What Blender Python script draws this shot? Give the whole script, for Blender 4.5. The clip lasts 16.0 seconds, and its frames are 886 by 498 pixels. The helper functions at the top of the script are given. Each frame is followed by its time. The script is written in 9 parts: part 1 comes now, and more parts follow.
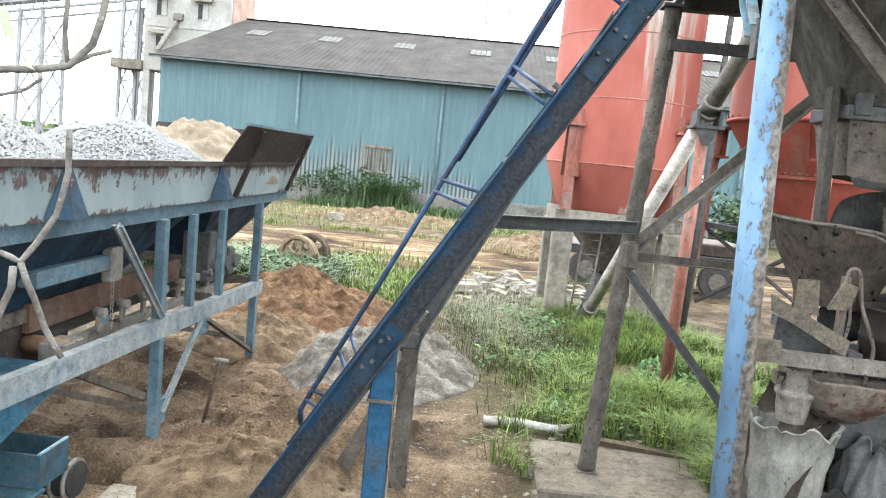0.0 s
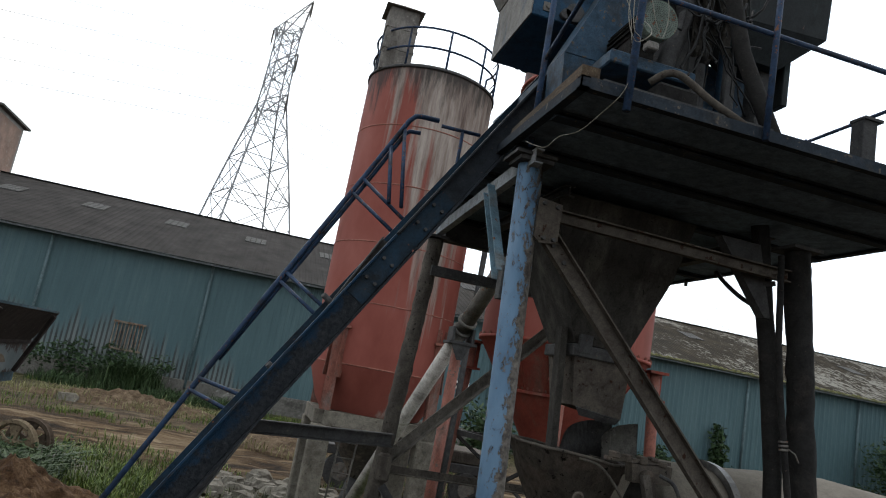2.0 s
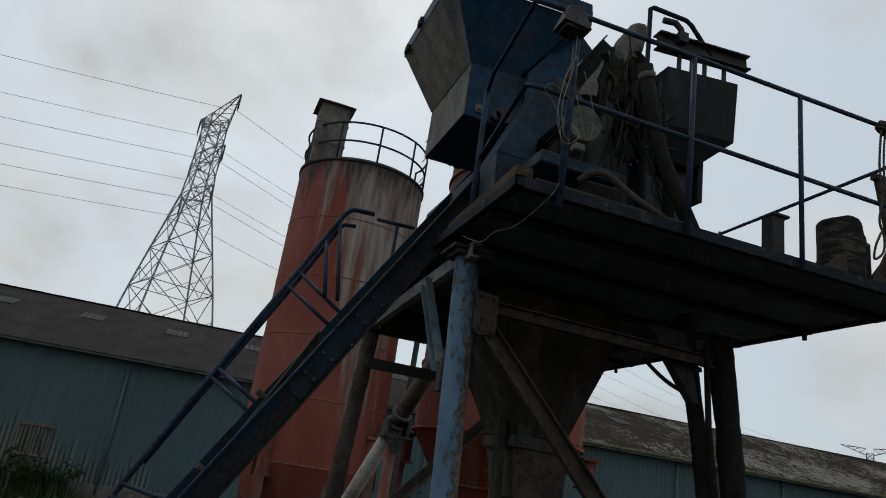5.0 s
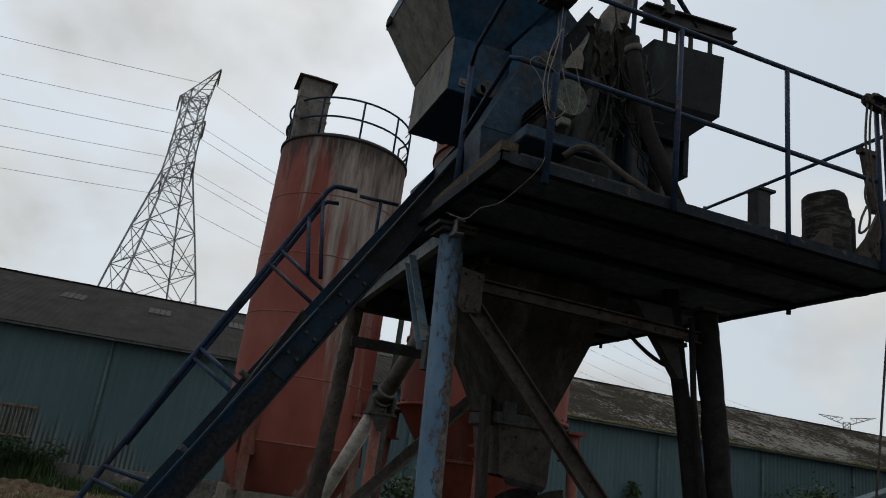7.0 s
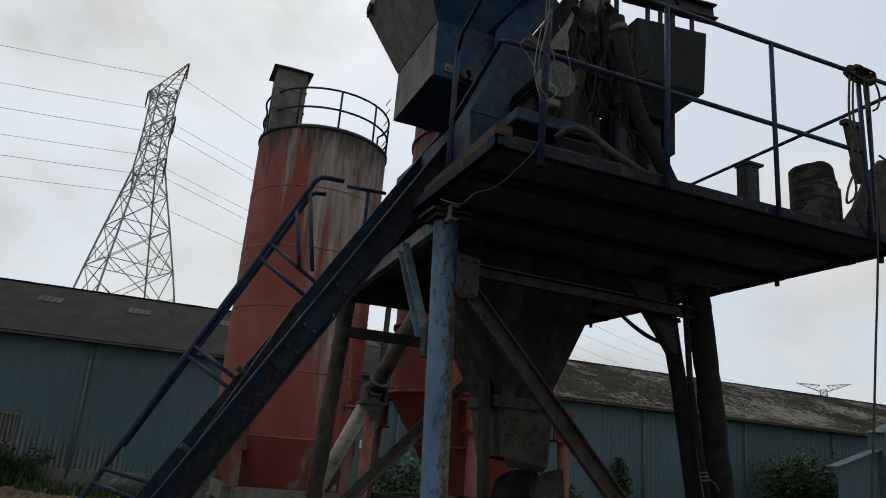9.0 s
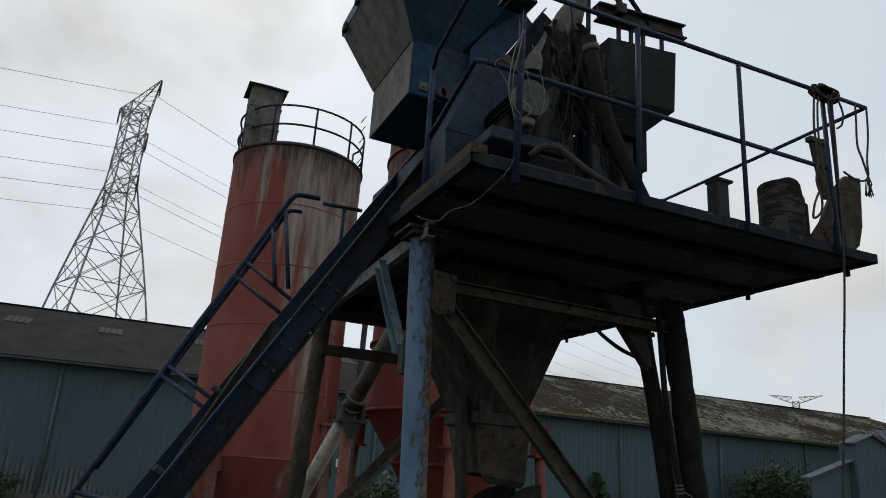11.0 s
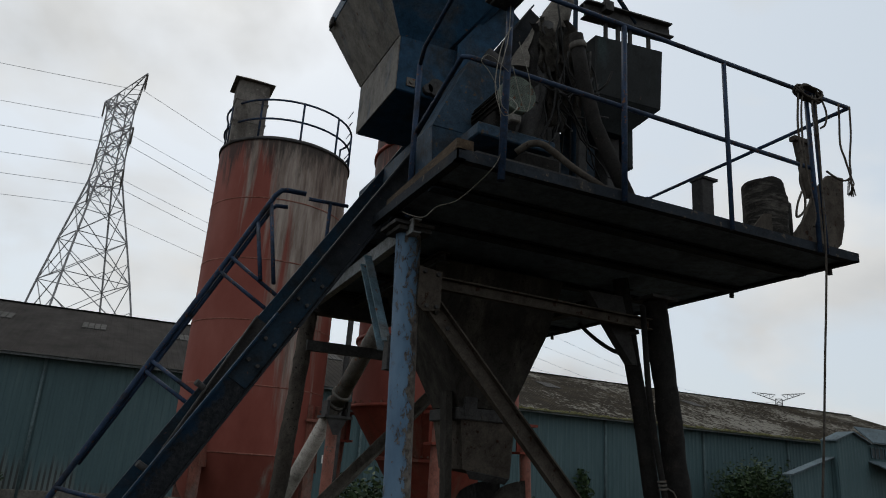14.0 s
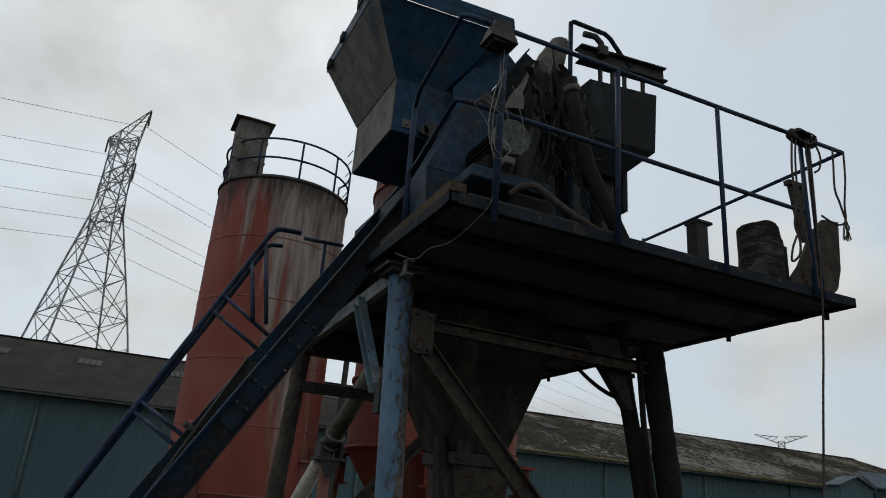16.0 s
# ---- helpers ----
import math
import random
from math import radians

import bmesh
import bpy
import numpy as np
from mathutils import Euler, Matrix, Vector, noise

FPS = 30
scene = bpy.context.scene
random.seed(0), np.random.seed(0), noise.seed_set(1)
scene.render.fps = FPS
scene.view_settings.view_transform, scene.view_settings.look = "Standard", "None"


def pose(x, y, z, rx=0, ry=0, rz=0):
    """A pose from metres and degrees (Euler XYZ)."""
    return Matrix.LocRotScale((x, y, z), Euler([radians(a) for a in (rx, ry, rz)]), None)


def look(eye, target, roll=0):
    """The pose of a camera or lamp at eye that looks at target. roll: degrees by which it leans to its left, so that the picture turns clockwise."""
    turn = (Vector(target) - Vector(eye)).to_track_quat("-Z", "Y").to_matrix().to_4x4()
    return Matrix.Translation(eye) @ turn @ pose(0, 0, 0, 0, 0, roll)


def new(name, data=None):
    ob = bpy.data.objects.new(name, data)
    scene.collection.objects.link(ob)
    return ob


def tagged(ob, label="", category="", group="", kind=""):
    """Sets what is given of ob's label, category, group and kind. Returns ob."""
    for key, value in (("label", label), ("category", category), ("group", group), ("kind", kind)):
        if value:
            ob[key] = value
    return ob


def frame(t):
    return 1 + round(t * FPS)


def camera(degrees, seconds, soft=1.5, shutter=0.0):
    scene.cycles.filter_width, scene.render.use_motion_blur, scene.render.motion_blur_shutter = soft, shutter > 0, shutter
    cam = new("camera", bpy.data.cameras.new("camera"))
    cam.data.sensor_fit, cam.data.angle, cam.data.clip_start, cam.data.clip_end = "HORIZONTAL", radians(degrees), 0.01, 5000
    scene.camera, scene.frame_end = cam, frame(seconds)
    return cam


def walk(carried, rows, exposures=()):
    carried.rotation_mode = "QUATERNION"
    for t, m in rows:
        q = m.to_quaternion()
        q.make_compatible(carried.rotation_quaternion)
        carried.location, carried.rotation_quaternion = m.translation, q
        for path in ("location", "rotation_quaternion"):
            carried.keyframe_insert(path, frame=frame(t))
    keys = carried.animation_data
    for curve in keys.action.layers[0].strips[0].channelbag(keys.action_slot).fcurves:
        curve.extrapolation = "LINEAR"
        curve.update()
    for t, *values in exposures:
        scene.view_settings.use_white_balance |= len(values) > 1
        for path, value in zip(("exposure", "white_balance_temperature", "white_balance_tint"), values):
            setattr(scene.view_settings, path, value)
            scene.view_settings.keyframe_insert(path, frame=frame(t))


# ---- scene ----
cam = camera(62.91, 16.0, soft=1.05)
PATH = [
    (0.0, 0.250, 0.121, 3.044, 83.06, -5.63, 3.61),
    (0.2, 0.245, 0.101, 3.063, 85.60, -6.75, 1.42),
    (0.5, 0.237, 0.072, 3.091, 89.12, -7.47, -1.51),
    (1.0, 0.250, 0.030, 3.139, 94.89, -8.79, -8.88),
    (1.2, 0.240, 0.013, 3.151, 96.45, -9.80, -10.88),
    (1.5, 0.226, -0.013, 3.170, 96.41, -9.77, -12.04),
    (2.0, 0.218, -0.047, 3.194, 100.73, -10.28, -14.98),
    (2.2, 0.196, -0.057, 3.194, 101.85, -9.70, -16.05),
    (2.5, 0.163, -0.071, 3.193, 101.97, -9.98, -16.19),
    (3.0, 0.112, -0.035, 3.166, 102.77, -10.14, -15.59),
    (3.5, 0.088, -0.003, 3.173, 104.40, -8.00, -17.09),
    (4.0, 0.101, -0.025, 3.204, 107.80, -8.77, -18.32),
    (4.5, 0.090, -0.075, 3.209, 109.73, -8.89, -20.22),
    (5.0, 0.112, -0.103, 3.196, 108.57, -8.22, -20.40),
    (7.5, 0.131, -0.022, 3.231, 106.62, -6.59, -22.49),
    (8.0, 0.052, -0.013, 3.207, 107.04, -6.23, -25.36),
    (8.2, 0.016, 0.003, 3.213, 106.07, -5.73, -23.18),
    (10.3, 0.008, 0.021, 3.211, 106.63, -3.36, -22.85),
    (10.5, -0.002, 0.012, 3.213, 107.22, -3.69, -23.59),
    (11.0, -0.004, -0.009, 3.209, 107.28, -3.74, -24.21),
    (11.5, -0.001, -0.007, 3.204, 106.85, -3.98, -24.39),
    (12.0, 0.000, 0.000, 3.200, 106.31, -4.02, -24.17),
    (12.5, 0.002, 0.006, 3.204, 106.74, -3.82, -24.55),
    (13.0, 0.001, -0.005, 3.207, 107.10, -3.83, -24.85),
    (13.5, 0.002, -0.007, 3.206, 107.04, -3.85, -25.42),
    (14.0, 0.007, -0.011, 3.207, 107.09, -3.79, -25.29),
    (14.5, 0.025, -0.009, 3.212, 107.60, -3.58, -24.94),
    (15.0, 0.018, -0.057, 3.194, 109.01, -3.71, -25.26),
    (15.5, 0.042, -0.002, 3.236, 109.96, -4.08, -24.70),
    (16.0, 0.060, -0.009, 3.251, 110.07, -4.22, -25.45),
]
walk(cam, [(t, pose(x, y, z, rx, ry, rz)) for t, x, y, z, rx, ry, rz in PATH],
     exposures=[(0.0, 2.86, 6500, 7), (0.5, 2.47, 6480, 7), (1.0, 1.70, 6460, 7), (1.5, 1.06, 6470, 8), (2.0, 0.32, 6490, 9), (2.5, -0.22, 6530, 9), (3.0, -0.43, 6680, 11), (4.0, -0.76, 6600, 10), (5.0, -1.02, 6500, 7),
                (8.0, -0.88, 6600, 9), (10.5, -0.82, 6600, 9), (14.5, -0.84, 6600, 9), (16.0, -0.97, 6550, 7)])
# ---- light and sky ----
SUN_AZ, SUN_EL = 2.0, 50.0      # degrees, from +y towards +x; above the horizon
world = bpy.data.worlds.new("overcast_sky")
scene.world = world
world.use_nodes = True
wn, wl = world.node_tree.nodes, world.node_tree.links
wn.clear()
w_out = wn.new("ShaderNodeOutputWorld")
w_bg = wn.new("ShaderNodeBackground")
w_sky = wn.new("ShaderNodeTexSky")
w_sky.sky_type = "NISHITA"
w_sky.sun_disc = False
w_sky.sun_elevation = radians(SUN_EL)
w_sky.sun_rotation = radians(SUN_AZ)
w_sky.dust_density = 3.0
w_tc = wn.new("ShaderNodeTexCoord")
w_sep = wn.new("ShaderNodeSeparateXYZ")
w_map = wn.new("ShaderNodeCombineXYZ")
w_den = wn.new("ShaderNodeMath")
w_den.operation = "ADD"
w_den.inputs[1].default_value = 0.45
w_dx = wn.new("ShaderNodeMath")
w_dx.operation = "DIVIDE"
w_dy = wn.new("ShaderNodeMath")
w_dy.operation = "DIVIDE"
wl.new(w_tc.outputs["Generated"], w_sep.inputs[0])
wl.new(w_sep.outputs["Z"], w_den.inputs[0])
wl.new(w_sep.outputs["X"], w_dx.inputs[0])
wl.new(w_den.outputs[0], w_dx.inputs[1])
wl.new(w_sep.outputs["Y"], w_dy.inputs[0])
wl.new(w_den.outputs[0], w_dy.inputs[1])
wl.new(w_dx.outputs[0], w_map.inputs[0])
wl.new(w_dy.outputs[0], w_map.inputs[1])
w_n1 = wn.new("ShaderNodeTexNoise")
w_n1.inputs["Scale"].default_value = 2.0
w_n1.inputs["Detail"].default_value = 8
w_n1.inputs["Roughness"].default_value = 0.52
w_n1.inputs["Distortion"].default_value = 0.25
w_n2 = wn.new("ShaderNodeTexNoise")
w_n2.inputs["Scale"].default_value = 2.3
w_n2.inputs["Detail"].default_value = 6
w_n2.inputs["Roughness"].default_value = 0.5
wl.new(w_map.outputs[0], w_n1.inputs["Vector"])
wl.new(w_map.outputs[0], w_n2.inputs["Vector"])
w_cover = wn.new("ShaderNodeValToRGB")     # how much cloud hides the blue
w_cover.color_ramp.elements[0].position, w_cover.color_ramp.elements[0].color = 0.425, (0, 0, 0, 1)
w_cover.color_ramp.elements[1].position, w_cover.color_ramp.elements[1].color = 0.565, (1, 1, 1, 1)
w_tone = wn.new("ShaderNodeValToRGB")      # light and grey parts of the cloud
w_tone.color_ramp.elements[0].position, w_tone.color_ramp.elements[0].color = 0.30, (4.75, 4.92, 5.1, 1)
w_tone.color_ramp.elements[1].position, w_tone.color_ramp.elements[1].color = 0.66, (7.35, 7.42, 7.45, 1)
w_soft = wn.new("ShaderNodeMix")
w_soft.data_type = "RGBA"
w_soft.inputs["Factor"].default_value = 0.8
w_soft.inputs["B"].default_value = (6.15, 6.85, 7.55, 1)
w_mix = wn.new("ShaderNodeMix")
w_mix.data_type = "RGBA"
w_east = wn.new("ShaderNodeMapRange")       # the cover thins out low in the east
w_east.inputs["From Min"].default_value, w_east.inputs["From Max"].default_value = -0.38, 0.28
w_east.inputs["To Min"].default_value, w_east.inputs["To Max"].default_value = -0.015, -0.05
w_sum = wn.new("ShaderNodeMath")
w_sum.operation = "ADD"
w_low = wn.new("ShaderNodeMath")
w_low.operation = "MULTIPLY_ADD"
w_low.inputs[1].default_value = -1.6
wl.new(w_sep.outputs["Z"], w_low.inputs[0])
wl.new(w_sep.outputs["X"], w_low.inputs[2])
wl.new(w_low.outputs[0], w_east.inputs["Value"])
wl.new(w_n1.outputs["Fac"], w_sum.inputs[0])
wl.new(w_east.outputs[0], w_sum.inputs[1])
wl.new(w_sum.outputs[0], w_cover.inputs[0])
wl.new(w_n2.outputs["Fac"], w_tone.inputs[0])
wl.new(w_sky.outputs[0], w_soft.inputs["A"])
wl.new(w_cover.outputs[0], w_mix.inputs["Factor"])
wl.new(w_soft.outputs["Result"], w_mix.inputs["A"])
wl.new(w_tone.outputs[0], w_mix.inputs["B"])
# the cloud glows round the hidden sun and is dull on the far side
w_dot = wn.new("ShaderNodeVectorMath")
w_dot.operation = "DOT_PRODUCT"
w_dot.inputs[1].default_value = (math.sin(radians(SUN_AZ)) * math.cos(radians(SUN_EL)), math.cos(radians(SUN_AZ)) * math.cos(radians(SUN_EL)), math.sin(radians(SUN_EL)))
wl.new(w_tc.outputs["Generated"], w_dot.inputs[0])
w_glow = wn.new("ShaderNodeMapRange")
w_glow.interpolation_type = "SMOOTHSTEP"
w_glow.inputs["From Min"].default_value, w_glow.inputs["From Max"].default_value = -0.55, 0.95
w_glow.inputs["To Min"].default_value, w_glow.inputs["To Max"].default_value = 1.6, 2.0
wl.new(w_dot.outputs["Value"], w_glow.inputs["Value"])
w_gm = wn.new("ShaderNodeVectorMath")
w_gm.operation = "SCALE"
wl.new(w_mix.outputs["Result"], w_gm.inputs[0])
wl.new(w_glow.outputs[0], w_gm.inputs["Scale"])
wl.new(w_gm.outputs[0], w_bg.inputs["Color"])
w_bg.inputs["Strength"].default_value = 0.1
wl.new(w_bg.outputs[0], w_out.inputs[0])

sun = new("sun", bpy.data.lights.new("sun", "SUN"))
sun.data.energy, sun.data.angle, sun.data.color = 0.8, radians(18), (1.0, 0.95, 0.87)
s_az, s_el = radians(SUN_AZ), radians(SUN_EL)
sun.matrix_world = look((0, 0, 60), Vector((0, 0, 60)) - Vector((math.sin(s_az) * math.cos(s_el), math.cos(s_az) * math.cos(s_el), math.sin(s_el))))


# ---- materials ----
def nodes_of(name):
    m = bpy.data.materials.new(name)
    m.use_nodes = True
    return m, m.node_tree.nodes, m.node_tree.links, m.node_tree.nodes["Principled BSDF"]


def ramp(nodes, stops):
    r = nodes.new("ShaderNodeValToRGB")
    e = r.color_ramp.elements
    while len(e) < len(stops):
        e.new(0.5)
    for el, (p, c) in zip(e, stops):
        el.position, el.color = p, (*c, 1) if len(c) == 3 else c
    return r


def noise_node(nodes, links, scale, detail=6, rough=0.6, stretch=(1, 1, 1), coord="Object", distortion=0.0):
    tc = nodes.new("ShaderNodeTexCoord")
    mp = nodes.new("ShaderNodeMapping")
    mp.inputs["Scale"].default_value = stretch
    n = nodes.new("ShaderNodeTexNoise")
    n.inputs["Scale"].default_value = scale
    n.inputs["Detail"].default_value = detail
    n.inputs["Roughness"].default_value = rough
    n.inputs["Distortion"].default_value = distortion
    links.new(tc.outputs[coord], mp.inputs[0])
    links.new(mp.outputs[0], n.inputs["Vector"])
    return n


def mix_color(nodes, links, fac, a, b, blend="MIX"):
    m = nodes.new("ShaderNodeMix")
    m.data_type = "RGBA"
    m.blend_type = blend
    for sock, v in (("Factor", fac), ("A", a), ("B", b)):
        if isinstance(v, bpy.types.NodeSocket):
            links.new(v, m.inputs[sock])
        elif sock == "Factor":
            m.inputs[sock].default_value = v
        else:
            m.inputs[sock].default_value = (*v, 1)
    return m.outputs["Result"]


def paint(name, base, wear, wear2=None, amount=0.5, scale=3.0, rough=0.55, metal=0.0, streak=(1, 1, 1), spots=22.0, spot_at=0.62, bump=0.25, vary=0.25, grime=0.7):
    """Worn paint: base colour that drifts, large patches of wear (drawn out along streak), small chips of wear2, fine relief."""
    m, n, l, b = nodes_of(name)
    wear2 = wear2 or wear
    drift = noise_node(n, l, 0.9, 4)
    big = noise_node(n, l, scale, 8, 0.68, streak, distortion=0.4)
    small = noise_node(n, l, spots, 5, 0.6, tuple(1 + (s - 1) * 0.35 for s in streak))
    dark = tuple(c * (1 - vary) for c in base)
    lite = tuple(min(1, c * (1 + vary)) for c in base)
    rd = ramp(n, [(0.3, dark), (0.7, lite)])
    l.new(drift.outputs["Fac"], rd.inputs[0])
    mid = 0.72 - 0.35 * amount
    rb = ramp(n, [(mid - 0.05, (0, 0, 0)), (mid + 0.12, (1, 1, 1))])
    l.new(big.outputs["Fac"], rb.inputs[0])
    rs = ramp(n, [(spot_at, (0, 0, 0)), (spot_at + 0.04, (1, 1, 1))])
    l.new(small.outputs["Fac"], rs.inputs[0])
    c1 = mix_color(n, l, rb.outputs[0], rd.outputs[0], wear)
    c2 = mix_color(n, l, rs.outputs[0], c1, wear2)
    soot = noise_node(n, l, 9.0, 10, 0.78, tuple(1 + (s - 1) * 0.6 for s in streak), distortion=0.3)
    rg_ = ramp(n, [(0.36, (0.42, 0.40, 0.38)), (0.52, (0.95, 0.95, 0.95)), (0.66, (1.3, 1.28, 1.24))])
    l.new(soot.outputs["Fac"], rg_.inputs[0])
    c2 = mix_color(n, l, grime, c2, rg_.outputs[0], "MULTIPLY")
    dust = noise_node(n, l, 70.0, 3, 0.7)
    rf_ = ramp(n, [(0.36, (0.62, 0.61, 0.60)), (0.5, (0.98, 0.98, 0.98)), (0.64, (1.28, 1.27, 1.25))])
    l.new(dust.outputs["Fac"], rf_.inputs[0])
    c2 = mix_color(n, l, 0.45, c2, rf_.outputs[0], "MULTIPLY")
    l.new(c2, b.inputs["Base Color"])
    rr = n.new("ShaderNodeMapRange")
    rr.inputs["To Min"].default_value, rr.inputs["To Max"].default_value = rough, min(1, rough + 0.3)
    l.new(rb.outputs[0], rr.inputs["Value"])
    l.new(rr.outputs[0], b.inputs["Roughness"])
    b.inputs["Metallic"].default_value = metal
    bp = n.new("ShaderNodeBump")
    b.inputs["Specular IOR Level"].default_value = 0.1
    bp.inputs["Strength"].default_value = bump
    bp.inputs["Distance"].default_value = 0.01
    mixh = n.new("ShaderNodeMath")
    mixh.operation = "ADD"
    l.new(rs.outputs[0], mixh.inputs[0])
    l.new(big.outputs["Fac"], mixh.inputs[1])
    l.new(mixh.outputs[0], bp.inputs["Height"])
    l.new(bp.outputs[0], b.inputs["Normal"])
    return m


def earth(name, stops, scale=2.5, fine=45.0, bump=0.5, dist=0.03, rough=0.95):
    """Loose ground: colours drawn from a broad noise, broken by a fine one."""
    m, n, l, b = nodes_of(name)
    big = noise_node(n, l, scale, 9, 0.66)
    fin = noise_node(n, l, fine, 4, 0.7)
    ad = n.new("ShaderNodeMath")
    ad.operation = "MULTIPLY_ADD"
    ad.inputs[1].default_value = 0.35
    l.new(fin.outputs["Fac"], ad.inputs[0])
    sc = n.new("ShaderNodeMath")
    sc.operation = "MULTIPLY"
    sc.inputs[1].default_value = 0.65
    l.new(big.outputs["Fac"], sc.inputs[0])
    l.new(sc.outputs[0], ad.inputs[2])
    r = ramp(n, stops)
    l.new(ad.outputs[0], r.inputs[0])
    l.new(r.outputs[0], b.inputs["Base Color"])
    b.inputs["Roughness"].default_value = rough
    b.inputs["Specular IOR Level"].default_value = 0.15
    bp = n.new("ShaderNodeBump")
    bp.inputs["Strength"].default_value = bump
    bp.inputs["Distance"].default_value = dist
    l.new(ad.outputs[0], bp.inputs["Height"])
    l.new(bp.outputs[0], b.inputs["Normal"])
    return m


RUST = (0.13, 0.055, 0.028)
BLUE = paint("worn_blue_paint", (0.013, 0.048, 0.092), (0.026, 0.036, 0.044), RUST, 0.45, 2.2, 0.5, spots=26, spot_at=0.66)
DARK_BLUE = paint("dark_blue_paint", (0.011, 0.028, 0.048), (0.021, 0.024, 0.027), RUST, 0.6, 2.5, 0.5, spots=18, spot_at=0.66)
FADED_BLUE = paint("faded_grey_blue_paint", (0.11, 0.175, 0.215), (0.15, 0.155, 0.15), RUST, 0.4, 3.0, 0.6, spots=14, spot_at=0.64)
BLACK = paint("black_grease_steel", (0.056, 0.055, 0.055), (0.088, 0.083, 0.077), (0.10, 0.082, 0.067), 0.4, 3.5, 0.75, spots=30, spot_at=0.64, bump=0.5)
MUD_STEEL = paint("mud_splashed_dark_steel", (0.066, 0.057, 0.048), (0.108, 0.095, 0.080), (0.018, 0.016, 0.014), 0.5, 4.0, 0.85, streak=(1, 1, 0.5), spots=34, spot_at=0.62, bump=1.0)
BROWN_STEEL = paint("rust_brown_dusty_steel", (0.078, 0.067, 0.056), (0.048, 0.039, 0.032), (0.042, 0.022, 0.015), 0.5, 3.0, 0.8, spots=15, spot_at=0.61, bump=0.8)
DARK_CRUST = paint("dark_concrete_crust", (0.075, 0.064, 0.053), (0.145, 0.115, 0.094), (0.022, 0.018, 0.015), 0.55, 2.6, 0.9, streak=(1, 1, 0.6), spots=13, spot_at=0.62, bump=1.0)
TAR = paint("tarry_black_crust", (0.020, 0.019, 0.018), (0.036, 0.031, 0.028), (0.058, 0.046, 0.039), 0.4, 4, 0.85, spots=30, spot_at=0.66, bump=1.0)
CONCRETE = paint("stained_concrete", (0.16, 0.143, 0.118), (0.085, 0.075, 0.062), (0.05, 0.044, 0.036), 0.5, 2.2, 0.9, spots=30, spot_at=0.64)
CRUST = paint("concrete_crusted_steel", (0.095, 0.085, 0.073), (0.155, 0.14, 0.12), (0.04, 0.034, 0.029), 0.5, 4.5, 0.9, streak=(1, 1, 0.6), spots=38, spot_at=0.63, bump=1.0)
GREY_STEEL = paint("dusty_grey_steel", (0.135, 0.125, 0.112), (0.075, 0.063, 0.053), RUST, 0.45, 3.0, 0.7, spots=18, spot_at=0.62, bump=0.4)
WOOD = paint("weathered_timber", (0.068, 0.049, 0.033), (0.034, 0.026, 0.020), (0.098, 0.078, 0.055), 0.5, 3.0, 0.85, streak=(5, 0.4, 5), spots=20, spot_at=0.6)
ROOF_GREY = paint("mossy_cement_sheet", (0.115, 0.108, 0.10), (0.07, 0.065, 0.055), (0.26, 0.25, 0.23), 0.5, 0.6, 0.95, spots=3.0, spot_at=0.66, bump=0.2)
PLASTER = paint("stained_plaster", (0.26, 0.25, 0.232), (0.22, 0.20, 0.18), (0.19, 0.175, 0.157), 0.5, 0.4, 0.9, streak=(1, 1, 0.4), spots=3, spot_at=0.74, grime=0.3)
GANTRY_PAINT = paint("grey_painted_gantry_steel", (0.20, 0.20, 0.205), (0.15, 0.145, 0.14), None, 0.4, 0.5, 0.7, spots=3, grime=0.3)
GALV = paint("galvanised_lattice_steel", (0.30, 0.30, 0.31), (0.22, 0.215, 0.215), None, 0.4, 0.5, 0.6, spots=3)
SAND = earth("yellow_sand", [(0.34, (0.064, 0.050, 0.035)), (0.52, (0.148, 0.118, 0.085)), (0.70, (0.235, 0.197, 0.153))], scale=3.5, bump=1.0, dist=0.05)
RED_SAND = earth("red_brown_sand", [(0.38, (0.016, 0.0080, 0.0034)), (0.50, (0.058, 0.030, 0.0135)), (0.64, (0.145, 0.094, 0.054))], scale=3.5, bump=1.0, dist=0.05)
DAMP_SAND = earth("damp_brown_sand", [(0.38, (0.032, 0.0205, 0.0115)), (0.51, (0.088, 0.060, 0.036)), (0.64, (0.158, 0.118, 0.078))], scale=3.5, fine=60, bump=1.0, dist=0.05)
GRIT = earth("grey_stone_dust", [(0.38, (0.022, 0.0188, 0.0152)), (0.50, (0.070, 0.0625, 0.0525)), (0.62, (0.150, 0.137, 0.120))], scale=3.5, fine=60, bump=0.8)
GRAVEL = earth("grey_gravel", [(0.36, (0.06, 0.06, 0.06)), (0.5, (0.11, 0.11, 0.108)), (0.64, (0.16, 0.16, 0.157))], scale=9, fine=26, bump=1.0, dist=0.06)


# ---- building helpers ----
BASES = {}


def thing(name, base, label, category, group="", kind=""):
    ob = new(name)
    ob.location = base
    ob.empty_display_size = 0.2
    BASES[ob.name] = Vector(base)
    return tagged(ob, label, category, group, kind)


def mesh_from(name, bm, material, base=(0, 0, 0), smooth=False):
    me = bpy.data.meshes.new(name)
    if bm.verts:
        bmesh.ops.recalc_face_normals(bm, faces=bm.faces)
    bmesh.ops.translate(bm, verts=bm.verts, vec=-Vector(base))
    bm.to_mesh(me)
    bm.free()
    me.materials.append(material)
    if smooth:
        me.shade_smooth()
    return me


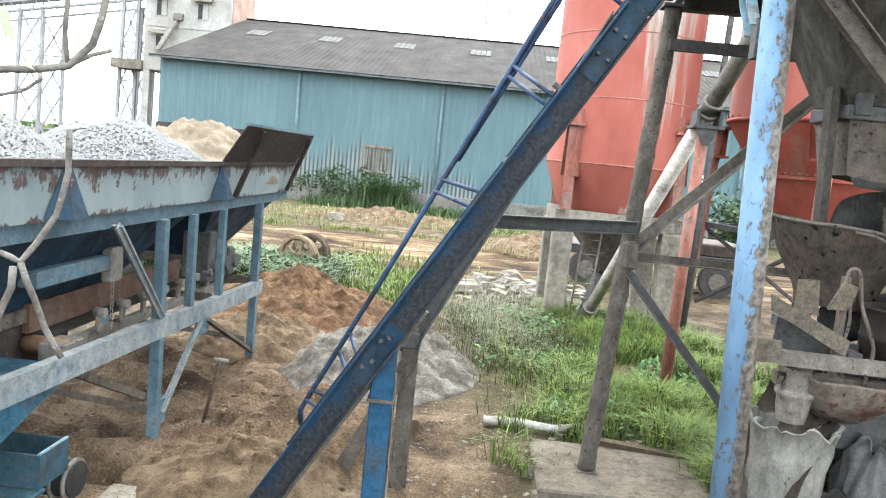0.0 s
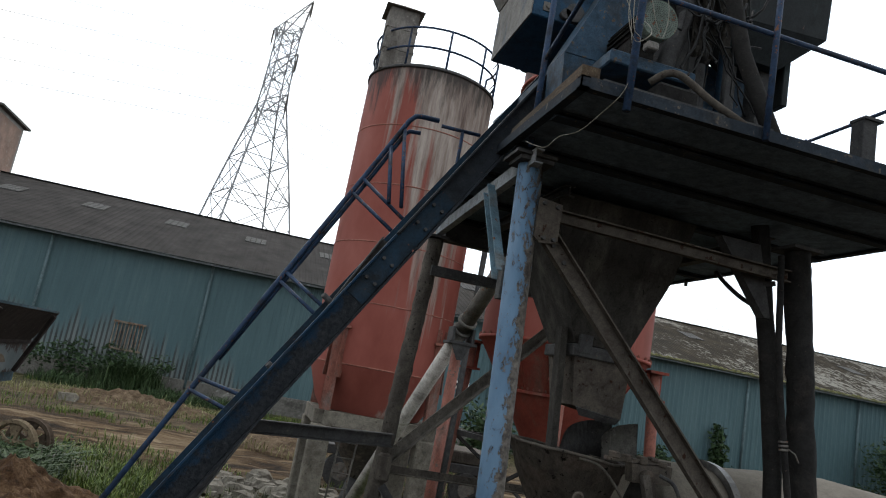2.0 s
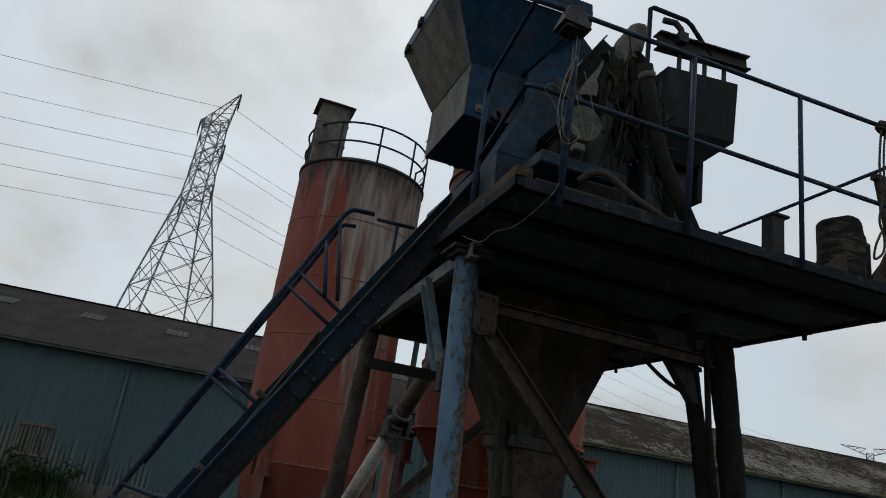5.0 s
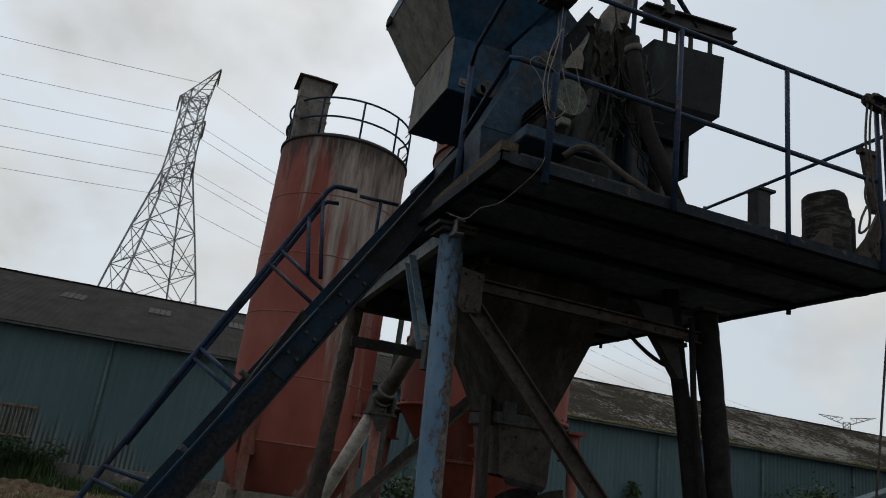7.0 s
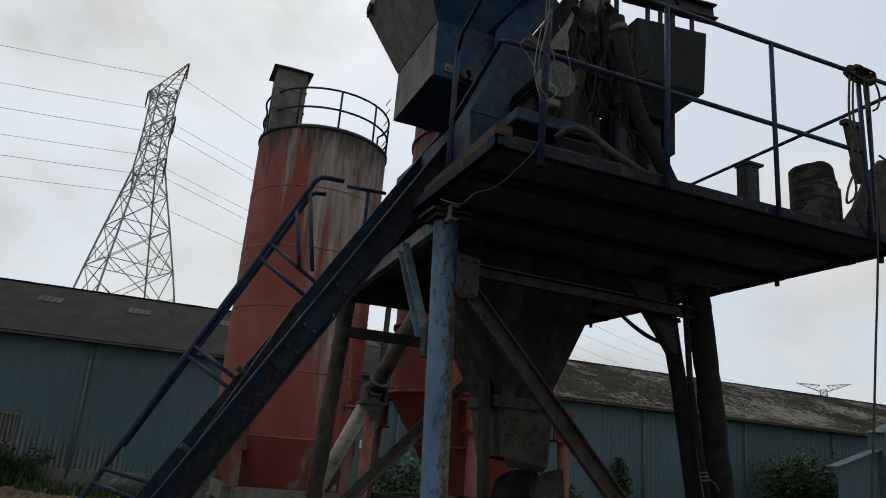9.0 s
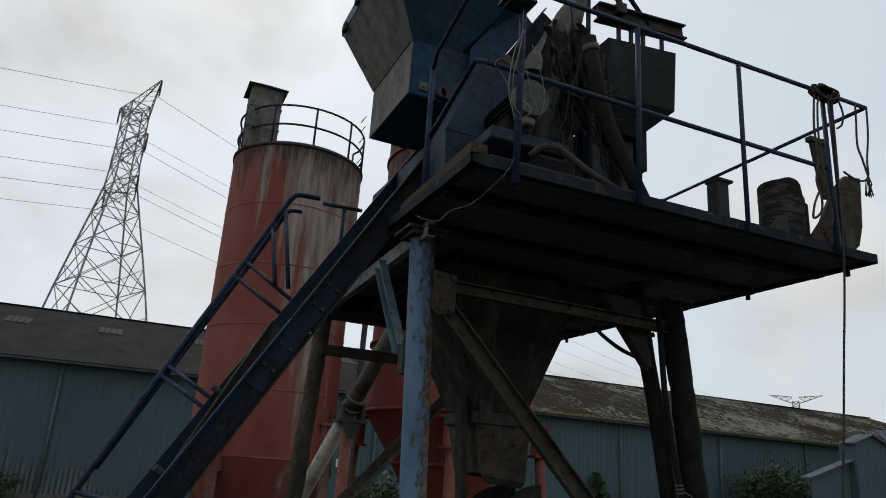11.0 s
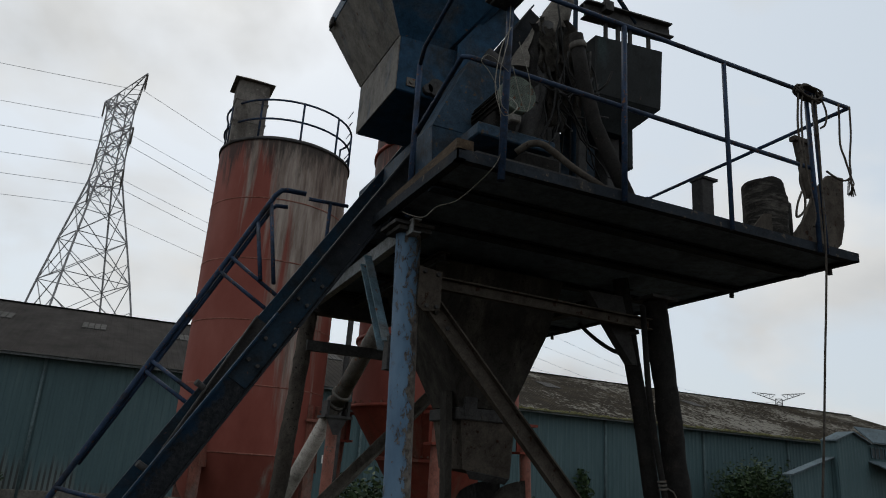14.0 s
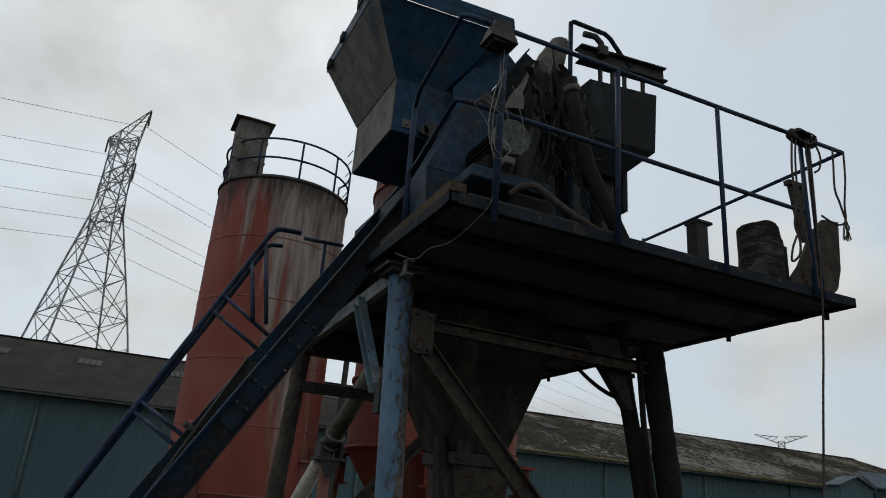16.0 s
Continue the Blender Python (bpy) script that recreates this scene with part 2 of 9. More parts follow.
def part(name, bm, material, parent, label="", smooth=False):
    base = BASES[parent.name]
    ob = new(name, mesh_from(name, bm, material, base, smooth))
    ob.parent = parent
    BASES[ob.name] = base
    if label:
        ob["label"] = label
    return ob


def solo(name, bm, material, base, label, category, group="", kind="", smooth=False):
    ob = new(name, mesh_from(name, bm, material, base, smooth))
    ob.location = base
    BASES[ob.name] = Vector(base)
    return tagged(ob, label, category, group, kind)


def box(bm, lo, hi, bevel=0.0):
    vs = [bm.verts.new((x, y, z)) for x in (lo[0], hi[0]) for y in (lo[1], hi[1]) for z in (lo[2], hi[2])]
    fs = [bm.faces.new([vs[i] for i in f]) for f in ((0, 1, 3, 2), (4, 6, 7, 5), (0, 4, 5, 1), (2, 3, 7, 6), (0, 2, 6, 4), (1, 5, 7, 3))]
    if bevel:
        es = list({e for f in fs for e in f.edges})
        bmesh.ops.bevel(bm, geom=es, offset=bevel, segments=1, affect="EDGES")
    return bm


def axes(p0, p1, up=(0, 0, 1)):
    d = (Vector(p1) - Vector(p0)).normalized()
    u = Vector(up)
    if abs(d.dot(u)) > 0.985:
        u = Vector((0, 1, 0))
    s = d.cross(u).normalized()
    return d, s, s.cross(d).normalized()


def sweep(bm, p0, p1, outline, up=(0, 0, 1)):
    """A prism from p0 to p1 whose section is the closed outline of (side, up) pairs."""
    d, s, u = axes(p0, p1, up)
    a = [bm.verts.new(Vector(p0) + s * x + u * y) for x, y in outline]
    b = [bm.verts.new(Vector(p1) + s * x + u * y) for x, y in outline]
    n = len(outline)
    for i in range(n):
        bm.faces.new((a[i], a[(i + 1) % n], b[(i + 1) % n], b[i]))
    bm.faces.new(a[::-1])
    bm.faces.new(b)
    return bm


def bar(bm, p0, p1, w, h, up=(0, 0, 1)):
    return sweep(bm, p0, p1, [(-w / 2, -h / 2), (w / 2, -h / 2), (w / 2, h / 2), (-w / 2, h / 2)], up)


def angle_bar(bm, p0, p1, w, t=0.008, up=(0, 0, 1), flip=1):
    return sweep(bm, p0, p1, [(0, 0), (flip * w, 0), (flip * w, t), (flip * t, t), (flip * t, w), (0, w)], up)


def channel(bm, p0, p1, w, h, t=0.012, up=(0, 0, 1)):
    """A C section: web h high, flanges w wide towards the side."""
    return sweep(bm, p0, p1, [(0, -h / 2), (w, -h / 2), (w, -h / 2 + t), (t, -h / 2 + t), (t, h / 2 - t), (w, h / 2 - t), (w, h / 2), (0, h / 2)], up)


def i_beam(bm, p0, p1, w, h, t=0.014, up=(0, 0, 1)):
    return sweep(bm, p0, p1, [(-w / 2, -h / 2), (w / 2, -h / 2), (w / 2, -h / 2 + t), (t / 2, -h / 2 + t), (t / 2, h / 2 - t), (w / 2, h / 2 - t),
                              (w / 2, h / 2), (-w / 2, h / 2), (-w / 2, h / 2 - t), (-t / 2, h / 2 - t), (-t / 2, -h / 2 + t), (-w / 2, -h / 2 + t)], up)


def tube(bm, p0, p1, r, n=12, r1=None):
    d, s, u = axes(p0, p1)
    r1 = r if r1 is None else r1
    ring = [(math.cos(2 * math.pi * i / n), math.sin(2 * math.pi * i / n)) for i in range(n)]
    a = [bm.verts.new(Vector(p0) + (s * x + u * y) * r) for x, y in ring]
    b = [bm.verts.new(Vector(p1) + (s * x + u * y) * r1) for x, y in ring]
    for i in range(n):
        bm.faces.new((a[i], a[(i + 1) % n], b[(i + 1) % n], b[i])).smooth = True
    bm.faces.new(a[::-1])
    bm.faces.new(b)
    return bm


def pipe(bm, pts, r, n=10):
    """A bent pipe through the points."""
    pts = [Vector(p) for p in pts]
    rings = []
    ref = None
    for i, p in enumerate(pts):
        d = (pts[min(i + 1, len(pts) - 1)] - pts[max(i - 1, 0)]).normalized()
        if ref is None:
            ref = d.orthogonal().normalized()
        ref = (ref - d * ref.dot(d)).normalized()
        s = d.cross(ref)
        rings.append([bm.verts.new(p + (ref * math.cos(2 * math.pi * k / n) + s * math.sin(2 * math.pi * k / n)) * r) for k in range(n)])
    for a, b in zip(rings, rings[1:]):
        for k in range(n):
            bm.faces.new((a[k], a[(k + 1) % n], b[(k + 1) % n], b[k])).smooth = True
    bm.faces.new(rings[0][::-1])
    bm.faces.new(rings[-1])
    return bm


def smooth(pts, k=5):
    """A smooth line through the points (Catmull-Rom)."""
    ps = [Vector(p) for p in pts]
    ps = [ps[0] * 2 - ps[1]] + ps + [ps[-1] * 2 - ps[-2]]
    out = []
    for a, b, c, d in zip(ps, ps[1:], ps[2:], ps[3:]):
        for i in range(k):
            t = i / k
            out.append(0.5 * ((2 * b) + (c - a) * t + (2 * a - 5 * b + 4 * c - d) * t * t + (3 * b - a - 3 * c + d) * t ** 3))
    return out + [ps[-2]]


def sag(p0, p1, drop, n=14):
    p0, p1 = Vector(p0), Vector(p1)
    return [p0.lerp(p1, i / n) - Vector((0, 0, drop * 4 * (i / n) * (1 - i / n))) for i in range(n + 1)]


def revolve(bm, centre, prof, n=40, closed_top=False, closed_bottom=False):
    """A turned body: prof holds (radius, z), from below up."""
    c = Vector(centre)
    rings = [[bm.verts.new(c + Vector((r * math.cos(2 * math.pi * k / n), r * math.sin(2 * math.pi * k / n), z))) for k in range(n)] for r, z in prof]
    for a, b in zip(rings, rings[1:]):
        for k in range(n):
            bm.faces.new((a[k], a[(k + 1) % n], b[(k + 1) % n], b[k])).smooth = True
    if closed_top:
        bm.faces.new(rings[-1])
    if closed_bottom:
        bm.faces.new(rings[0][::-1])
    return bm


def hexa(bm, q0, q1):
    """A solid between two quads of four points each."""
    a = [bm.verts.new(p) for p in q0]
    b = [bm.verts.new(p) for p in q1]
    for i in range(4):
        bm.faces.new((a[i], a[(i + 1) % 4], b[(i + 1) % 4], b[i]))
    bm.faces.new(a[::-1])
    bm.faces.new(b)
    return bm


def plate(bm, pts, thick):
    """A flat plate with the corner points pts, thickened along its normal."""
    ps = [Vector(p) for p in pts]
    nrm = (ps[1] - ps[0]).cross(ps[2] - ps[0]).normalized() * thick
    a = [bm.verts.new(p) for p in ps]
    b = [bm.verts.new(p + nrm) for p in ps]
    k = len(ps)
    for i in range(k):
        bm.faces.new((a[i], a[(i + 1) % k], b[(i + 1) % k], b[i]))
    bm.faces.new(a[::-1])
    bm.faces.new(b)
    return bm


def crusty_tube(bm, p0, p1, r, n=22, rows=60, rough=0.012):
    """A round column thick with uneven crust."""
    d, s, u = axes(p0, p1)
    rings = []
    for i in range(rows + 1):
        c = Vector(p0).lerp(Vector(p1), i / rows)
        ring = []
        for k in range(n):
            a = 2 * math.pi * k / n
            o = s * math.cos(a) + u * math.sin(a)
            q = c + o * r
            ring.append(bm.verts.new(q + o * rough * (noise.noise(q * 7) + 0.8 * noise.noise(q * 19))))
        rings.append(ring)
    for a, b2 in zip(rings, rings[1:]):
        for k in range(n):
            bm.faces.new((a[k], a[(k + 1) % n], b2[(k + 1) % n], b2[k])).smooth = True
    bm.faces.new(rings[0][::-1])
    bm.faces.new(rings[-1])
    return bm


B = bmesh.new

# ---- ground ----
def blob(x, y, cx, cy, rx, ry, power=1.0):
    d = np.sqrt(((x - cx) / rx) ** 2 + ((y - cy) / ry) ** 2)
    return np.clip(1 - d, 0, 1) ** power


def fbm(x, y, scale, octaves=4, seed=0.0):
    out = np.zeros(x.shape)
    flat, fx, fy = out.ravel(), x.ravel(), y.ravel()
    for i in range(flat.size):
        flat[i] = noise.fractal(Vector((fx[i] * scale, fy[i] * scale, seed)), 0.8, 2.1, octaves)
    return flat.reshape(x.shape)


def graded(lo, hi, step, far):
    """Even steps from lo to hi, then ever wider ones out to far."""
    mid = list(np.arange(lo, hi + 1e-6, step))
    out, d = [], step
    v = hi
    while v < far:
        d *= 1.35
        v += d
        out.append(v)
    low, d, v = [], step, lo
    while v > -far:
        d *= 1.35
        v -= d
        low.append(v)
    return np.array(low[::-1] + mid + out)


def yard_height(x, y):
    """The yard's surface: tracks, hummocks and the dug hollow under the feeder."""
    near = np.exp(-((x / 40) ** 2 + ((y - 15) / 40) ** 2))
    h = near * 0.05 * fbm(x, y, 0.9, 5, 3.1)
    h += near * 0.10 * fbm(x, y, 0.22, 3, 9.4)
    h += 0.26 * blob(x, y, -1.6, 7.6, 1.5, 2.4, 0.8) * (0.7 + 0.9 * fbm(x, y, 1.6, 5, 1.7))
    h += 0.09 * blob(x, y, -2.4, 8.0, 3.0, 3.8, 0.4) * fbm(x, y, 3.3, 4, 7.7)
    dug = np.clip(1.4 * blob(x, y, -2.6, 7.2, 3.4, 4.2, 0.6), 0, 1)
    h += dug * (0.11 * fbm(x, y, 2.3, 4, 12.3) + 0.05 * fbm(x, y, 6.5, 3, 2.9))
    h += 0.06 * np.exp(-((y - 24 - 0.12 * x) / 5.5) ** 2) * fbm(x * 0.35, y * 1.6, 1.0, 4, 21.0)
    h += 0.30 * blob(x, y, -3.9, 9.2, 1.5, 1.6, 1.0)
    pit = np.clip((x + 3.6) / 0.1, 0, 1) * np.clip((-2.66 - x) / 0.1, 0, 1) * np.clip((y - 5.95) / 0.1, 0, 1) * np.clip((6.52 - y) / 0.08, 0, 1)
    h = h * (1 - blob(x, y, -2.9, 5.9, 1.3, 0.9, 0.6)) - 0.5 * pit       # feeder pit
    h -= 0.16 * np.exp(-((y - 22.6 - 0.12 * x) / 0.55) ** 2) * np.exp(-((x / 25) ** 2))
    h -= 0.16 * np.exp(-((y - 24.8 - 0.12 * x) / 0.55) ** 2) * np.exp(-((x / 25) ** 2))
    return h


GX, GY = graded(-7, 7, 0.095, 1500), graded(3.5, 21, 0.095, 1500)
gx, gy = np.meshgrid(GX, GY, indexing="ij")
gz = yard_height(gx, gy)
gverts = np.stack([gx, gy, gz], -1).reshape(-1, 3)
ny = len(GY)
gi = (np.arange(len(GX) - 1)[:, None] * ny + np.arange(ny - 1)[None, :]).reshape(-1, 1)
gfaces = np.concatenate([gi, gi + ny, gi + ny + 1, gi + 1], 1)
gme = bpy.data.meshes.new("ground")
gme.from_pydata(gverts.tolist(), [], gfaces.tolist())
gme.shade_smooth()
# what lies on the yard: red = sand, green = soil under grass, blue = pale dry mud
wob = 0.5 * fbm(gx, gy, 0.7, 4, 5.5)
sandy = np.clip(1.6 * blob(gx + wob, gy + wob, -2.6, 7.2, 3.6, 5.2, 0.5) - 0.25, 0, 1)
green = np.clip(2.0 * blob(gx + wob, gy + wob, 2.9, 10.8, 3.2, 7.0, 0.6) - 0.3, 0, 1) + np.clip(1.5 * blob(gx + wob, gy, -5.5, 17.5, 4.5, 4.0, 0.5) - 0.2, 0, 1)
green = np.maximum(green, np.clip((gy - 34 + 3 * wob) / 3, 0, 1) * np.clip((60 - gy) / 3, 0, 1))
green = np.clip(green, 0, 1) * (1 - sandy)
mud = np.clip(np.exp(-((gy - 24 - 0.12 * gx + wob * 2) / 5.5) ** 2) * 1.2, 0, 1)
zone = gme.color_attributes.new("zone", "FLOAT_COLOR", "POINT")
zone.data.foreach_set("color", np.stack([sandy, green, mud, np.ones_like(mud)], -1).reshape(-1).astype(np.float32))

m, n, l, b = nodes_of("yard_ground")
za = n.new("ShaderNodeAttribute")
za.attribute_name = "zone"
zs = n.new("ShaderNodeSeparateColor")
l.new(za.outputs["Color"], zs.inputs[0])
big = noise_node(n, l, 1.1, 9, 0.68)
fin = noise_node(n, l, 34, 5, 0.72)
peb = noise_node(n, l, 9, 5, 0.6)
base_r = ramp(n, [(0.40, (0.015, 0.0102, 0.0060)), (0.52, (0.062, 0.0450, 0.0275)), (0.63, (0.165, 0.128, 0.088))])
sand_r = ramp(n, [(0.41, (0.026, 0.0155, 0.0088)), (0.51, (0.088, 0.058, 0.035)), (0.62, (0.185, 0.137, 0.092))])
soil_r = ramp(n, [(0.34, (0.024, 0.022, 0.009)), (0.5, (0.058, 0.053, 0.022)), (0.70, (0.125, 0.104, 0.056))])
mud_r = ramp(n, [(0.39, (0.011, 0.0060, 0.0024)), (0.47, (0.040, 0.0225, 0.0095)), (0.55, (0.098, 0.064, 0.033)), (0.63, (0.190, 0.145, 0.094))])
ad = n.new("ShaderNodeMath")
ad.operation = "MULTIPLY_ADD"
ad.inputs[1].default_value = 0.35
scl = n.new("ShaderNodeMath")
scl.operation = "MULTIPLY"
scl.inputs[1].default_value = 0.65
l.new(big.outputs["Fac"], scl.inputs[0])
l.new(fin.outputs["Fac"], ad.inputs[0])
l.new(scl.outputs[0], ad.inputs[2])
for r in (base_r, sand_r, soil_r):
    l.new(ad.outputs[0], r.inputs[0])
rut = noise_node(n, l, 0.9, 9, 0.7, (0.3, 1.4, 1), distortion=0.5)      # wheel tracks run along the yard
l.new(rut.outputs["Fac"], mud_r.inputs[0])
c = mix_color(n, l, zs.outputs[2], base_r.outputs[0], mud_r.outputs[0])
c = mix_color(n, l, zs.outputs[1], c, soil_r.outputs[0])
c = mix_color(n, l, zs.outputs[0], c, sand_r.outputs[0])
stones = ramp(n, [(0.66, (0, 0, 0)), (0.70, (0.55, 0.55, 0.55))])
l.new(peb.outputs["Fac"], stones.inputs[0])
c = mix_color(n, l, stones.outputs[0], c, (0.22, 0.19, 0.15))
l.new(c, b.inputs["Base Color"])
b.inputs["Roughness"].default_value = 0.95
b.inputs["Specular IOR Level"].default_value = 0.15
bp = n.new("ShaderNodeBump")
bp.inputs["Strength"].default_value = 1.0
bp.inputs["Distance"].default_value = 0.10
l.new(ad.outputs[0], bp.inputs["Height"])
l.new(bp.outputs[0], b.inputs["Normal"])
gme.materials.append(m)
ground = tagged(new("ground", gme), "trodden yard of sand, dry mud and weedy soil with wheel ruts", "ground", kind="structure")


def ground_z(x, y):
    i = int(np.clip(np.searchsorted(GX, x), 1, len(GX) - 1))
    j = int(np.clip(np.searchsorted(GY, y), 1, len(GY) - 1))
    return float(gz[i, j])


def heap(name, centre, rx, ry, height, material, label, lumps=0.25, seed=0.0, nseg=110, sharp=1.0, base_z=None, kind="stuff"):
    """A poured heap: a soft cone with an uneven foot, slips and clods."""
    cx, cy = centre
    vs, fs = [], []
    rings = 40
    for i in range(rings + 1):
        u = i / rings
        for k in range(nseg):
            a = 2 * math.pi * k / nseg
            wobble = 1 + 0.16 * noise.noise(Vector((math.cos(a) * 1.3, math.sin(a) * 1.3, seed)))
            x, y = cx + rx * u * wobble * math.cos(a), cy + ry * u * wobble * math.sin(a)
            f = (1 - u ** sharp) if sharp >= 1 else (1 - u) ** (1 / sharp)
            z = height * f * (1 + 0.22 * noise.fractal(Vector((x * 0.9, y * 0.9, seed)), 0.8, 2.0, 4))
            z += lumps * (0.26 * noise.fractal(Vector((x * 2.6, y * 2.6, seed + 4)), 0.7, 2.2, 5) + 0.06 * noise.fractal(Vector((x * 9, y * 9, seed + 8)), 0.6, 2.1, 3)) * min(1, 3.0 * (1 - u))
            g = ground_z(x, y) if base_z is None else base_z
            vs.append((x - cx, y - cy, g + (z if u < 1 else -0.12)))
    for i in range(rings):
        for k in range(nseg):
            a, b2 = i * nseg + k, i * nseg + (k + 1) % nseg
            fs.append((a, a + nseg, b2 + nseg, b2))
    me = bpy.data.meshes.new(name)
    me.from_pydata(vs, [], fs)
    me.shade_smooth()
    me.materials.append(material)
    ob = new(name, me)
    ob.location = (cx, cy, 0)
    return tagged(ob, label, "heap", kind=kind)


heap("red_sand_heap", (-3.0, 13.2), 2.2, 2.5, 0.80, RED_SAND, "low slumped heap of red-brown building sand", 0.5, 2.0, nseg=150)
heap("stone_dust_heap", (-1.05, 10.6), 1.5, 2.0, 0.66, GRIT, "grey heap of fine stone dust beside the hoist", 0.6, 5.0)
heap("sand_ridge", (-3.0, 11.0), 1.3, 1.5, 0.42, DAMP_SAND, "low brown ridge of damp sand and dust", 0.35, 8.0)
heap("sand_spill", (-1.75, 6.2), 1.0, 0.8, 0.24, DAMP_SAND, "spilled damp sand round the foot of the hoist", 0.12, 11.0)

# ---- warehouse ----
WX0, WX1, WY, EAVE, RIDGE_Y, RIDGE = -19.3, 78.0, 42.0, 7.42, 57.5, 12.33
DEPTH = 2 * (RIDGE_Y - WY)


def ribbed(bm, x0, x1, step, depth, edge):
    """A ribbed sheet; edge(x, out) gives the lower and the upper point at x, standing out by out."""
    xs = np.arange(x0, x1, step)
    prev = None
    for x in xs:
        for f, o in ((0.0, 0.0), (0.30, 0.0), (0.42, depth), (0.70, depth), (0.82, 0.0)):
            lo, hi = edge(x + f * step, o)
            cur = (bm.verts.new(lo), bm.verts.new(hi))
            if prev:
                bm.faces.new((prev[0], cur[0], cur[1], prev[1]))
            prev = cur
    return bm


def math_node(nodes, links, op, x, y=None, z=None, clamp=False):
    k = nodes.new("ShaderNodeMath")
    k.operation, k.use_clamp = op, clamp
    for i, v in enumerate((x, y, z)):
        if isinstance(v, bpy.types.NodeSocket):
            links.new(v, k.inputs[i])
        elif v is not None:
            k.inputs[i].default_value = v
    return k.outputs[0]


m, n, l, b = nodes_of("blue_cladding_with_corroded_foot")
tc = n.new("ShaderNodeTexCoord")
sp = n.new("ShaderNodeSeparateXYZ")
l.new(tc.outputs["Object"], sp.inputs[0])
streaks = noise_node(n, l, 3.5, 7, 0.72, (1, 1, 0.08))
patch = noise_node(n, l, 0.22, 7, 0.6, (1, 1, 0.6))
colr = ramp(n, [(0.3, (0.040, 0.075, 0.083)), (0.5, (0.054, 0.097, 0.106)), (0.7, (0.082, 0.128, 0.136))])
l.new(math_node(n, l, "MULTIPLY_ADD", streaks.outputs["Fac"], 0.55, math_node(n, l, "MULTIPLY", patch.outputs["Fac"], 0.45)), colr.inputs[0])
along = math_node(n, l, "DIVIDE", math_node(n, l, "ADD", sp.outputs["X"], 39.3), 0.24)   # counts the ribs of the sheet
wnz = n.new("ShaderNodeTexWhiteNoise")
wnz.noise_dimensions = "1D"
l.new(math_node(n, l, "FLOOR", along), wnz.inputs["W"])
slow = noise_node(n, l, 0.35, 3, 0.6, (1, 0, 0))
# each groove has rusted through to its own height above the plinth; only the old western bays
rise = math_node(n, l, "ADD", math_node(n, l, "MULTIPLY_ADD", wnz.outputs["Value"], 1.1, 1.2), math_node(n, l, "MULTIPLY", slow.outputs["Fac"], 3.6))
west = n.new("ShaderNodeMapRange")
west.inputs["From Min"].default_value, west.inputs["From Max"].default_value = -25.5, -15.0
west.inputs["To Min"].default_value, west.inputs["To Max"].default_value = 0.0, 3.6
l.new(sp.outputs["X"], west.inputs["Value"])
over = math_node(n, l, "SUBTRACT", math_node(n, l, "SUBTRACT", rise, west.outputs[0]), sp.outputs["Z"])
groove = math_node(n, l, "LESS_THAN", math_node(n, l, "FRACT", along), 0.42)
bleach = math_node(n, l, "MULTIPLY", math_node(n, l, "MULTIPLY", over, 0.55, clamp=True), 0.75)
c = mix_color(n, l, bleach, colr.outputs[0], (0.155, 0.165, 0.158))
line = math_node(n, l, "MULTIPLY", groove, math_node(n, l, "MULTIPLY", over, 1.4, clamp=True))
c = mix_color(n, l, math_node(n, l, "MULTIPLY", line, 0.8), c, (0.022, 0.022, 0.021))
l.new(c, b.inputs["Base Color"])
b.inputs["Roughness"].default_value = 0.6
b.inputs["Specular IOR Level"].default_value = 0.3
CLADDING = m

m, n, l, b = nodes_of("lichened_roof_sheet")
tc = n.new("ShaderNodeTexCoord")
sp = n.new("ShaderNodeSeparateXYZ")
l.new(tc.outputs["Object"], sp.inputs[0])
blot = noise_node(n, l, 3.0, 10, 0.76, (1.1, 0.42, 1), distortion=0.5)
wide = noise_node(n, l, 0.16, 4, 0.55)
basec = noise_node(n, l, 0.8, 6, 0.65, (1, 0.5, 1))
rb = ramp(n, [(0.3, (0.0155, 0.0138, 0.0128)), (0.55, (0.0285, 0.0256, 0.0240)), (0.75, (0.046, 0.042, 0.0395))])
l.new(basec.outputs["Fac"], rb.inputs[0])
rbe = ramp(n, [(0.3, (0.014, 0.0108, 0.0072)), (0.55, (0.027, 0.0212, 0.0138)), (0.75, (0.047, 0.038, 0.024))])
l.new(basec.outputs["Fac"], rbe.inputs[0])
moss = n.new("ShaderNodeMapRange")         # brown moss on the eastern bays
moss.inputs["From Min"].default_value, moss.inputs["From Max"].default_value = -12.0, 10.0
l.new(sp.outputs["X"], moss.inputs["Value"])
roof_base = mix_color(n, l, moss.outputs[0], rb.outputs[0], rbe.outputs[0])
gain = n.new("ShaderNodeMapRange")         # the eastern bays carry far more lichen
gain.inputs["From Min"].default_value, gain.inputs["From Max"].default_value = -14.0, 4.0
gain.inputs["To Min"].default_value, gain.inputs["To Max"].default_value = -0.12, 0.07
l.new(sp.outputs["X"], gain.inputs["Value"])
sm = n.new("ShaderNodeMath")
sm.operation = "ADD"
l.new(blot.outputs["Fac"], sm.inputs[0])
l.new(gain.outputs[0], sm.inputs[1])
sm2 = n.new("ShaderNodeMath")
sm2.operation = "MULTIPLY_ADD"
sm2.inputs[1].default_value = 0.55
l.new(wide.outputs["Fac"], sm2.inputs[0])
l.new(sm.outputs[0], sm2.inputs[2])
lr = ramp(n, [(0.875, (0, 0, 0)), (0.91, (1, 1, 1))])
l.new(sm2.outputs[0], lr.inputs[0])
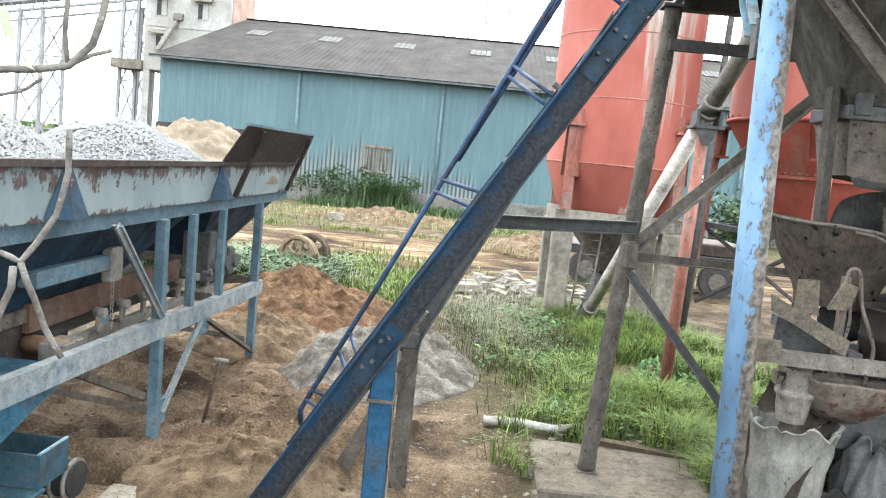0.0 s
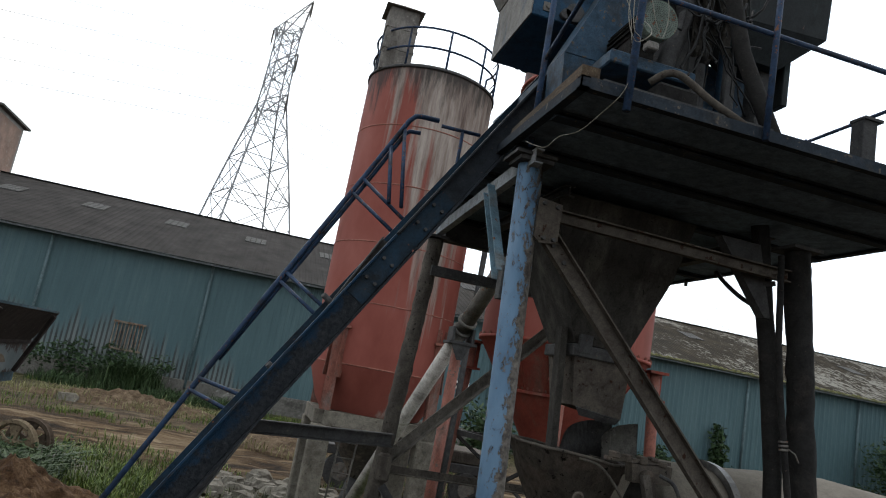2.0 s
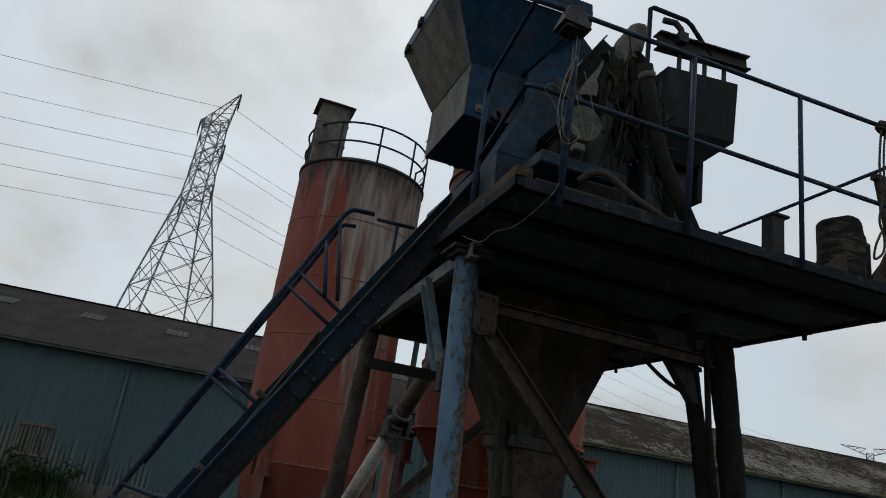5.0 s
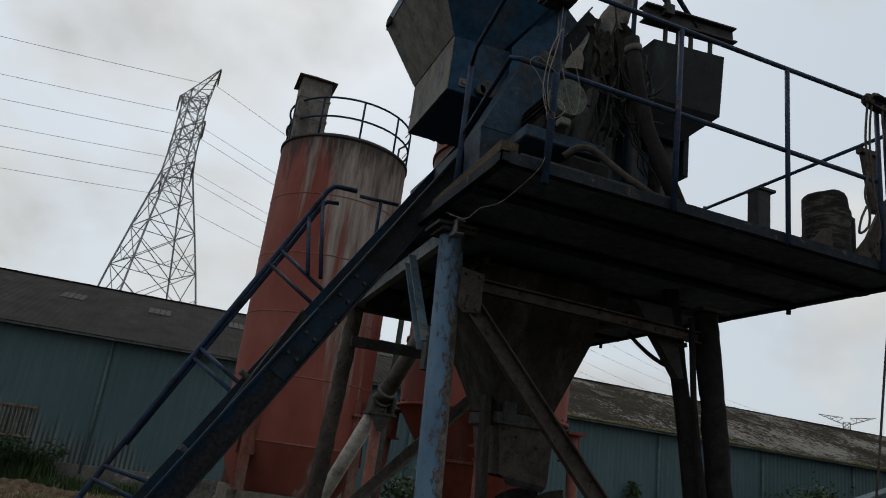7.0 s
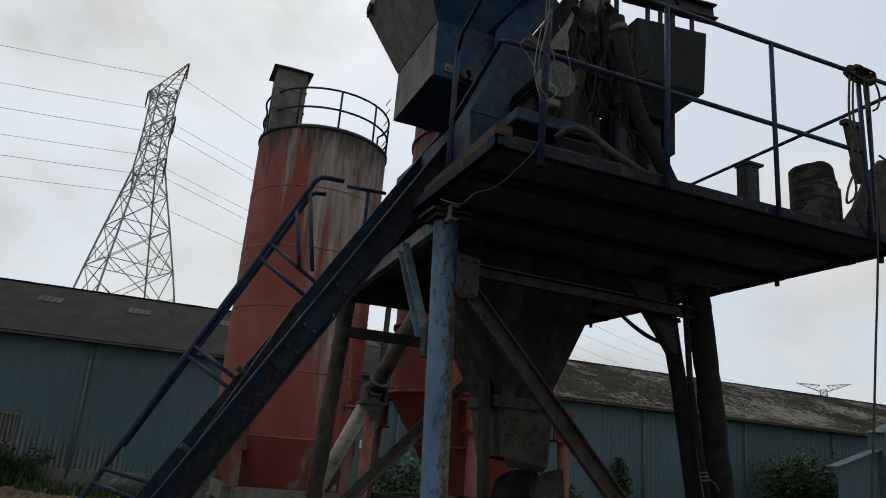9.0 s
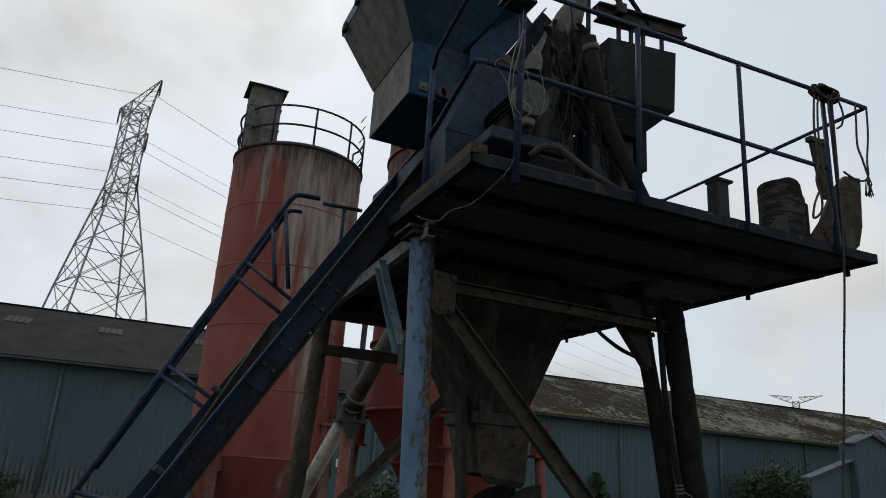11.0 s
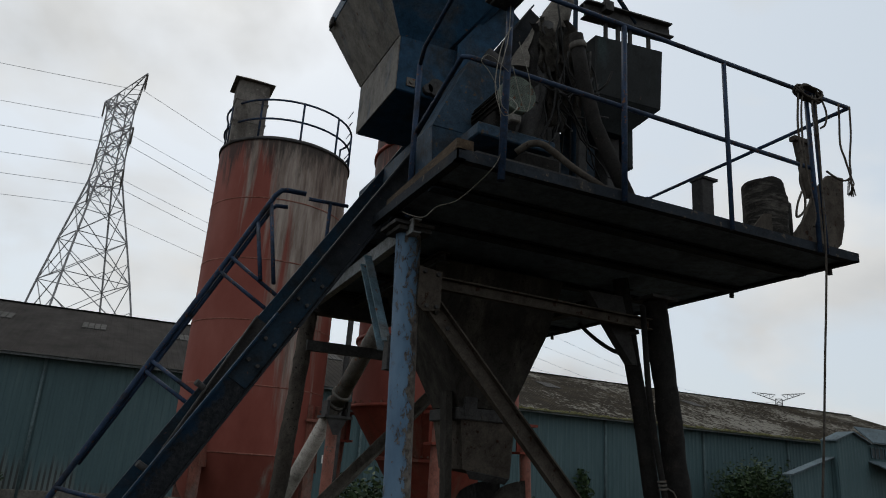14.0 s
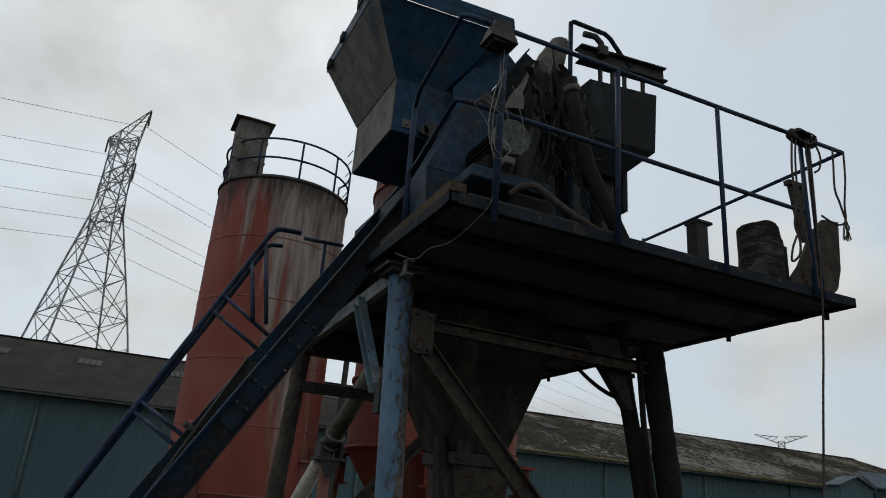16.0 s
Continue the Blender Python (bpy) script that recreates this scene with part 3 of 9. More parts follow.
c = mix_color(n, l, lr.outputs[0], roof_base, (0.165, 0.155, 0.135))
l.new(c, b.inputs["Base Color"])
b.inputs["Roughness"].default_value = 0.95
b.inputs["Specular IOR Level"].default_value = 0.08
ROOF_SHEET = m
MOSS = earth("roof_edge_moss", [(0.3, (0.05, 0.05, 0.02)), (0.6, (0.12, 0.115, 0.05)), (0.8, (0.2, 0.18, 0.1))], scale=3, fine=20)
SKYLIGHT = paint("translucent_roof_sheet", (0.085, 0.083, 0.08), (0.06, 0.058, 0.056), None, 0.5, 2.0, 0.95, spots=6)
PLINTH = paint("stained_block_plinth", (0.135, 0.128, 0.115), (0.055, 0.052, 0.046), (0.24, 0.23, 0.215), 0.5, 0.7, 0.95, spots=3, spot_at=0.62)
PIPE_BLUE = paint("pale_blue_downpipe", (0.105, 0.150, 0.160), (0.08, 0.105, 0.11), None, 0.4, 1.0, 0.6)

warehouse = thing("warehouse", (20, WY, 0), "long blue ribbed-steel warehouse with a mossy grey sheet roof", "warehouse")
bm = B()
ribbed(bm, WX0, WX1, 0.36, 0.03, lambda x, o: ((x, WY - o, 1.0), (x, WY - o, EAVE)))
part("front_wall", bm, CLADDING, warehouse)
bm = B()
ribbed(bm, 0, DEPTH, 0.36, 0.045, lambda x, o: ((WX0 - o, WY + x, 1.0), (WX0 - o, WY + x, EAVE + (RIDGE - EAVE) * (1 - abs(2 * x / DEPTH - 1)))))
part("gable_wall", bm, CLADDING, warehouse)
bm = B()
box(bm, (WX0 - 0.1, WY + DEPTH, 0), (WX1, WY + DEPTH + 0.2, EAVE))
box(bm, (WX1, WY, 0), (WX1 + 0.2, WY + DEPTH + 0.2, EAVE))
part("rear_wall", bm, CLADDING, warehouse)
bm = B()
box(bm, (WX0 - 0.08, WY - 0.14, -0.1), (WX1, WY + 0.25, 1.03), 0.03)
part("plinth", bm, PLINTH, warehouse, "stained masonry plinth")
bm = B()
slope = (RIDGE - EAVE) / (RIDGE_Y - WY)
ribbed(bm, WX0 - 0.45, WX1 + 0.4, 0.36, 0.022, lambda x, o: ((x, WY - 0.5, EAVE - 0.5 * slope + 0.16 + o), (x, RIDGE_Y, RIDGE + 0.16 + o)))
part("front_roof_slope", bm, ROOF_SHEET, warehouse)
bm = B()
ribbed(bm, WX0 - 0.45, WX1 + 0.4, 0.72, 0.05, lambda x, o: ((x, WY + DEPTH + 0.5, EAVE - 0.5 * slope + 0.16 + o), (x, RIDGE_Y, RIDGE + 0.16 + o)))
part("rear_roof_slope", bm, ROOF_SHEET, warehouse)
bm = B()
for i in range(130):
    x = WX0 - 0.45 + i * 0.757
    bar(bm, (x, RIDGE_Y, RIDGE + 0.185), (x + 0.757, RIDGE_Y, RIDGE + 0.185), 0.62, 0.03 + 0.01 * (i % 3))
part("ridge_cap", bm, ROOF_SHEET, warehouse)
bm = B()
channel(bm, (WX0 - 0.45, WY - 0.56, EAVE - 0.02), (WX1 + 0.4, WY - 0.56, EAVE - 0.02), 0.14, 0.16)
part("gutter", bm, paint("weathered_grey_gutter", (0.15, 0.165, 0.168), (0.09, 0.10, 0.10), None, 0.5, 0.8, 0.8, spots=3), warehouse, "pale weathered eaves gutter")
bm = B()
random.seed(7)
for i in range(420):
    x = 14 + i * 0.15 + random.uniform(-0.06, 0.06)
    w, h = random.uniform(0.12, 0.34), random.uniform(0.06, 0.2)
    hexa(bm, [(x, WY - 0.62, EAVE + 0.0), (x + w, WY - 0.62, EAVE + 0.0), (x + w, WY - 0.30, EAVE + 0.08), (x, WY - 0.30, EAVE + 0.08)],
         [(x + w * 0.3, WY - 0.56, EAVE + h), (x + w * 0.7, WY - 0.56, EAVE + h), (x + w * 0.7, WY - 0.36, EAVE + h + 0.08), (x + w * 0.3, WY - 0.36, EAVE + h + 0.08)])
tagged(part("moss_edge", bm, MOSS, warehouse, "brown-green moss along the eaves"), kind="stuff")
for x in (-11.05, -2.75, 5.6, 14.3, 23.0, 32.0, 40.9, 49.6, 58.4):
    bm = B()
    tube(bm, (x, WY - 0.13, 0.6), (x, WY - 0.13, EAVE - 0.05), 0.075, 8)
    part("downpipe", bm, PIPE_BLUE, warehouse)
for x in (-16.8, -11.65, -6.4, -1.1, 4.1, 9.4, 14.7, 19.9, 33.6, 49.3):
    bm = B()
    y0 = 50.7
    for k in range(4):
        xx = x - 0.70 + k * 0.36
        hexa(bm, [(xx, y0, EAVE + (y0 - WY) * slope + 0.19), (xx + 0.31, y0, EAVE + (y0 - WY) * slope + 0.19), (xx + 0.31, y0 + 1.9, EAVE + (y0 + 1.9 - WY) * slope + 0.19), (xx, y0 + 1.9, EAVE + (y0 + 1.9 - WY) * slope + 0.19)],
             [(xx, y0, EAVE + (y0 - WY) * slope + 0.24), (xx + 0.31, y0, EAVE + (y0 - WY) * slope + 0.24), (xx + 0.31, y0 + 1.9, EAVE + (y0 + 1.9 - WY) * slope + 0.24), (xx, y0 + 1.9, EAVE + (y0 + 1.9 - WY) * slope + 0.24)])
    part("skylight", bm, SKYLIGHT, warehouse)
for gx0 in (-7.0,):
    g = B()
    for k in range(9):
        box(g, (gx0 + k * 0.18, WY - 0.12, 2.05), (gx0 + 0.05 + k * 0.18, WY - 0.08, 3.45))
    box(g, (gx0 - 0.05, WY - 0.14, 3.42), (gx0 + 1.6, WY - 0.07, 3.52))
    box(g, (gx0 - 0.05, WY - 0.14, 1.98), (gx0 + 1.6, WY - 0.07, 2.08))
    part("vent_grille", g, paint("rusty_grille", (0.19, 0.155, 0.12), RUST, None, 0.5, 2.0, 0.8), warehouse, "rust-stained slatted vent")
WHITE_SIGN = paint("white_sign_paint", (0.75, 0.75, 0.73), (0.6, 0.6, 0.58), None, 0.3, 2.0, 0.6)
DARK_INK = paint("dark_lettering", (0.03, 0.03, 0.035), (0.05, 0.05, 0.05), None, 0.3, 2.0, 0.6)
sign = thing("wall_sign", (12.5, WY, 3.2), "small white board with dark lettering on the warehouse wall", "sign")
bm = B()
box(bm, (12.1, WY - 0.11, 3.2), (13.0, WY - 0.06, 3.66))
part("board", bm, WHITE_SIGN, sign)
bm = B()
for k in range(6):
    box(bm, (12.2 + k * 0.125, WY - 0.125, 3.36), (12.29 + k * 0.125, WY - 0.108, 3.54))
part("lettering", bm, DARK_INK, sign)

# ---- small blue shed by the warehouse ----
shed = thing("shed", (45, 35, 0), "small blue sheet-metal shed with a gabled bay and lean-to roofs", "shed")
SHED_ROOF = paint("dull_grey_blue_shed_roof", (0.105, 0.14, 0.16), (0.08, 0.10, 0.11), None, 0.4, 1.0, 0.9)
bm = B()
ribbed(bm, 43.55, 46.5, 0.3, 0.02, lambda x, o: ((x, 33.0 - o, 0), (x, 33.0 - o, 6.85 + 0.55 * (1 - abs(x - 45.0) / 1.5))))
part("gable_wall", bm, CLADDING, shed)
bm = B()
ribbed(bm, 33.0, 34.0, 0.3, 0.02, lambda x, o: ((43.55 - o, x, 0), (43.55 - o, x, 6.85)))
part("side_wall", bm, CLADDING, shed)
bm = B()
ribbed(bm, 46.5, 56.0, 0.3, 0.02, lambda x, o: ((x, 33.2 - o, 0), (x, 33.2 - o, 6.9)))
part("wing_wall", bm, CLADDING, shed)
bm = B()
ribbed(bm, 39.9, 43.5, 0.3, 0.02, lambda x, o: ((x, 33.5 - o, 0), (x, 33.5 - o, 4.5 + (x - 39.9) * 0.33)))
part("lean_to_wall", bm, CLADDING, shed)
bm = B()
hexa(bm, [(43.3, 32.75, 6.78), (45.0, 32.75, 7.42), (45.0, 34.0, 7.42), (43.3, 34.0, 6.78)], [(43.3, 32.75, 6.86), (45.0, 32.75, 7.50), (45.0, 34.0, 7.50), (43.3, 34.0, 6.86)])
hexa(bm, [(45.002, 32.75, 7.42), (46.7, 32.75, 6.78), (46.7, 34.0, 6.78), (45.002, 34.0, 7.42)], [(45.002, 32.75, 7.50), (46.7, 32.75, 6.86), (46.7, 34.0, 6.86), (45.002, 34.0, 7.50)])
part("gable_roof", bm, SHED_ROOF, shed)
bm = B()
hexa(bm, [(46.72, 32.7, 6.86), (56.2, 32.7, 6.86), (56.2, 34.0, 7.9), (46.72, 34.0, 7.9)], [(46.72, 32.7, 6.96), (56.2, 32.7, 6.96), (56.2, 34.0, 8.0), (46.72, 34.0, 8.0)])
part("wing_roof", bm, SHED_ROOF, shed)
bm = B()
hexa(bm, [(39.6, 33.2, 4.42), (43.5, 33.2, 5.71), (43.5, 34.0, 5.71), (39.6, 34.0, 4.42)], [(39.6, 33.2, 4.50), (43.5, 33.2, 5.79), (43.5, 34.0, 5.79), (39.6, 34.0, 4.50)])
part("lean_to_roof", bm, SHED_ROOF, shed)
bm = B()
hexa(bm, [(46.6, 31.6, 5.1), (56.2, 31.6, 5.1), (56.2, 33.15, 5.7), (46.6, 33.15, 5.7)], [(46.6, 31.6, 5.18), (56.2, 31.6, 5.18), (56.2, 33.15, 5.78), (46.6, 33.15, 5.78)])
part("awning", bm, SHED_ROOF, shed)
for k in range(6):
    bm = B()
    box(bm, (47.0 + k * 1.4, 33.10, 5.95), (48.2 + k * 1.4, 33.17, 6.6))
    win = part("window", bm, paint("dusty_dark_glazing", (0.05, 0.06, 0.065), (0.08, 0.085, 0.085), None, 0.4, 2, 0.4) if k == 0 else win.data.materials[0], shed)
    for j in range(4):
        bm = B()
        box(bm, (46.98 + k * 1.4 + j * 0.393, 33.06, 5.93), (47.02 + k * 1.4 + j * 0.393, 33.098, 6.62))
        part("glazing_bar", bm, FADED_BLUE, win)

# ---- plaster tower with conveyor gantry ----
tower = thing("process_tower", (-24, 56, 0), "tall grey plastered process tower with small shaded windows", "tower")
TX0, TX1, TY0, TY1, TZ = -26.95, -20.35, 55.4, 61.2, 16.75
bm = B()
box(bm, (TX0, TY0, 7.75), (TX1, TY1, TZ), 0.05)
for x in (TX0, TX1 - 0.7):
    for y in (TY0 + 0.01, TY1 - 0.75):
        box(bm, (x + 0.01, y, -0.1), (x + 0.55, y + 0.55, 7.76))
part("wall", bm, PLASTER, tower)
bm = B()
box(bm, (TX1, TY0 + 0.5, 7.8), (TX1 + 0.03, TY1 - 0.5, TZ - 0.3))
part("side_infill", bm, paint("weathered_brick_infill", (0.25, 0.17, 0.135), (0.20, 0.155, 0.13), (0.30, 0.25, 0.21), 0.5, 0.8, 0.9, spots=5, grime=0.4), tower, "weathered brick infill")
bm = B()
hexa(bm, [(TX0 - 0.35, TY0 - 0.4, TZ), (TX1 + 0.35, TY0 - 0.4, TZ), (TX1 + 0.35, TY1 + 0.4, TZ), (TX0 - 0.35, TY1 + 0.4, TZ)],
     [(TX0 - 0.35, TY0 - 0.4, TZ + 0.15), (TX1 + 0.35, TY0 - 0.4, TZ + 0.15), (TX1 + 0.35, TY1 + 0.4, TZ + 0.18), (TX0 - 0.35, TY1 + 0.4, TZ + 0.18)])
part("roof", bm, ROOF_GREY, tower)
for z in (11.05, 13.85):
    bm = B()
    box(bm, (TX0 - 0.04, TY0 - 0.05, z), (TX1 + 0.04, TY0 - 0.002, z + 0.14))
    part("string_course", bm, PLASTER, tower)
VOID = paint("dark_window_void", (0.03, 0.032, 0.035), (0.05, 0.05, 0.05), None, 0.3, 2, 0.3)
for wx, wz in ((-25.35, 15.2), (-25.65, 12.45), (-22.45, 12.4), (-25.6, 9.8)):
    bm = B()
    box(bm, (wx - 0.42, TY0 - 0.03, wz - 0.55), (wx + 0.42, TY0 - 0.004, wz + 0.55))
    win = part("window", bm, VOID, tower)
    bm = B()
    box(bm, (wx - 0.46, TY0 - 0.08, wz - 0.6), (wx - 0.36, TY0 - 0.03, wz + 0.6))
    box(bm, (wx + 0.0, TY0 - 0.075, wz - 0.58), (wx + 0.42, TY0 - 0.031, wz + 0.58))
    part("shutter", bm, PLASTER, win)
    bm = B()
    hexa(bm, [(wx - 0.8, TY0 - 0.6, wz + 0.65), (wx + 0.8, TY0 - 0.6, wz + 0.65), (wx + 0.8, TY0 - 0.004, wz + 0.9), (wx - 0.8, TY0 - 0.004, wz + 0.9)],
         [(wx - 0.8, TY0 - 0.6, wz + 0.73), (wx + 0.8, TY0 - 0.6, wz + 0.73), (wx + 0.8, TY0 - 0.004, wz + 1.0), (wx - 0.8, TY0 - 0.004, wz + 1.0)])
    part("sunshade", bm, CONCRETE, win)
bm = B()
tube(bm, (-22.2, 58, TZ + 0.1), (-22.2, 58, 19.4), 0.16, 10)
tube(bm, (-22.2, 58, 19.2), (-22.2, 58, 19.5), 0.24, 10)
part("flue", bm, GREY_STEEL, tower)
bm = B()
channel(bm, (-24.2, TY0 - 0.02, 11.75), (-24.75, TY0 - 1.9, 9.05), 0.42, 0.2, 0.03)
box(bm, (-24.6, TY0 - 0.3, 11.6), (-23.9, TY0 - 0.002, 12.1), 0.02)
part("chute", bm, GREY_STEEL, tower, "sloping grey discharge chute")

gantry = thing("conveyor_gantry", (-33, 58, 0), "lattice steel conveyor gantry running into the tower", "gantry")
deck_z = lambda x: 13.25 + (x + 27.3) * 0.17       # underside of the sloping bridge
GX0, GX1 = -60.0, TX0 + 0.3
bm = B()
for up in (0.0, 0.72, 3.0):
    for y in (56.6, 59.6):
        bar(bm, (GX0, y, deck_z(GX0) + up), (GX1, y, deck_z(GX1) + up), 0.15, 0.15)
for k in range(16):
    x = -27.6 - k * 2.0
    for y in (56.6, 59.6):
        bar(bm, (x, y, deck_z(x) + 0.72), (x, y, deck_z(x) + 3.0), 0.09, 0.09)
        bar(bm, (x, y, deck_z(x) + 3.0), (x - 1.0, y, deck_z(x - 1.0) + 0.72), 0.08, 0.08)
        bar(bm, (x - 2.0, y, deck_z(x - 2.0) + 3.0), (x - 1.0, y, deck_z(x - 1.0) + 0.72), 0.08, 0.08)
        for s in (0.0, 1.0):
            bar(bm, (x - s, y, deck_z(x - s)), (x - s - 1.0, y, deck_z(x - s - 1.0) + 0.72), 0.06, 0.06)
    bar(bm, (x, 56.6, deck_z(x) + 3.0), (x, 59.6, deck_z(x) + 3.0), 0.09, 0.09)
    bar(bm, (x, 56.6, deck_z(x) + 3.0), (x - 2.0, 59.6, deck_z(x - 2.0) + 3.0), 0.07, 0.07)
part("truss", bm, GANTRY_PAINT, gantry)
bm = B()
tube(bm, (GX0, 58.1, deck_z(GX0) + 1.25), (GX1, 58.1, deck_z(GX1) + 1.25), 0.42, 20)
part("belt_housing", bm, GANTRY_PAINT, gantry)
for x0, half in ((-28.62, 0.58), (-36.65, 0.9)):
    bm = B()
    head = deck_z(x0)
    for s in (-1, 1):
        for y in (56.6, 59.6):
            bar(bm, (x0 + s * half, y, head), (x0 - 0.25 + s * (half + 0.12), y, -0.1), 0.24, 0.24)
    for k in range(4):
        z0, z1 = head - 0.2 - k * 3.0, head - 3.2 - k * 3.0
        for y in (56.6, 59.6):
            bar(bm, (x0 - half, y, z0), (x0 + half, y, z1), 0.11, 0.11)
            bar(bm, (x0 + half, y, z0), (x0 - half, y, z1), 0.11, 0.11)
            bar(bm, (x0 - half, y, z1), (x0 + half, y, z1), 0.12, 0.12)
    part("trestle", bm, GANTRY_PAINT, gantry)
bm = B()
box(bm, (-29.4, 55.2, 7.70), (TX0 - 0.01, 57.5, 8.42))
part("landing", bm, CONCRETE, gantry)

# ---- power line ----
def pylon(base, yaw, levels, arms, label, stout=1.0):
    strut = lambda bm, p, q, w, h: bar(bm, p, q, w * stout, h * stout)
    ob = thing("transmission_tower", base, label, "pylon")
    rot = Matrix.Translation(base) @ pose(0, 0, 0, 0, 0, yaw)
    P = lambda x, y, z: rot @ Vector((x, y, z))
    corner = lambda w, k: (w * (1, -1, -1, 1)[k], w * (1, 1, -1, -1)[k])
    bm = B()
    for (z0, w0), (z1, w1) in zip(levels, levels[1:]):
        for k in range(4):
            a0, a1, b0, b1 = corner(w0, k), corner(w1, k), corner(w0, (k + 1) % 4), corner(w1, (k + 1) % 4)
            strut(bm, P(*a0, z0), P(*a1, z1), 0.158, 0.158)
            strut(bm, P(*a0, z0), P(*b1, z1), 0.079, 0.079)
            strut(bm, P(*b0, z0), P(*a1, z1), 0.079, 0.079)
            strut(bm, P(*a1, z1), P(*b1, z1), 0.079, 0.079)
            mid = ((a0[0] + b0[0]) / 2, (a0[1] + b0[1]) / 2)
            if z1 - z0 > 5:
                zm = (z0 + z1) / 2
                wm = (w0 + w1) / 2
                am, bm2 = corner(wm, k), corner(wm, (k + 1) % 4)
                strut(bm, P(*am, zm), P(*mid, z0), 0.065, 0.065)
                strut(bm, P(*bm2, zm), P(*mid, z0), 0.065, 0.065)
    part("lattice_body", bm, GALV, ob)
    for zt, half, w, zl, zu in arms:
        for s in (1, -1):
            bm = B()
            tip = P(s * half, 0, zt)
            for sy in (1, -1):
                strut(bm, P(s * w, sy * w, zl), tip, 0.101, 0.101)
                strut(bm, P(s * w, sy * w, zu), tip, 0.086, 0.086)
                for k in range(1, 4):
                    lo0 = P(s * w, sy * w, zl).lerp(tip, k / 4)
                    hi0 = P(s * w, sy * w, zu).lerp(tip, k / 4)
                    strut(bm, lo0, hi0, 0.058, 0.058)
                    strut(bm, lo0, P(s * w, sy * w, zu).lerp(tip, (k - 1) / 4), 0.058, 0.058)
            for k in range(1, 4):
                strut(bm, P(s * w, w, zl).lerp(tip, k / 4), P(s * w, -w, zl).lerp(tip, (k - 0.5) / 4), 0.058, 0.058)
            part("crossarm", bm, GALV, ob)
            if stout > 2:
                continue
            bm = B()
            for k in range(12):
                tube(bm, tip - Vector((0, 0, 0.25 + k * 0.2)), tip - Vector((0, 0, 0.37 + k * 0.2)), 0.14, 8)
            tube(bm, tip, tip - Vector((0, 0, 2.9)), 0.05, 6)
            part("insulator_string", bm, GREY_STEEL, ob)
    return rot


PYLON_AT = (-4.9, 110, 0)
ARMS = ((55.3, 7.1, 1.4, 51.0, 53.2), (47.0, 6.0, 1.5, 44.4, 46.6), (40.6, 5.7, 1.65, 38.0, 40.2))
prot = pylon(PYLON_AT, -67.5, [(0, 7.9), (9, 6.9), (17.5, 5.75), (25, 4.5), (31, 3.4), (36, 2.45), (40, 1.72), (43.5, 1.5), (46.6, 1.45), (49.5, 1.42), (51.6, 1.4), (53.3, 1.35)], ARMS, "tall galvanised lattice pylon carrying power lines", 1.3)
pylon((304, 260, 0), -49, [(0, 7.0), (12, 5.6), (24, 4.0), (33, 2.6), (40, 1.8), (46, 1.5), (48.5, 1.4)], ((51.6, 12.0, 1.4, 47.6, 50.6),), "distant lattice pylon whose top shows over the roof", 2.1)
WIRE = paint("aluminium_conductor", (0.24, 0.25, 0.27), (0.2, 0.2, 0.2), None, 0.3, 1, 0.6)
for z, half, *_ in ARMS:
    for s in (1, -1):
        tip = prot @ Vector((s * half, 0, z - 2.9))
        bm = B()
        pipe(bm, sag(tip, tip + Vector((-290, -40 * 0 - 20, 6)), 9, 24), 0.032, 5)
        pipe(bm, sag(tip, (304, 260, 41 + (z - 45) * 0.6), 13, 30), 0.032, 5)
        solo("power_line", bm, WIRE, tuple(tip), "sagging grey overhead power conductor strung between pylons", "cable", "overhead conductors")

# ---- far trees on the skyline ----
LEAF_FAR = earth("far_foliage", [(0.3, (0.03, 0.05, 0.02)), (0.55, (0.07, 0.10, 0.04)), (0.75, (0.12, 0.15, 0.07))], scale=1.2, fine=6)
bm = B()
random.seed(21)
for i in range(900):
    x = random.uniform(-170, -45)
    y = random.uniform(118, 150)
    top = 2.2 + 2.6 * abs(noise.noise(Vector((x * 0.09, 3.3, 0)))) + random.uniform(-0.5, 0.3)
    z = random.uniform(0.2, top)
    r = random.uniform(0.5, 1.3)
    c = Vector((x, y, z))
    a = [bm.verts.new(c + Vector((random.uniform(-r, r), random.uniform(-r, r), random.uniform(-r, r)))) for _ in range(4)]
    for f in ((0, 1, 2), (0, 2, 3), (0, 1, 3), (1, 2, 3)):
        bm.faces.new([a[k] for k in f])
solo("tree_belt", bm, LEAF_FAR, (0, 0, 0), "low belt of distant trees beyond the yard", "trees", kind="stuff")

# ---- silos ----
m, n, l, b = nodes_of("red_silo_paint_with_grey_runs")
basev = noise_node(n, l, 0.7, 6, 0.62, (1, 1, 0.5))
run = noise_node(n, l, 2.0, 6, 0.66, (1.5, 1.5, 0.09))
runw = noise_node(n, l, 0.55, 4, 0.5, (1, 1, 0.06))
tc = n.new("ShaderNodeTexCoord")
sp = n.new("ShaderNodeSeparateXYZ")
l.new(tc.outputs["Object"], sp.inputs[0])
rc = ramp(n, [(0.3, (0.155, 0.040, 0.028)), (0.5, (0.212, 0.061, 0.046)), (0.7, (0.255, 0.088, 0.069))])
l.new(basev.outputs["Fac"], rc.inputs[0])
hg = n.new("ShaderNodeMapRange")          # runs of cement from the filling roof, longest under the spill side
hg.inputs["From Min"].default_value, hg.inputs["From Max"].default_value = 3.0, 10.0
hg.inputs["To Min"].default_value, hg.inputs["To Max"].default_value = -0.27, 0.24
l.new(sp.outputs["Z"], hg.inputs["Value"])
hx = n.new("ShaderNodeMapRange")
hx.inputs["From Min"].default_value, hx.inputs["From Max"].default_value = 0.1, 1.45
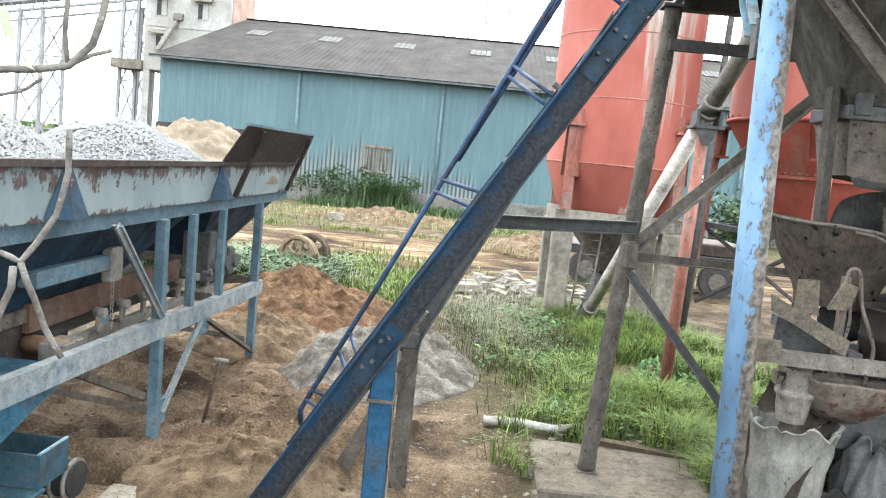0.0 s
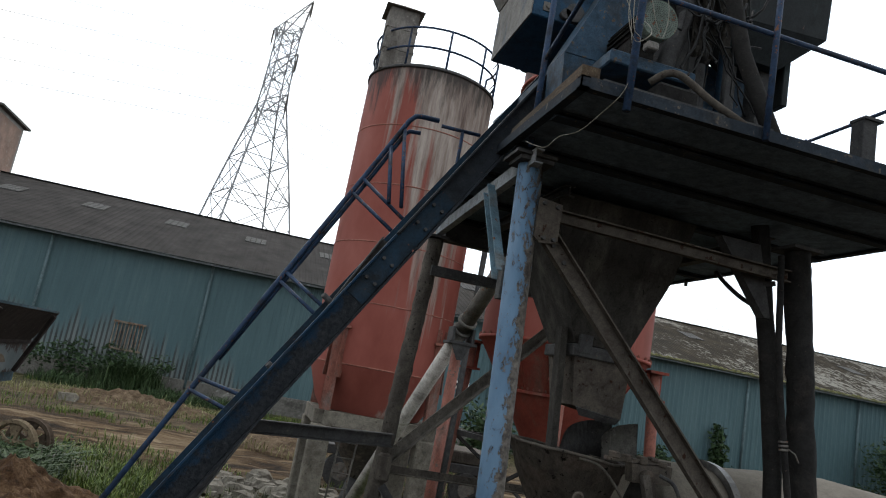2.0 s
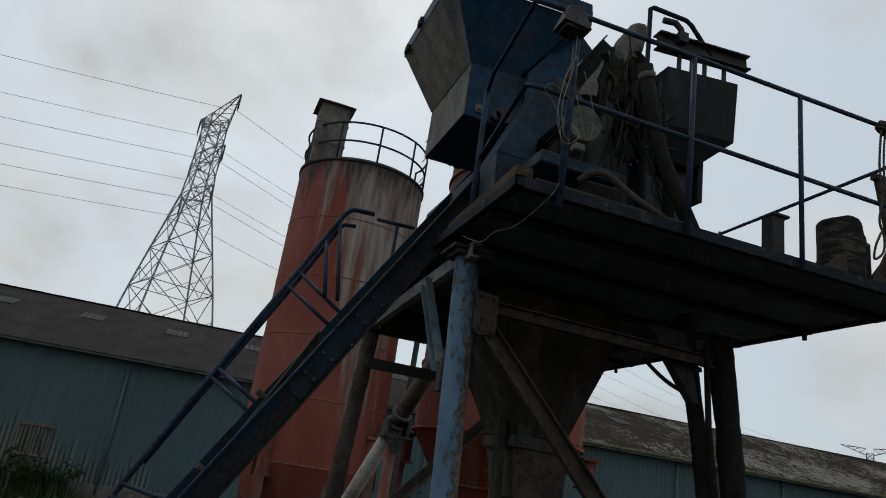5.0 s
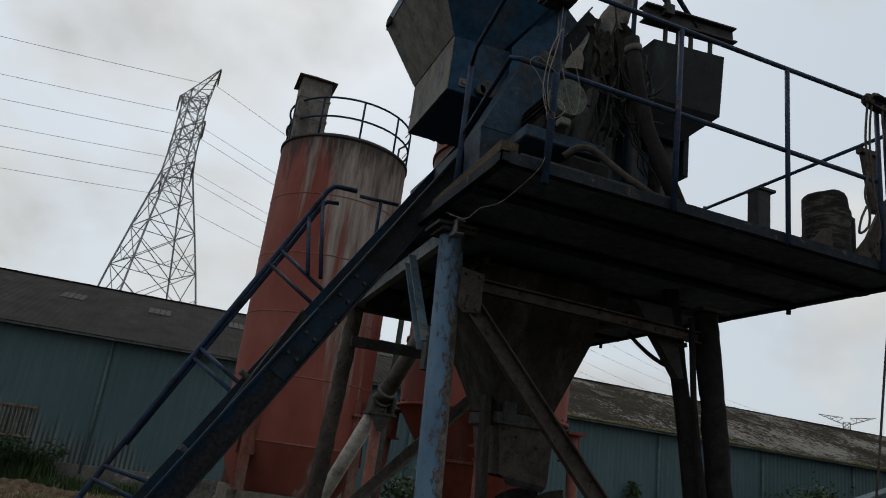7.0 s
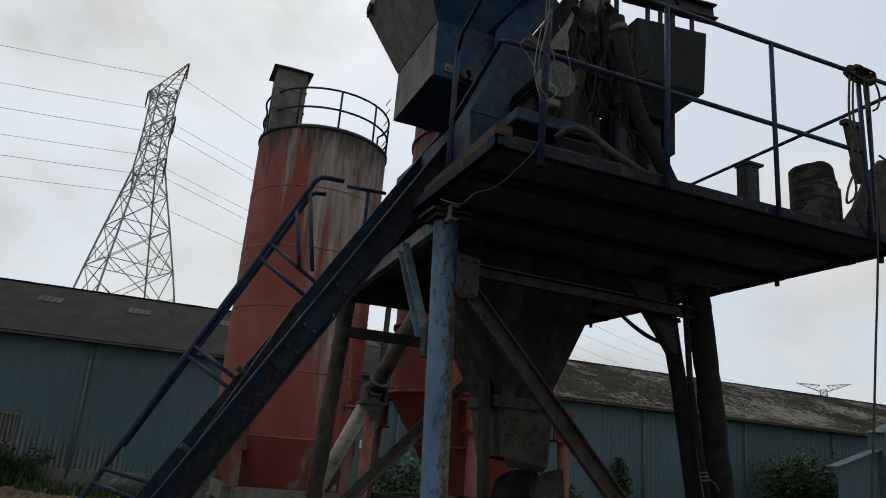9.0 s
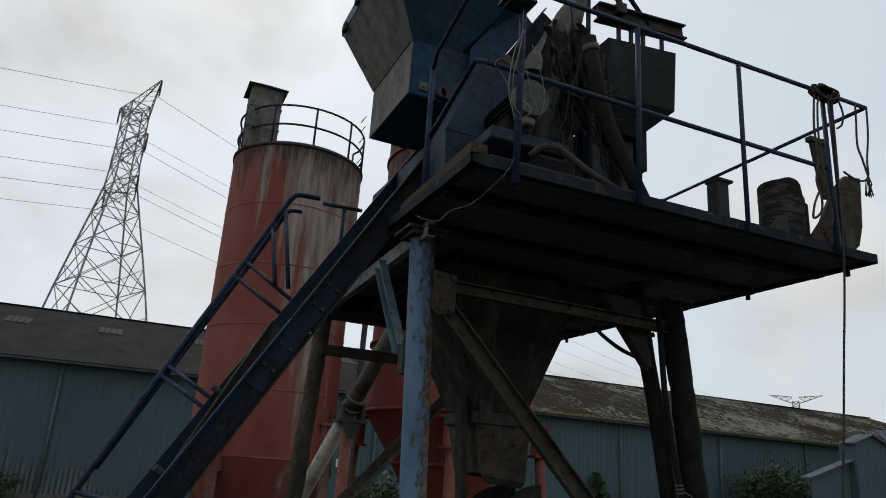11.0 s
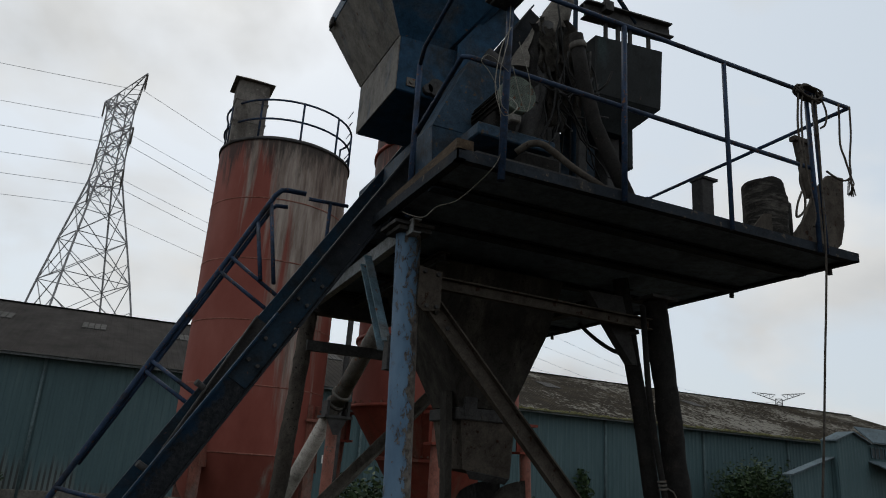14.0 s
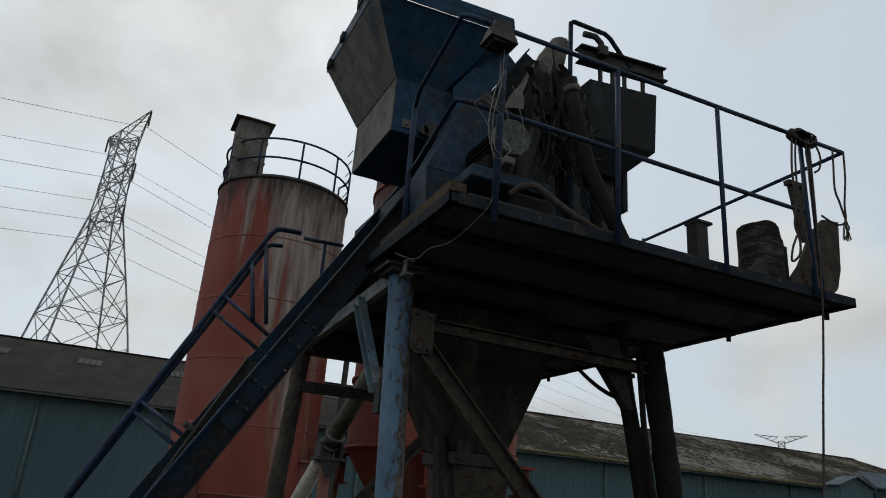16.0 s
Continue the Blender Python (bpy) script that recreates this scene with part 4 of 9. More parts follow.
hx.inputs["To Min"].default_value, hx.inputs["To Max"].default_value = 0.15, -0.26
off = n.new("ShaderNodeMath")
off.operation = "SUBTRACT"
off.inputs[1].default_value = 0.36
dist = n.new("ShaderNodeMath")
dist.operation = "ABSOLUTE"
l.new(sp.outputs["X"], off.inputs[0])
l.new(off.outputs[0], dist.inputs[0])
l.new(dist.outputs[0], hx.inputs["Value"])
s1 = n.new("ShaderNodeMath")
s1.operation = "ADD"
s2 = n.new("ShaderNodeMath")
s2.operation = "ADD"
s3 = n.new("ShaderNodeMath")
s3.operation = "MULTIPLY_ADD"
s3.inputs[1].default_value = 0.6
l.new(run.outputs["Fac"], s1.inputs[0])
l.new(hg.outputs[0], s1.inputs[1])
l.new(s1.outputs[0], s2.inputs[0])
l.new(hx.outputs[0], s2.inputs[1])
l.new(runw.outputs["Fac"], s3.inputs[0])
l.new(s2.outputs[0], s3.inputs[2])
rr = ramp(n, [(0.77, (0, 0, 0)), (0.92, (0.92, 0.92, 0.92))])
l.new(s3.outputs[0], rr.inputs[0])
greyv = noise_node(n, l, 3.0, 6, 0.7, (1.4, 1.4, 0.15))
gr = ramp(n, [(0.33, (0.085, 0.064, 0.055)), (0.48, (0.21, 0.175, 0.15)), (0.64, (0.36, 0.315, 0.275))])
l.new(greyv.outputs["Fac"], gr.inputs[0])
c = mix_color(n, l, rr.outputs[0], rc.outputs[0], gr.outputs[0])
soot = noise_node(n, l, 2.4, 6, 0.7, (1.6, 1.6, 0.22))
top = n.new("ShaderNodeMapRange")         # black damp stains under the rim
top.inputs["From Min"].default_value, top.inputs["From Max"].default_value = 8.2, 9.65
top.inputs["To Min"].default_value, top.inputs["To Max"].default_value = -0.22, 0.19
l.new(sp.outputs["Z"], top.inputs["Value"])
s4 = n.new("ShaderNodeMath")
s4.operation = "ADD"
l.new(soot.outputs["Fac"], s4.inputs[0])
l.new(top.outputs[0], s4.inputs[1])
sr = ramp(n, [(0.52, (0, 0, 0)), (0.68, (0.85, 0.85, 0.85))])
l.new(s4.outputs[0], sr.inputs[0])
c = mix_color(n, l, sr.outputs[0], c, (0.035, 0.031, 0.028))
l.new(c, b.inputs["Base Color"])
b.inputs["Roughness"].default_value = 0.7
b.inputs["Specular IOR Level"].default_value = 0.15
bp = n.new("ShaderNodeBump")
bp.inputs["Strength"].default_value, bp.inputs["Distance"].default_value = 0.15, 0.02
l.new(basev.outputs["Fac"], bp.inputs["Height"])
l.new(bp.outputs[0], b.inputs["Normal"])
SILO_RED = m
CONE_RED = paint("dull_red_cone_paint", (0.205, 0.050, 0.035), (0.165, 0.085, 0.065), (0.22, 0.17, 0.145), 0.4, 1.5, 0.65, streak=(1, 1, 0.2), spots=9, spot_at=0.72, grime=0.3)
STAINED_RED = paint("red_paint_worn_grey", (0.20, 0.080, 0.060), (0.165, 0.125, 0.108), (0.10, 0.078, 0.065), 0.5, 3.0, 0.7, streak=(1, 1, 0.3), spots=14)


def ring_rail(cx, cy, r, z0, height, a0, a1, posts, parent, material, cage=0):
    """A curved guard rail on a silo's rim between two angles."""
    for h in (height, height * 0.5):
        bm = B()
        pts = [(cx + r * math.cos(radians(a)), cy + r * math.sin(radians(a)), z0 + h) for a in np.linspace(a0, a1, 30)]
        pipe(bm, pts, 0.024, 7)
        part("rail", bm, material, parent)
    for a in np.linspace(a0, a1, posts):
        bm = B()
        x, y = cx + r * math.cos(radians(a)), cy + r * math.sin(radians(a))
        tube(bm, (x, y, z0 - 0.06), (x, y, z0 + height), 0.024, 7)
        part("post", bm, material, parent)


RAIL_BLUE = paint("blue_handrail_paint", (0.022, 0.041, 0.08), (0.024, 0.024, 0.026), RUST, 0.5, 5, 0.5, spots=30)
SILO_GREY = paint("cement_dusted_vent_box", (0.17, 0.155, 0.14), (0.09, 0.08, 0.07), (0.26, 0.24, 0.22), 0.5, 2.5, 0.85, streak=(1, 1, 0.3))

SEAM = paint("red_weld_seam", (0.25, 0.11, 0.085), (0.19, 0.07, 0.052), None, 0.5, 3.0, 0.7, streak=(1, 1, 0.3))
S1, R1 = (2.90, 15.65), 1.45
silo = thing("cement_silo", (*S1, 0), "weathered red cement silo streaked with grey spilled cement", "silo")
bm = B()
revolve(bm, (*S1, 0), [(R1, 3.27), (R1, 4.55), (R1, 5.8), (R1, 7.05), (R1, 8.35), (R1, 9.70)], 56)
part("shell", bm, SILO_RED, silo)
bm = B()
revolve(bm, (*S1, 0), [(R1, 9.70), (R1 * 0.98, 9.76), (0.02, 9.86)], 56)
part("roof", bm, SILO_GREY, silo)
bm = B()
revolve(bm, (*S1, 0), [(R1 + 0.002, 9.66), (R1 + 0.03, 9.66), (R1 + 0.03, 9.72), (R1 - 0.01, 9.72)], 56)
part("rim", bm, BLACK, silo)
for z in (3.28, 4.55, 5.8, 7.05, 8.35):
    bm = B()
    revolve(bm, (*S1, 0), [(R1 - 0.01, z - 0.018), (R1 + 0.009, z - 0.01), (R1 + 0.009, z + 0.01), (R1 - 0.01, z + 0.018)], 56)
    part("weld_seam", bm, SEAM, silo)
bm = B()
revolve(bm, (*S1, 0), [(1.072, 2.344), (1.20, 2.55), (R1 - 0.005, 3.26)], 48)
part("cone", bm, SILO_RED, silo)
bm = B()
revolve(bm, (*S1, 0), [(0.20, 0.95), (0.22, 1.15), (0.86, 2.0), (1.07, 2.34)], 48, closed_bottom=True)
part("outlet_cone", bm, DARK_CRUST, silo, "dusty grey-brown outlet cone")
bm = B()
bx, by = S1[0] - 1.03, S1[1] - 0.35
box(bm, (bx - 0.34, by - 0.34, 9.70), (bx + 0.34, by + 0.34, 11.20), 0.02)
hexa(bm, [(bx - 0.44, by - 0.44, 11.20), (bx + 0.44, by - 0.44, 11.20), (bx + 0.44, by + 0.44, 11.20), (bx - 0.44, by + 0.44, 11.20)],
     [(bx - 0.1, by - 0.1, 11.40), (bx + 0.1, by - 0.1, 11.40), (bx + 0.1, by + 0.1, 11.40), (bx - 0.1, by + 0.1, 11.40)])
for z in (10.2, 10.7):
    box(bm, (bx - 0.355, by - 0.355, z), (bx + 0.355, by + 0.355, z + 0.04))
part("vent_box", bm, SILO_GREY, silo, "grey dusty filter box with a cap")
ring_rail(*S1, R1 - 0.02, 9.71, 0.90, -200, 18, 7, silo, RAIL_BLUE)
bm = B()
for k in range(30):
    z = 3.4 + k * 0.28
    tube(bm, (S1[0] + 1.48, S1[1] + 0.05, z), (S1[0] + 1.48, S1[1] + 0.45, z), 0.013, 6)
for y in (0.05, 0.45):
    tube(bm, (S1[0] + 1.48, S1[1] + y, 3.2), (S1[0] + 1.48, S1[1] + y, 10.2), 0.02, 6)
part("ladder", bm, RAIL_BLUE, silo)
for k in range(4):
    a = radians(45 + 90 * k)
    x, y = S1[0] + 1.5 * math.cos(a), S1[1] + 1.5 * math.sin(a)
    bm = B()
    i_beam(bm, (x, y, 2.34), (x, y, 4.0), 0.2, 0.2, 0.02)
    part("leg", bm, STAINED_RED, silo)
    bm = B()
    box(bm, (x - 0.18, y - 0.18, 3.98), (x + 0.18, y + 0.18, 4.03))
    xi, yi = S1[0] + (R1 - 0.02) * math.cos(a), S1[1] + (R1 - 0.02) * math.sin(a)
    for off in (-0.1, 0.1):
        bar(bm, (x + off, y - off * math.copysign(1, math.cos(a) * math.sin(a)), 3.0), (xi + off, yi - off * math.copysign(1, math.cos(a) * math.sin(a)), 4.3), 0.016, 0.22, (math.cos(a), math.sin(a), 0))
    part("bracket", bm, STAINED_RED, silo)
silo_base = thing("silo_foundation", (*S1, 0), "four stained concrete pillars with ring beams under the silo", "foundation")
for k in range(4):
    a = radians(45 + 90 * k)
    x, y = S1[0] + 1.5 * math.cos(a), S1[1] + 1.5 * math.sin(a)
    bm = B()
    box(bm, (x - 0.2, y - 0.2, -0.3), (x + 0.2, y + 0.2, 2.06), 0.03)
    part("pillar", bm, CONCRETE, silo_base)
    bm = B()
    x2, y2 = S1[0] + 1.5 * math.cos(a + math.pi / 2), S1[1] + 1.5 * math.sin(a + math.pi / 2)
    bar(bm, (x, y, 2.20), (x2, y2, 2.20), 0.36, 0.27)
    part("ring_beam", bm, CONCRETE, silo_base)

S2, R2, Z2 = (7.35, 16.2), 2.0, 12.15
silo2 = thing("cement_silo", (*S2, 0), "taller red cement silo with a bolted cone and red filter housing", "silo")
bm = B()
revolve(bm, (*S2, 0), [(R2, 4.52), (R2, 7.5), (R2, 10.4), (R2, 11.7), (R2, Z2)], 64)
part("shell", bm, SILO_RED, silo2)
bm = B()
revolve(bm, (*S2, 0), [(R2, Z2), (R2 * 0.97, Z2 + 0.06), (0.02, Z2 + 0.2)], 64)
part("roof", bm, CONE_RED, silo2)
for z in (4.52, 6.1, 7.7, 9.3, 10.9, Z2 - 0.02):
    bm = B()
    revolve(bm, (*S2, 0), [(R2 - 0.01, z - 0.04), (R2 + 0.05, z - 0.04), (R2 + 0.05, z + 0.04), (R2 - 0.01, z + 0.04)], 64)
    part("flange", bm, CONE_RED, silo2)
bm = B()
revolve(bm, (*S2, 0), [(0.22, 1.35), (0.25, 1.6)], 56, closed_bottom=True)
revolve(bm, (*S2, 0), [(0.25, 1.6), (1.31, 3.37)], 56)
revolve(bm, (*S2, 0), [(1.31, 3.37), (1.385, 3.37)], 56)
revolve(bm, (*S2, 0), [(1.385, 3.37), (1.385, 3.43)], 56)
revolve(bm, (*S2, 0), [(1.385, 3.43), (1.33, 3.44)], 56)
revolve(bm, (*S2, 0), [(1.33, 3.44), (R2 - 0.002, 4.49)], 56)
part("cone", bm, CONE_RED, silo2)
for k in range(16):
    a = radians(200 + 6 * k)
    bm = B()
    p0_ = Vector((S2[0] + 1.36 * math.cos(a), S2[1] + 1.36 * math.sin(a), 3.46))
    box(bm, p0_ - Vector((0.02, 0.02, 0)), p0_ + Vector((0.02, 0.02, 0.05)))
    part("bolt", bm, STAINED_RED, silo2)
for k in range(36):
    a = 2 * math.pi * k / 36
    bm = B()
    x, y = S2[0] + (R2 + 0.03) * math.cos(a), S2[1] + (R2 + 0.03) * math.sin(a)
    box(bm, (x - 0.02, y - 0.02, 4.56), (x + 0.02, y + 0.02, 4.62))
    part("bolt", bm, STAINED_RED, silo2)
for k in range(6):
    a = radians(215 + 22 * k)
    o = Vector((math.cos(a), math.sin(a), 0))
    q0, q1 = Vector((*S2, 4.40)) + o * 1.95, Vector((*S2, 3.50)) + o * 1.37
    bm = B()
    bar(bm, q0, q1, 0.012, 0.05, o)
    part("cone_rib", bm, CONE_RED, silo2)
bm = B()
box(bm, (5.88, 14.55, Z2 + 0.05), (6.78, 15.45, 14.25), 0.02)
box(bm, (5.84, 14.51, 12.9), (6.82, 15.49, 12.98))
box(bm, (5.86, 14.53, 14.25), (6.80, 15.47, 14.32))
part("filter_housing", bm, SILO_RED, silo2, "square red filter housing")
bm = B()
box(bm, (7.0, 14.9, Z2 + 0.05), (7.75, 15.6, 14.55), 0.02)
box(bm, (6.80, 15.0, 14.0), (7.02, 15.3, 14.2))
box(bm, (6.95, 14.86, 14.55), (7.8, 15.64, 14.62))
tube(bm, (7.10, 15.1, 14.6), (7.06, 15.1, 15.0), 0.10, 12)
part("blower", bm, CONE_RED, silo2)
ring_rail(*S2, R2 - 0.03, Z2 + 0.03, 1.05, 120, 300, 14, silo2, RAIL_BLUE)
for k in range(4):
    a = radians(68 + 90 * k)
    x, y = S2[0] + (R2 + 0.17) * math.cos(a), S2[1] + (R2 + 0.17) * math.sin(a)
    bm = B()
    tube(bm, (x + 0.25 * math.cos(a), y + 0.25 * math.sin(a), -0.1), (x, y, 4.4), 0.13, 12)
    part("leg", bm, STAINED_RED, silo2)
    bm = B()
    box(bm, (x - 0.24, y - 0.24, 4.36), (x + 0.24, y + 0.24, 4.42))
    box(bm, (x - 0.22, y - 0.22, 3.72), (x + 0.22, y + 0.22, 3.77))
    hexa(bm, [(x - 0.2, y - 0.02, 3.77), (x + 0.2, y - 0.02, 3.77), (x + 0.2, y + 0.02, 3.77), (x - 0.2, y + 0.02, 3.77)],
         [(x - 0.2, y - 0.02, 4.36), (x + 0.2, y - 0.02, 4.36), (x + 0.2, y + 0.02, 4.36), (x - 0.2, y + 0.02, 4.36)])
    part("bracket", bm, CONE_RED, silo2)
    bm = B()
    a2 = a + math.pi / 2
    x2, y2 = S2[0] + (R2 + 0.2) * math.cos(a2), S2[1] + (R2 + 0.2) * math.sin(a2)
    bar(bm, (x, y, 2.2), (x2, y2, 2.2), 0.09, 0.12)
    bar(bm, (x, y, 0.4), (x2, y2, 2.15), 0.07, 0.07)
    part("cross_brace", bm, BLACK, silo2)

# ---- screw conveyor with its post ----
screw = thing("screw_conveyor", (2.9, 13.5, 0), "long grey-white tubular screw conveyor rising from the silo", "conveyor")
SC0, SC1 = Vector((2.53, 14.6, 0.32)), Vector((3.60, 9.3, 5.69))
bm = B()
tube(bm, SC0, SC0.lerp(SC1, 0.705), 0.118, 18)
part("lower_tube", bm, paint("dusted_white_tube", (0.42, 0.39, 0.35), (0.25, 0.23, 0.21), (0.13, 0.11, 0.10), 0.5, 3, 0.7), screw)
bm = B()
tube(bm, SC0.lerp(SC1, 0.707), SC1, 0.122, 18)
part("upper_tube", bm, GREY_STEEL, screw)
for f in (0.02, 0.33, 0.70, 0.725):
    bm = B()
    tube(bm, SC0.lerp(SC1, f), SC0.lerp(SC1, f + 0.006), 0.155, 18)
    part("flange", bm, GREY_STEEL, screw)
bm = B()
tube(bm, SC0 - (SC1 - SC0).normalized() * 0.42, SC0, 0.15, 14)
tube(bm, SC0 + Vector((0.0, 0.15, 0.0)), SC0 + Vector((0.33, 1.05, 0.65)), 0.15, 14)
part("inlet", bm, BLACK, screw)
post = thing("conveyor_post", (3.2, 10.8, 0), "round red steel post with a bracket carrying the screw conveyor", "post")
bm = B()
tube(bm, (3.14, 10.62, -0.3), (3.26, 10.86, 3.86), 0.085, 14)
part("shaft", bm, STAINED_RED, post)
bm = B()
box(bm, (3.06, 10.66, 3.86), (3.50, 11.06, 3.90))
box(bm, (3.10, 10.70, 3.9), (3.14, 11.0, 4.12))
box(bm, (3.42, 10.70, 3.9), (3.46, 11.0, 4.12))
plate(bm, [(3.10, 10.68, 3.86), (3.42, 10.68, 3.86), (3.30, 10.68, 3.62), (3.22, 10.68, 3.62)], 0.012)
part("saddle", bm, BLACK, post)
fill_pipe = thing("filling_pipe", (4.4, 14.2, 0), "dark upright cement filling pipe beside the silo", "pipe")
bm = B()
pipe(bm, [(4.36, 14.35, -0.2), (4.40, 14.3, 3.0), (4.46, 14.3, 7.4), (4.40, 14.4, 7.9), (4.15, 14.7, 8.2), (3.7, 15.0, 8.3)], 0.06, 10)
part("pipe_run", bm, BLACK, fill_pipe)
for z in (1.2, 4.2, 7.4):
    bm = B()
    bar(bm, (4.44, 14.3, z), (3.95, 14.85, z), 0.05, 0.05)
    part("clip", bm, BLACK, fill_pipe)

# ---- mixer platform on its columns ----
PX0, PX1, PY0, PY1, PZ = 1.74, 5.43, 3.74, 8.8, 5.13
platform = thing("mixer_platform", (3.5, 6, 5), "blackened steel mixer platform with blue guard rails", "platform")
bm = B()
box(bm, (PX0 + 0.012, PY0 + 0.012, PZ - 0.035), (PX1 - 0.012, PY1 - 0.012, PZ - 0.012))
part("deck_plate", bm, paint("sooty_blue_black_deck_steel", (0.105, 0.140, 0.182), (0.072, 0.088, 0.108), (0.11, 0.108, 0.105), 0.45, 1.6, 0.8, spots=9, spot_at=0.68, bump=0.4), platform)
EDGE = paint("black_blue_edge_channel", (0.020, 0.026, 0.034), (0.045, 0.045, 0.044), (0.08, 0.068, 0.056), 0.45, 4, 0.8, spots=20)
bm = B()
channel(bm, (PX1, PY0, PZ - 0.024), (PX0, PY0, PZ - 0.024), 0.06, 0.076, 0.01)
part("front_edge", bm, EDGE, platform)
bm = B()
channel(bm, (PX1, PY1, PZ - 0.024), (PX1, PY0, PZ - 0.024), 0.06, 0.076, 0.01)
part("side_edge", bm, EDGE, platform)
bm = B()
channel(bm, (PX0, PY0, PZ - 0.024), (PX0, PY1, PZ - 0.024), 0.06, 0.076, 0.01)
part("side_edge", bm, EDGE, platform)
for y in (4.25, 5.0, 5.9, 6.8, 7.8):
    bm = B()
    i_beam(bm, (PX0 + 0.05, y, PZ - 0.062), (PX1 - 0.06, y, PZ - 0.062), 0.10, 0.05)
    part("joist", bm, EDGE, platform)
for x in (2.5, 4.5):
    bm = B()
    i_beam(bm, (x, 5.5, PZ - 0.14), (x, 8.6, PZ - 0.14), 0.10, 0.10)
    part("bearer", bm, BLACK, platform)
for p in ((PX1 - 0.04, 5.06), (PX1 - 0.04, 8.2), (PX1 - 0.04, 3.99)):
    bm = B()
    tube(bm, (p[0], p[1], PZ - 0.12), (p[0], p[1], PZ - 0.03), 0.022, 8)
    part("drain_stub", bm, BLACK, platform)
# timber and packing on the open side
bm = B()
bar(bm, (PX0 + 0.07, PY0 + 0.04, PZ + 0.05), (PX0 + 0.10, 5.1, PZ + 0.05), 0.12, 0.10)
solo("timber_beam", bm, WOOD, (PX0, 4.4, PZ), "weathered square timber lying along the platform edge", "timber")
bm = B()
bar(bm, (PX0 + 0.21, PY0 + 0.30, PZ + 0.07), (PX0 + 0.24, 5.15, PZ + 0.07), 0.1, 0.14)
solo("timber_beam", bm, WOOD, (PX0 + 0.2, 4.4, PZ), "stained packing timber beneath the mixer frame", "timber")
bm = B()
channel(bm, (3.25, PY0 + 0.22, PZ + 0.07), (1.98, PY0 + 0.22, PZ + 0.07), 0.07, 0.14)
solo("frame_channel", bm, BLACK, (3, 4, PZ), "blackened steel channel bearing the mixer", "beam")

# guard rails
def rail_part(name, pts, r=0.018):
    bm = B()
    pipe(bm, pts, r, 8)
    return part(name, bm, RAIL_BLUE, platform)


RT, RM, RX1 = 6.47, 5.80, 5.50
rail_part("top_rail", [(1.84, 4.78, 6.30), (1.80, 4.60, 6.36), (PX0, PY0 + 0.02, RT), (PX0 + 0.05, PY0, RT), (RX1, PY0, RT + 0.03)])
rail_part("middle_rail", [(1.84, 4.74, 5.70), (PX0, PY0 + 0.02, RM), (PX0 + 0.05, PY0, RM), (4.93, PY0, RM - 0.01)])
for x, zb, r in ((2.04, 4.98, 0.026), (3.01, 5.05, 0.021), (4.0, 5.05, 0.018), (4.93, 5.05, 0.019), (5.01, 5.05, 0.015)):
    bm = B()
    top = RT
    tube(bm, (x, PY0 - 0.03, zb), (x + 0.03, PY0 - 0.002, top), r, 8)
    part("post", bm, RAIL_BLUE, platform)
rail_part("corner_post", [(1.86, 4.82, 5.02), (1.84, 4.78, 6.30)], 0.024)
rail_part("side_rail", [(RX1, PY0, RT + 0.03), (RX1, PY1 - 0.1, RT)], 0.018)
rail_part("side_post", [(RX1, PY1 - 0.1, 5.1), (RX1, PY1 - 0.1, RT)], 0.02)
rail_part("side_post", [(PX1, 6.3, 5.1), (PX1, 6.3, RT)], 0.018)

# columns and bracing
m, n, l, b = nodes_of("flaking_blue_column_paint_splashed_with_mud")
tc = n.new("ShaderNodeTexCoord")
sp = n.new("ShaderNodeSeparateXYZ")
l.new(tc.outputs["Object"], sp.inputs[0])
lean = n.new("ShaderNodeVectorMath")
lean.operation = "DOT_PRODUCT"
lean.inputs[1].default_value = (1.0, 0.0, 0.0392)
l.new(tc.outputs["Object"], lean.inputs[0])
tone = noise_node(n, l, 2.2, 6, 0.65, (1, 1, 0.35))
rc = ramp(n, [(0.3, (0.050, 0.093, 0.148)), (0.5, (0.077, 0.135, 0.203)), (0.7, (0.120, 0.190, 0.265))])
l.new(tone.outputs["Fac"], rc.inputs[0])
flake = noise_node(n, l, 20, 9, 0.75, (1, 1, 0.5), distortion=0.4)
side = n.new("ShaderNodeMapRange")        # splashes from loading the trucks, on the side that faces them
side.inputs["From Min"].default_value, side.inputs["From Max"].default_value = -0.035, 0.085
side.inputs["To Min"].default_value, side.inputs["To Max"].default_value = -0.005, 0.16
low = n.new("ShaderNodeMapRange")         # thickest below the discharge
low.inputs["From Min"].default_value, low.inputs["From Max"].default_value = 1.5, 4.6
low.inputs["To Min"].default_value, low.inputs["To Max"].default_value = 0.42, 0.17
l.new(sp.outputs["Z"], low.inputs["Value"])
l.new(low.outputs[0], side.inputs["To Max"])
l.new(lean.outputs["Value"], side.inputs["Value"])
ad = n.new("ShaderNodeMath")
ad.operation = "ADD"
l.new(flake.outputs["Fac"], ad.inputs[0])
l.new(side.outputs[0], ad.inputs[1])
fr = ramp(n, [(0.565, (0, 0, 0)), (0.59, (1, 1, 1))])
l.new(ad.outputs[0], fr.inputs[0])
under = noise_node(n, l, 20, 5, 0.6)
ur = ramp(n, [(0.36, (0.028, 0.022, 0.019)), (0.5, (0.078, 0.066, 0.055)), (0.66, (0.135, 0.12, 0.102))])
l.new(under.outputs["Fac"], ur.inputs[0])
l.new(mix_color(n, l, fr.outputs[0], rc.outputs[0], ur.outputs[0]), b.inputs["Base Color"])
b.inputs["Roughness"].default_value = 0.6
b.inputs["Specular IOR Level"].default_value = 0.25
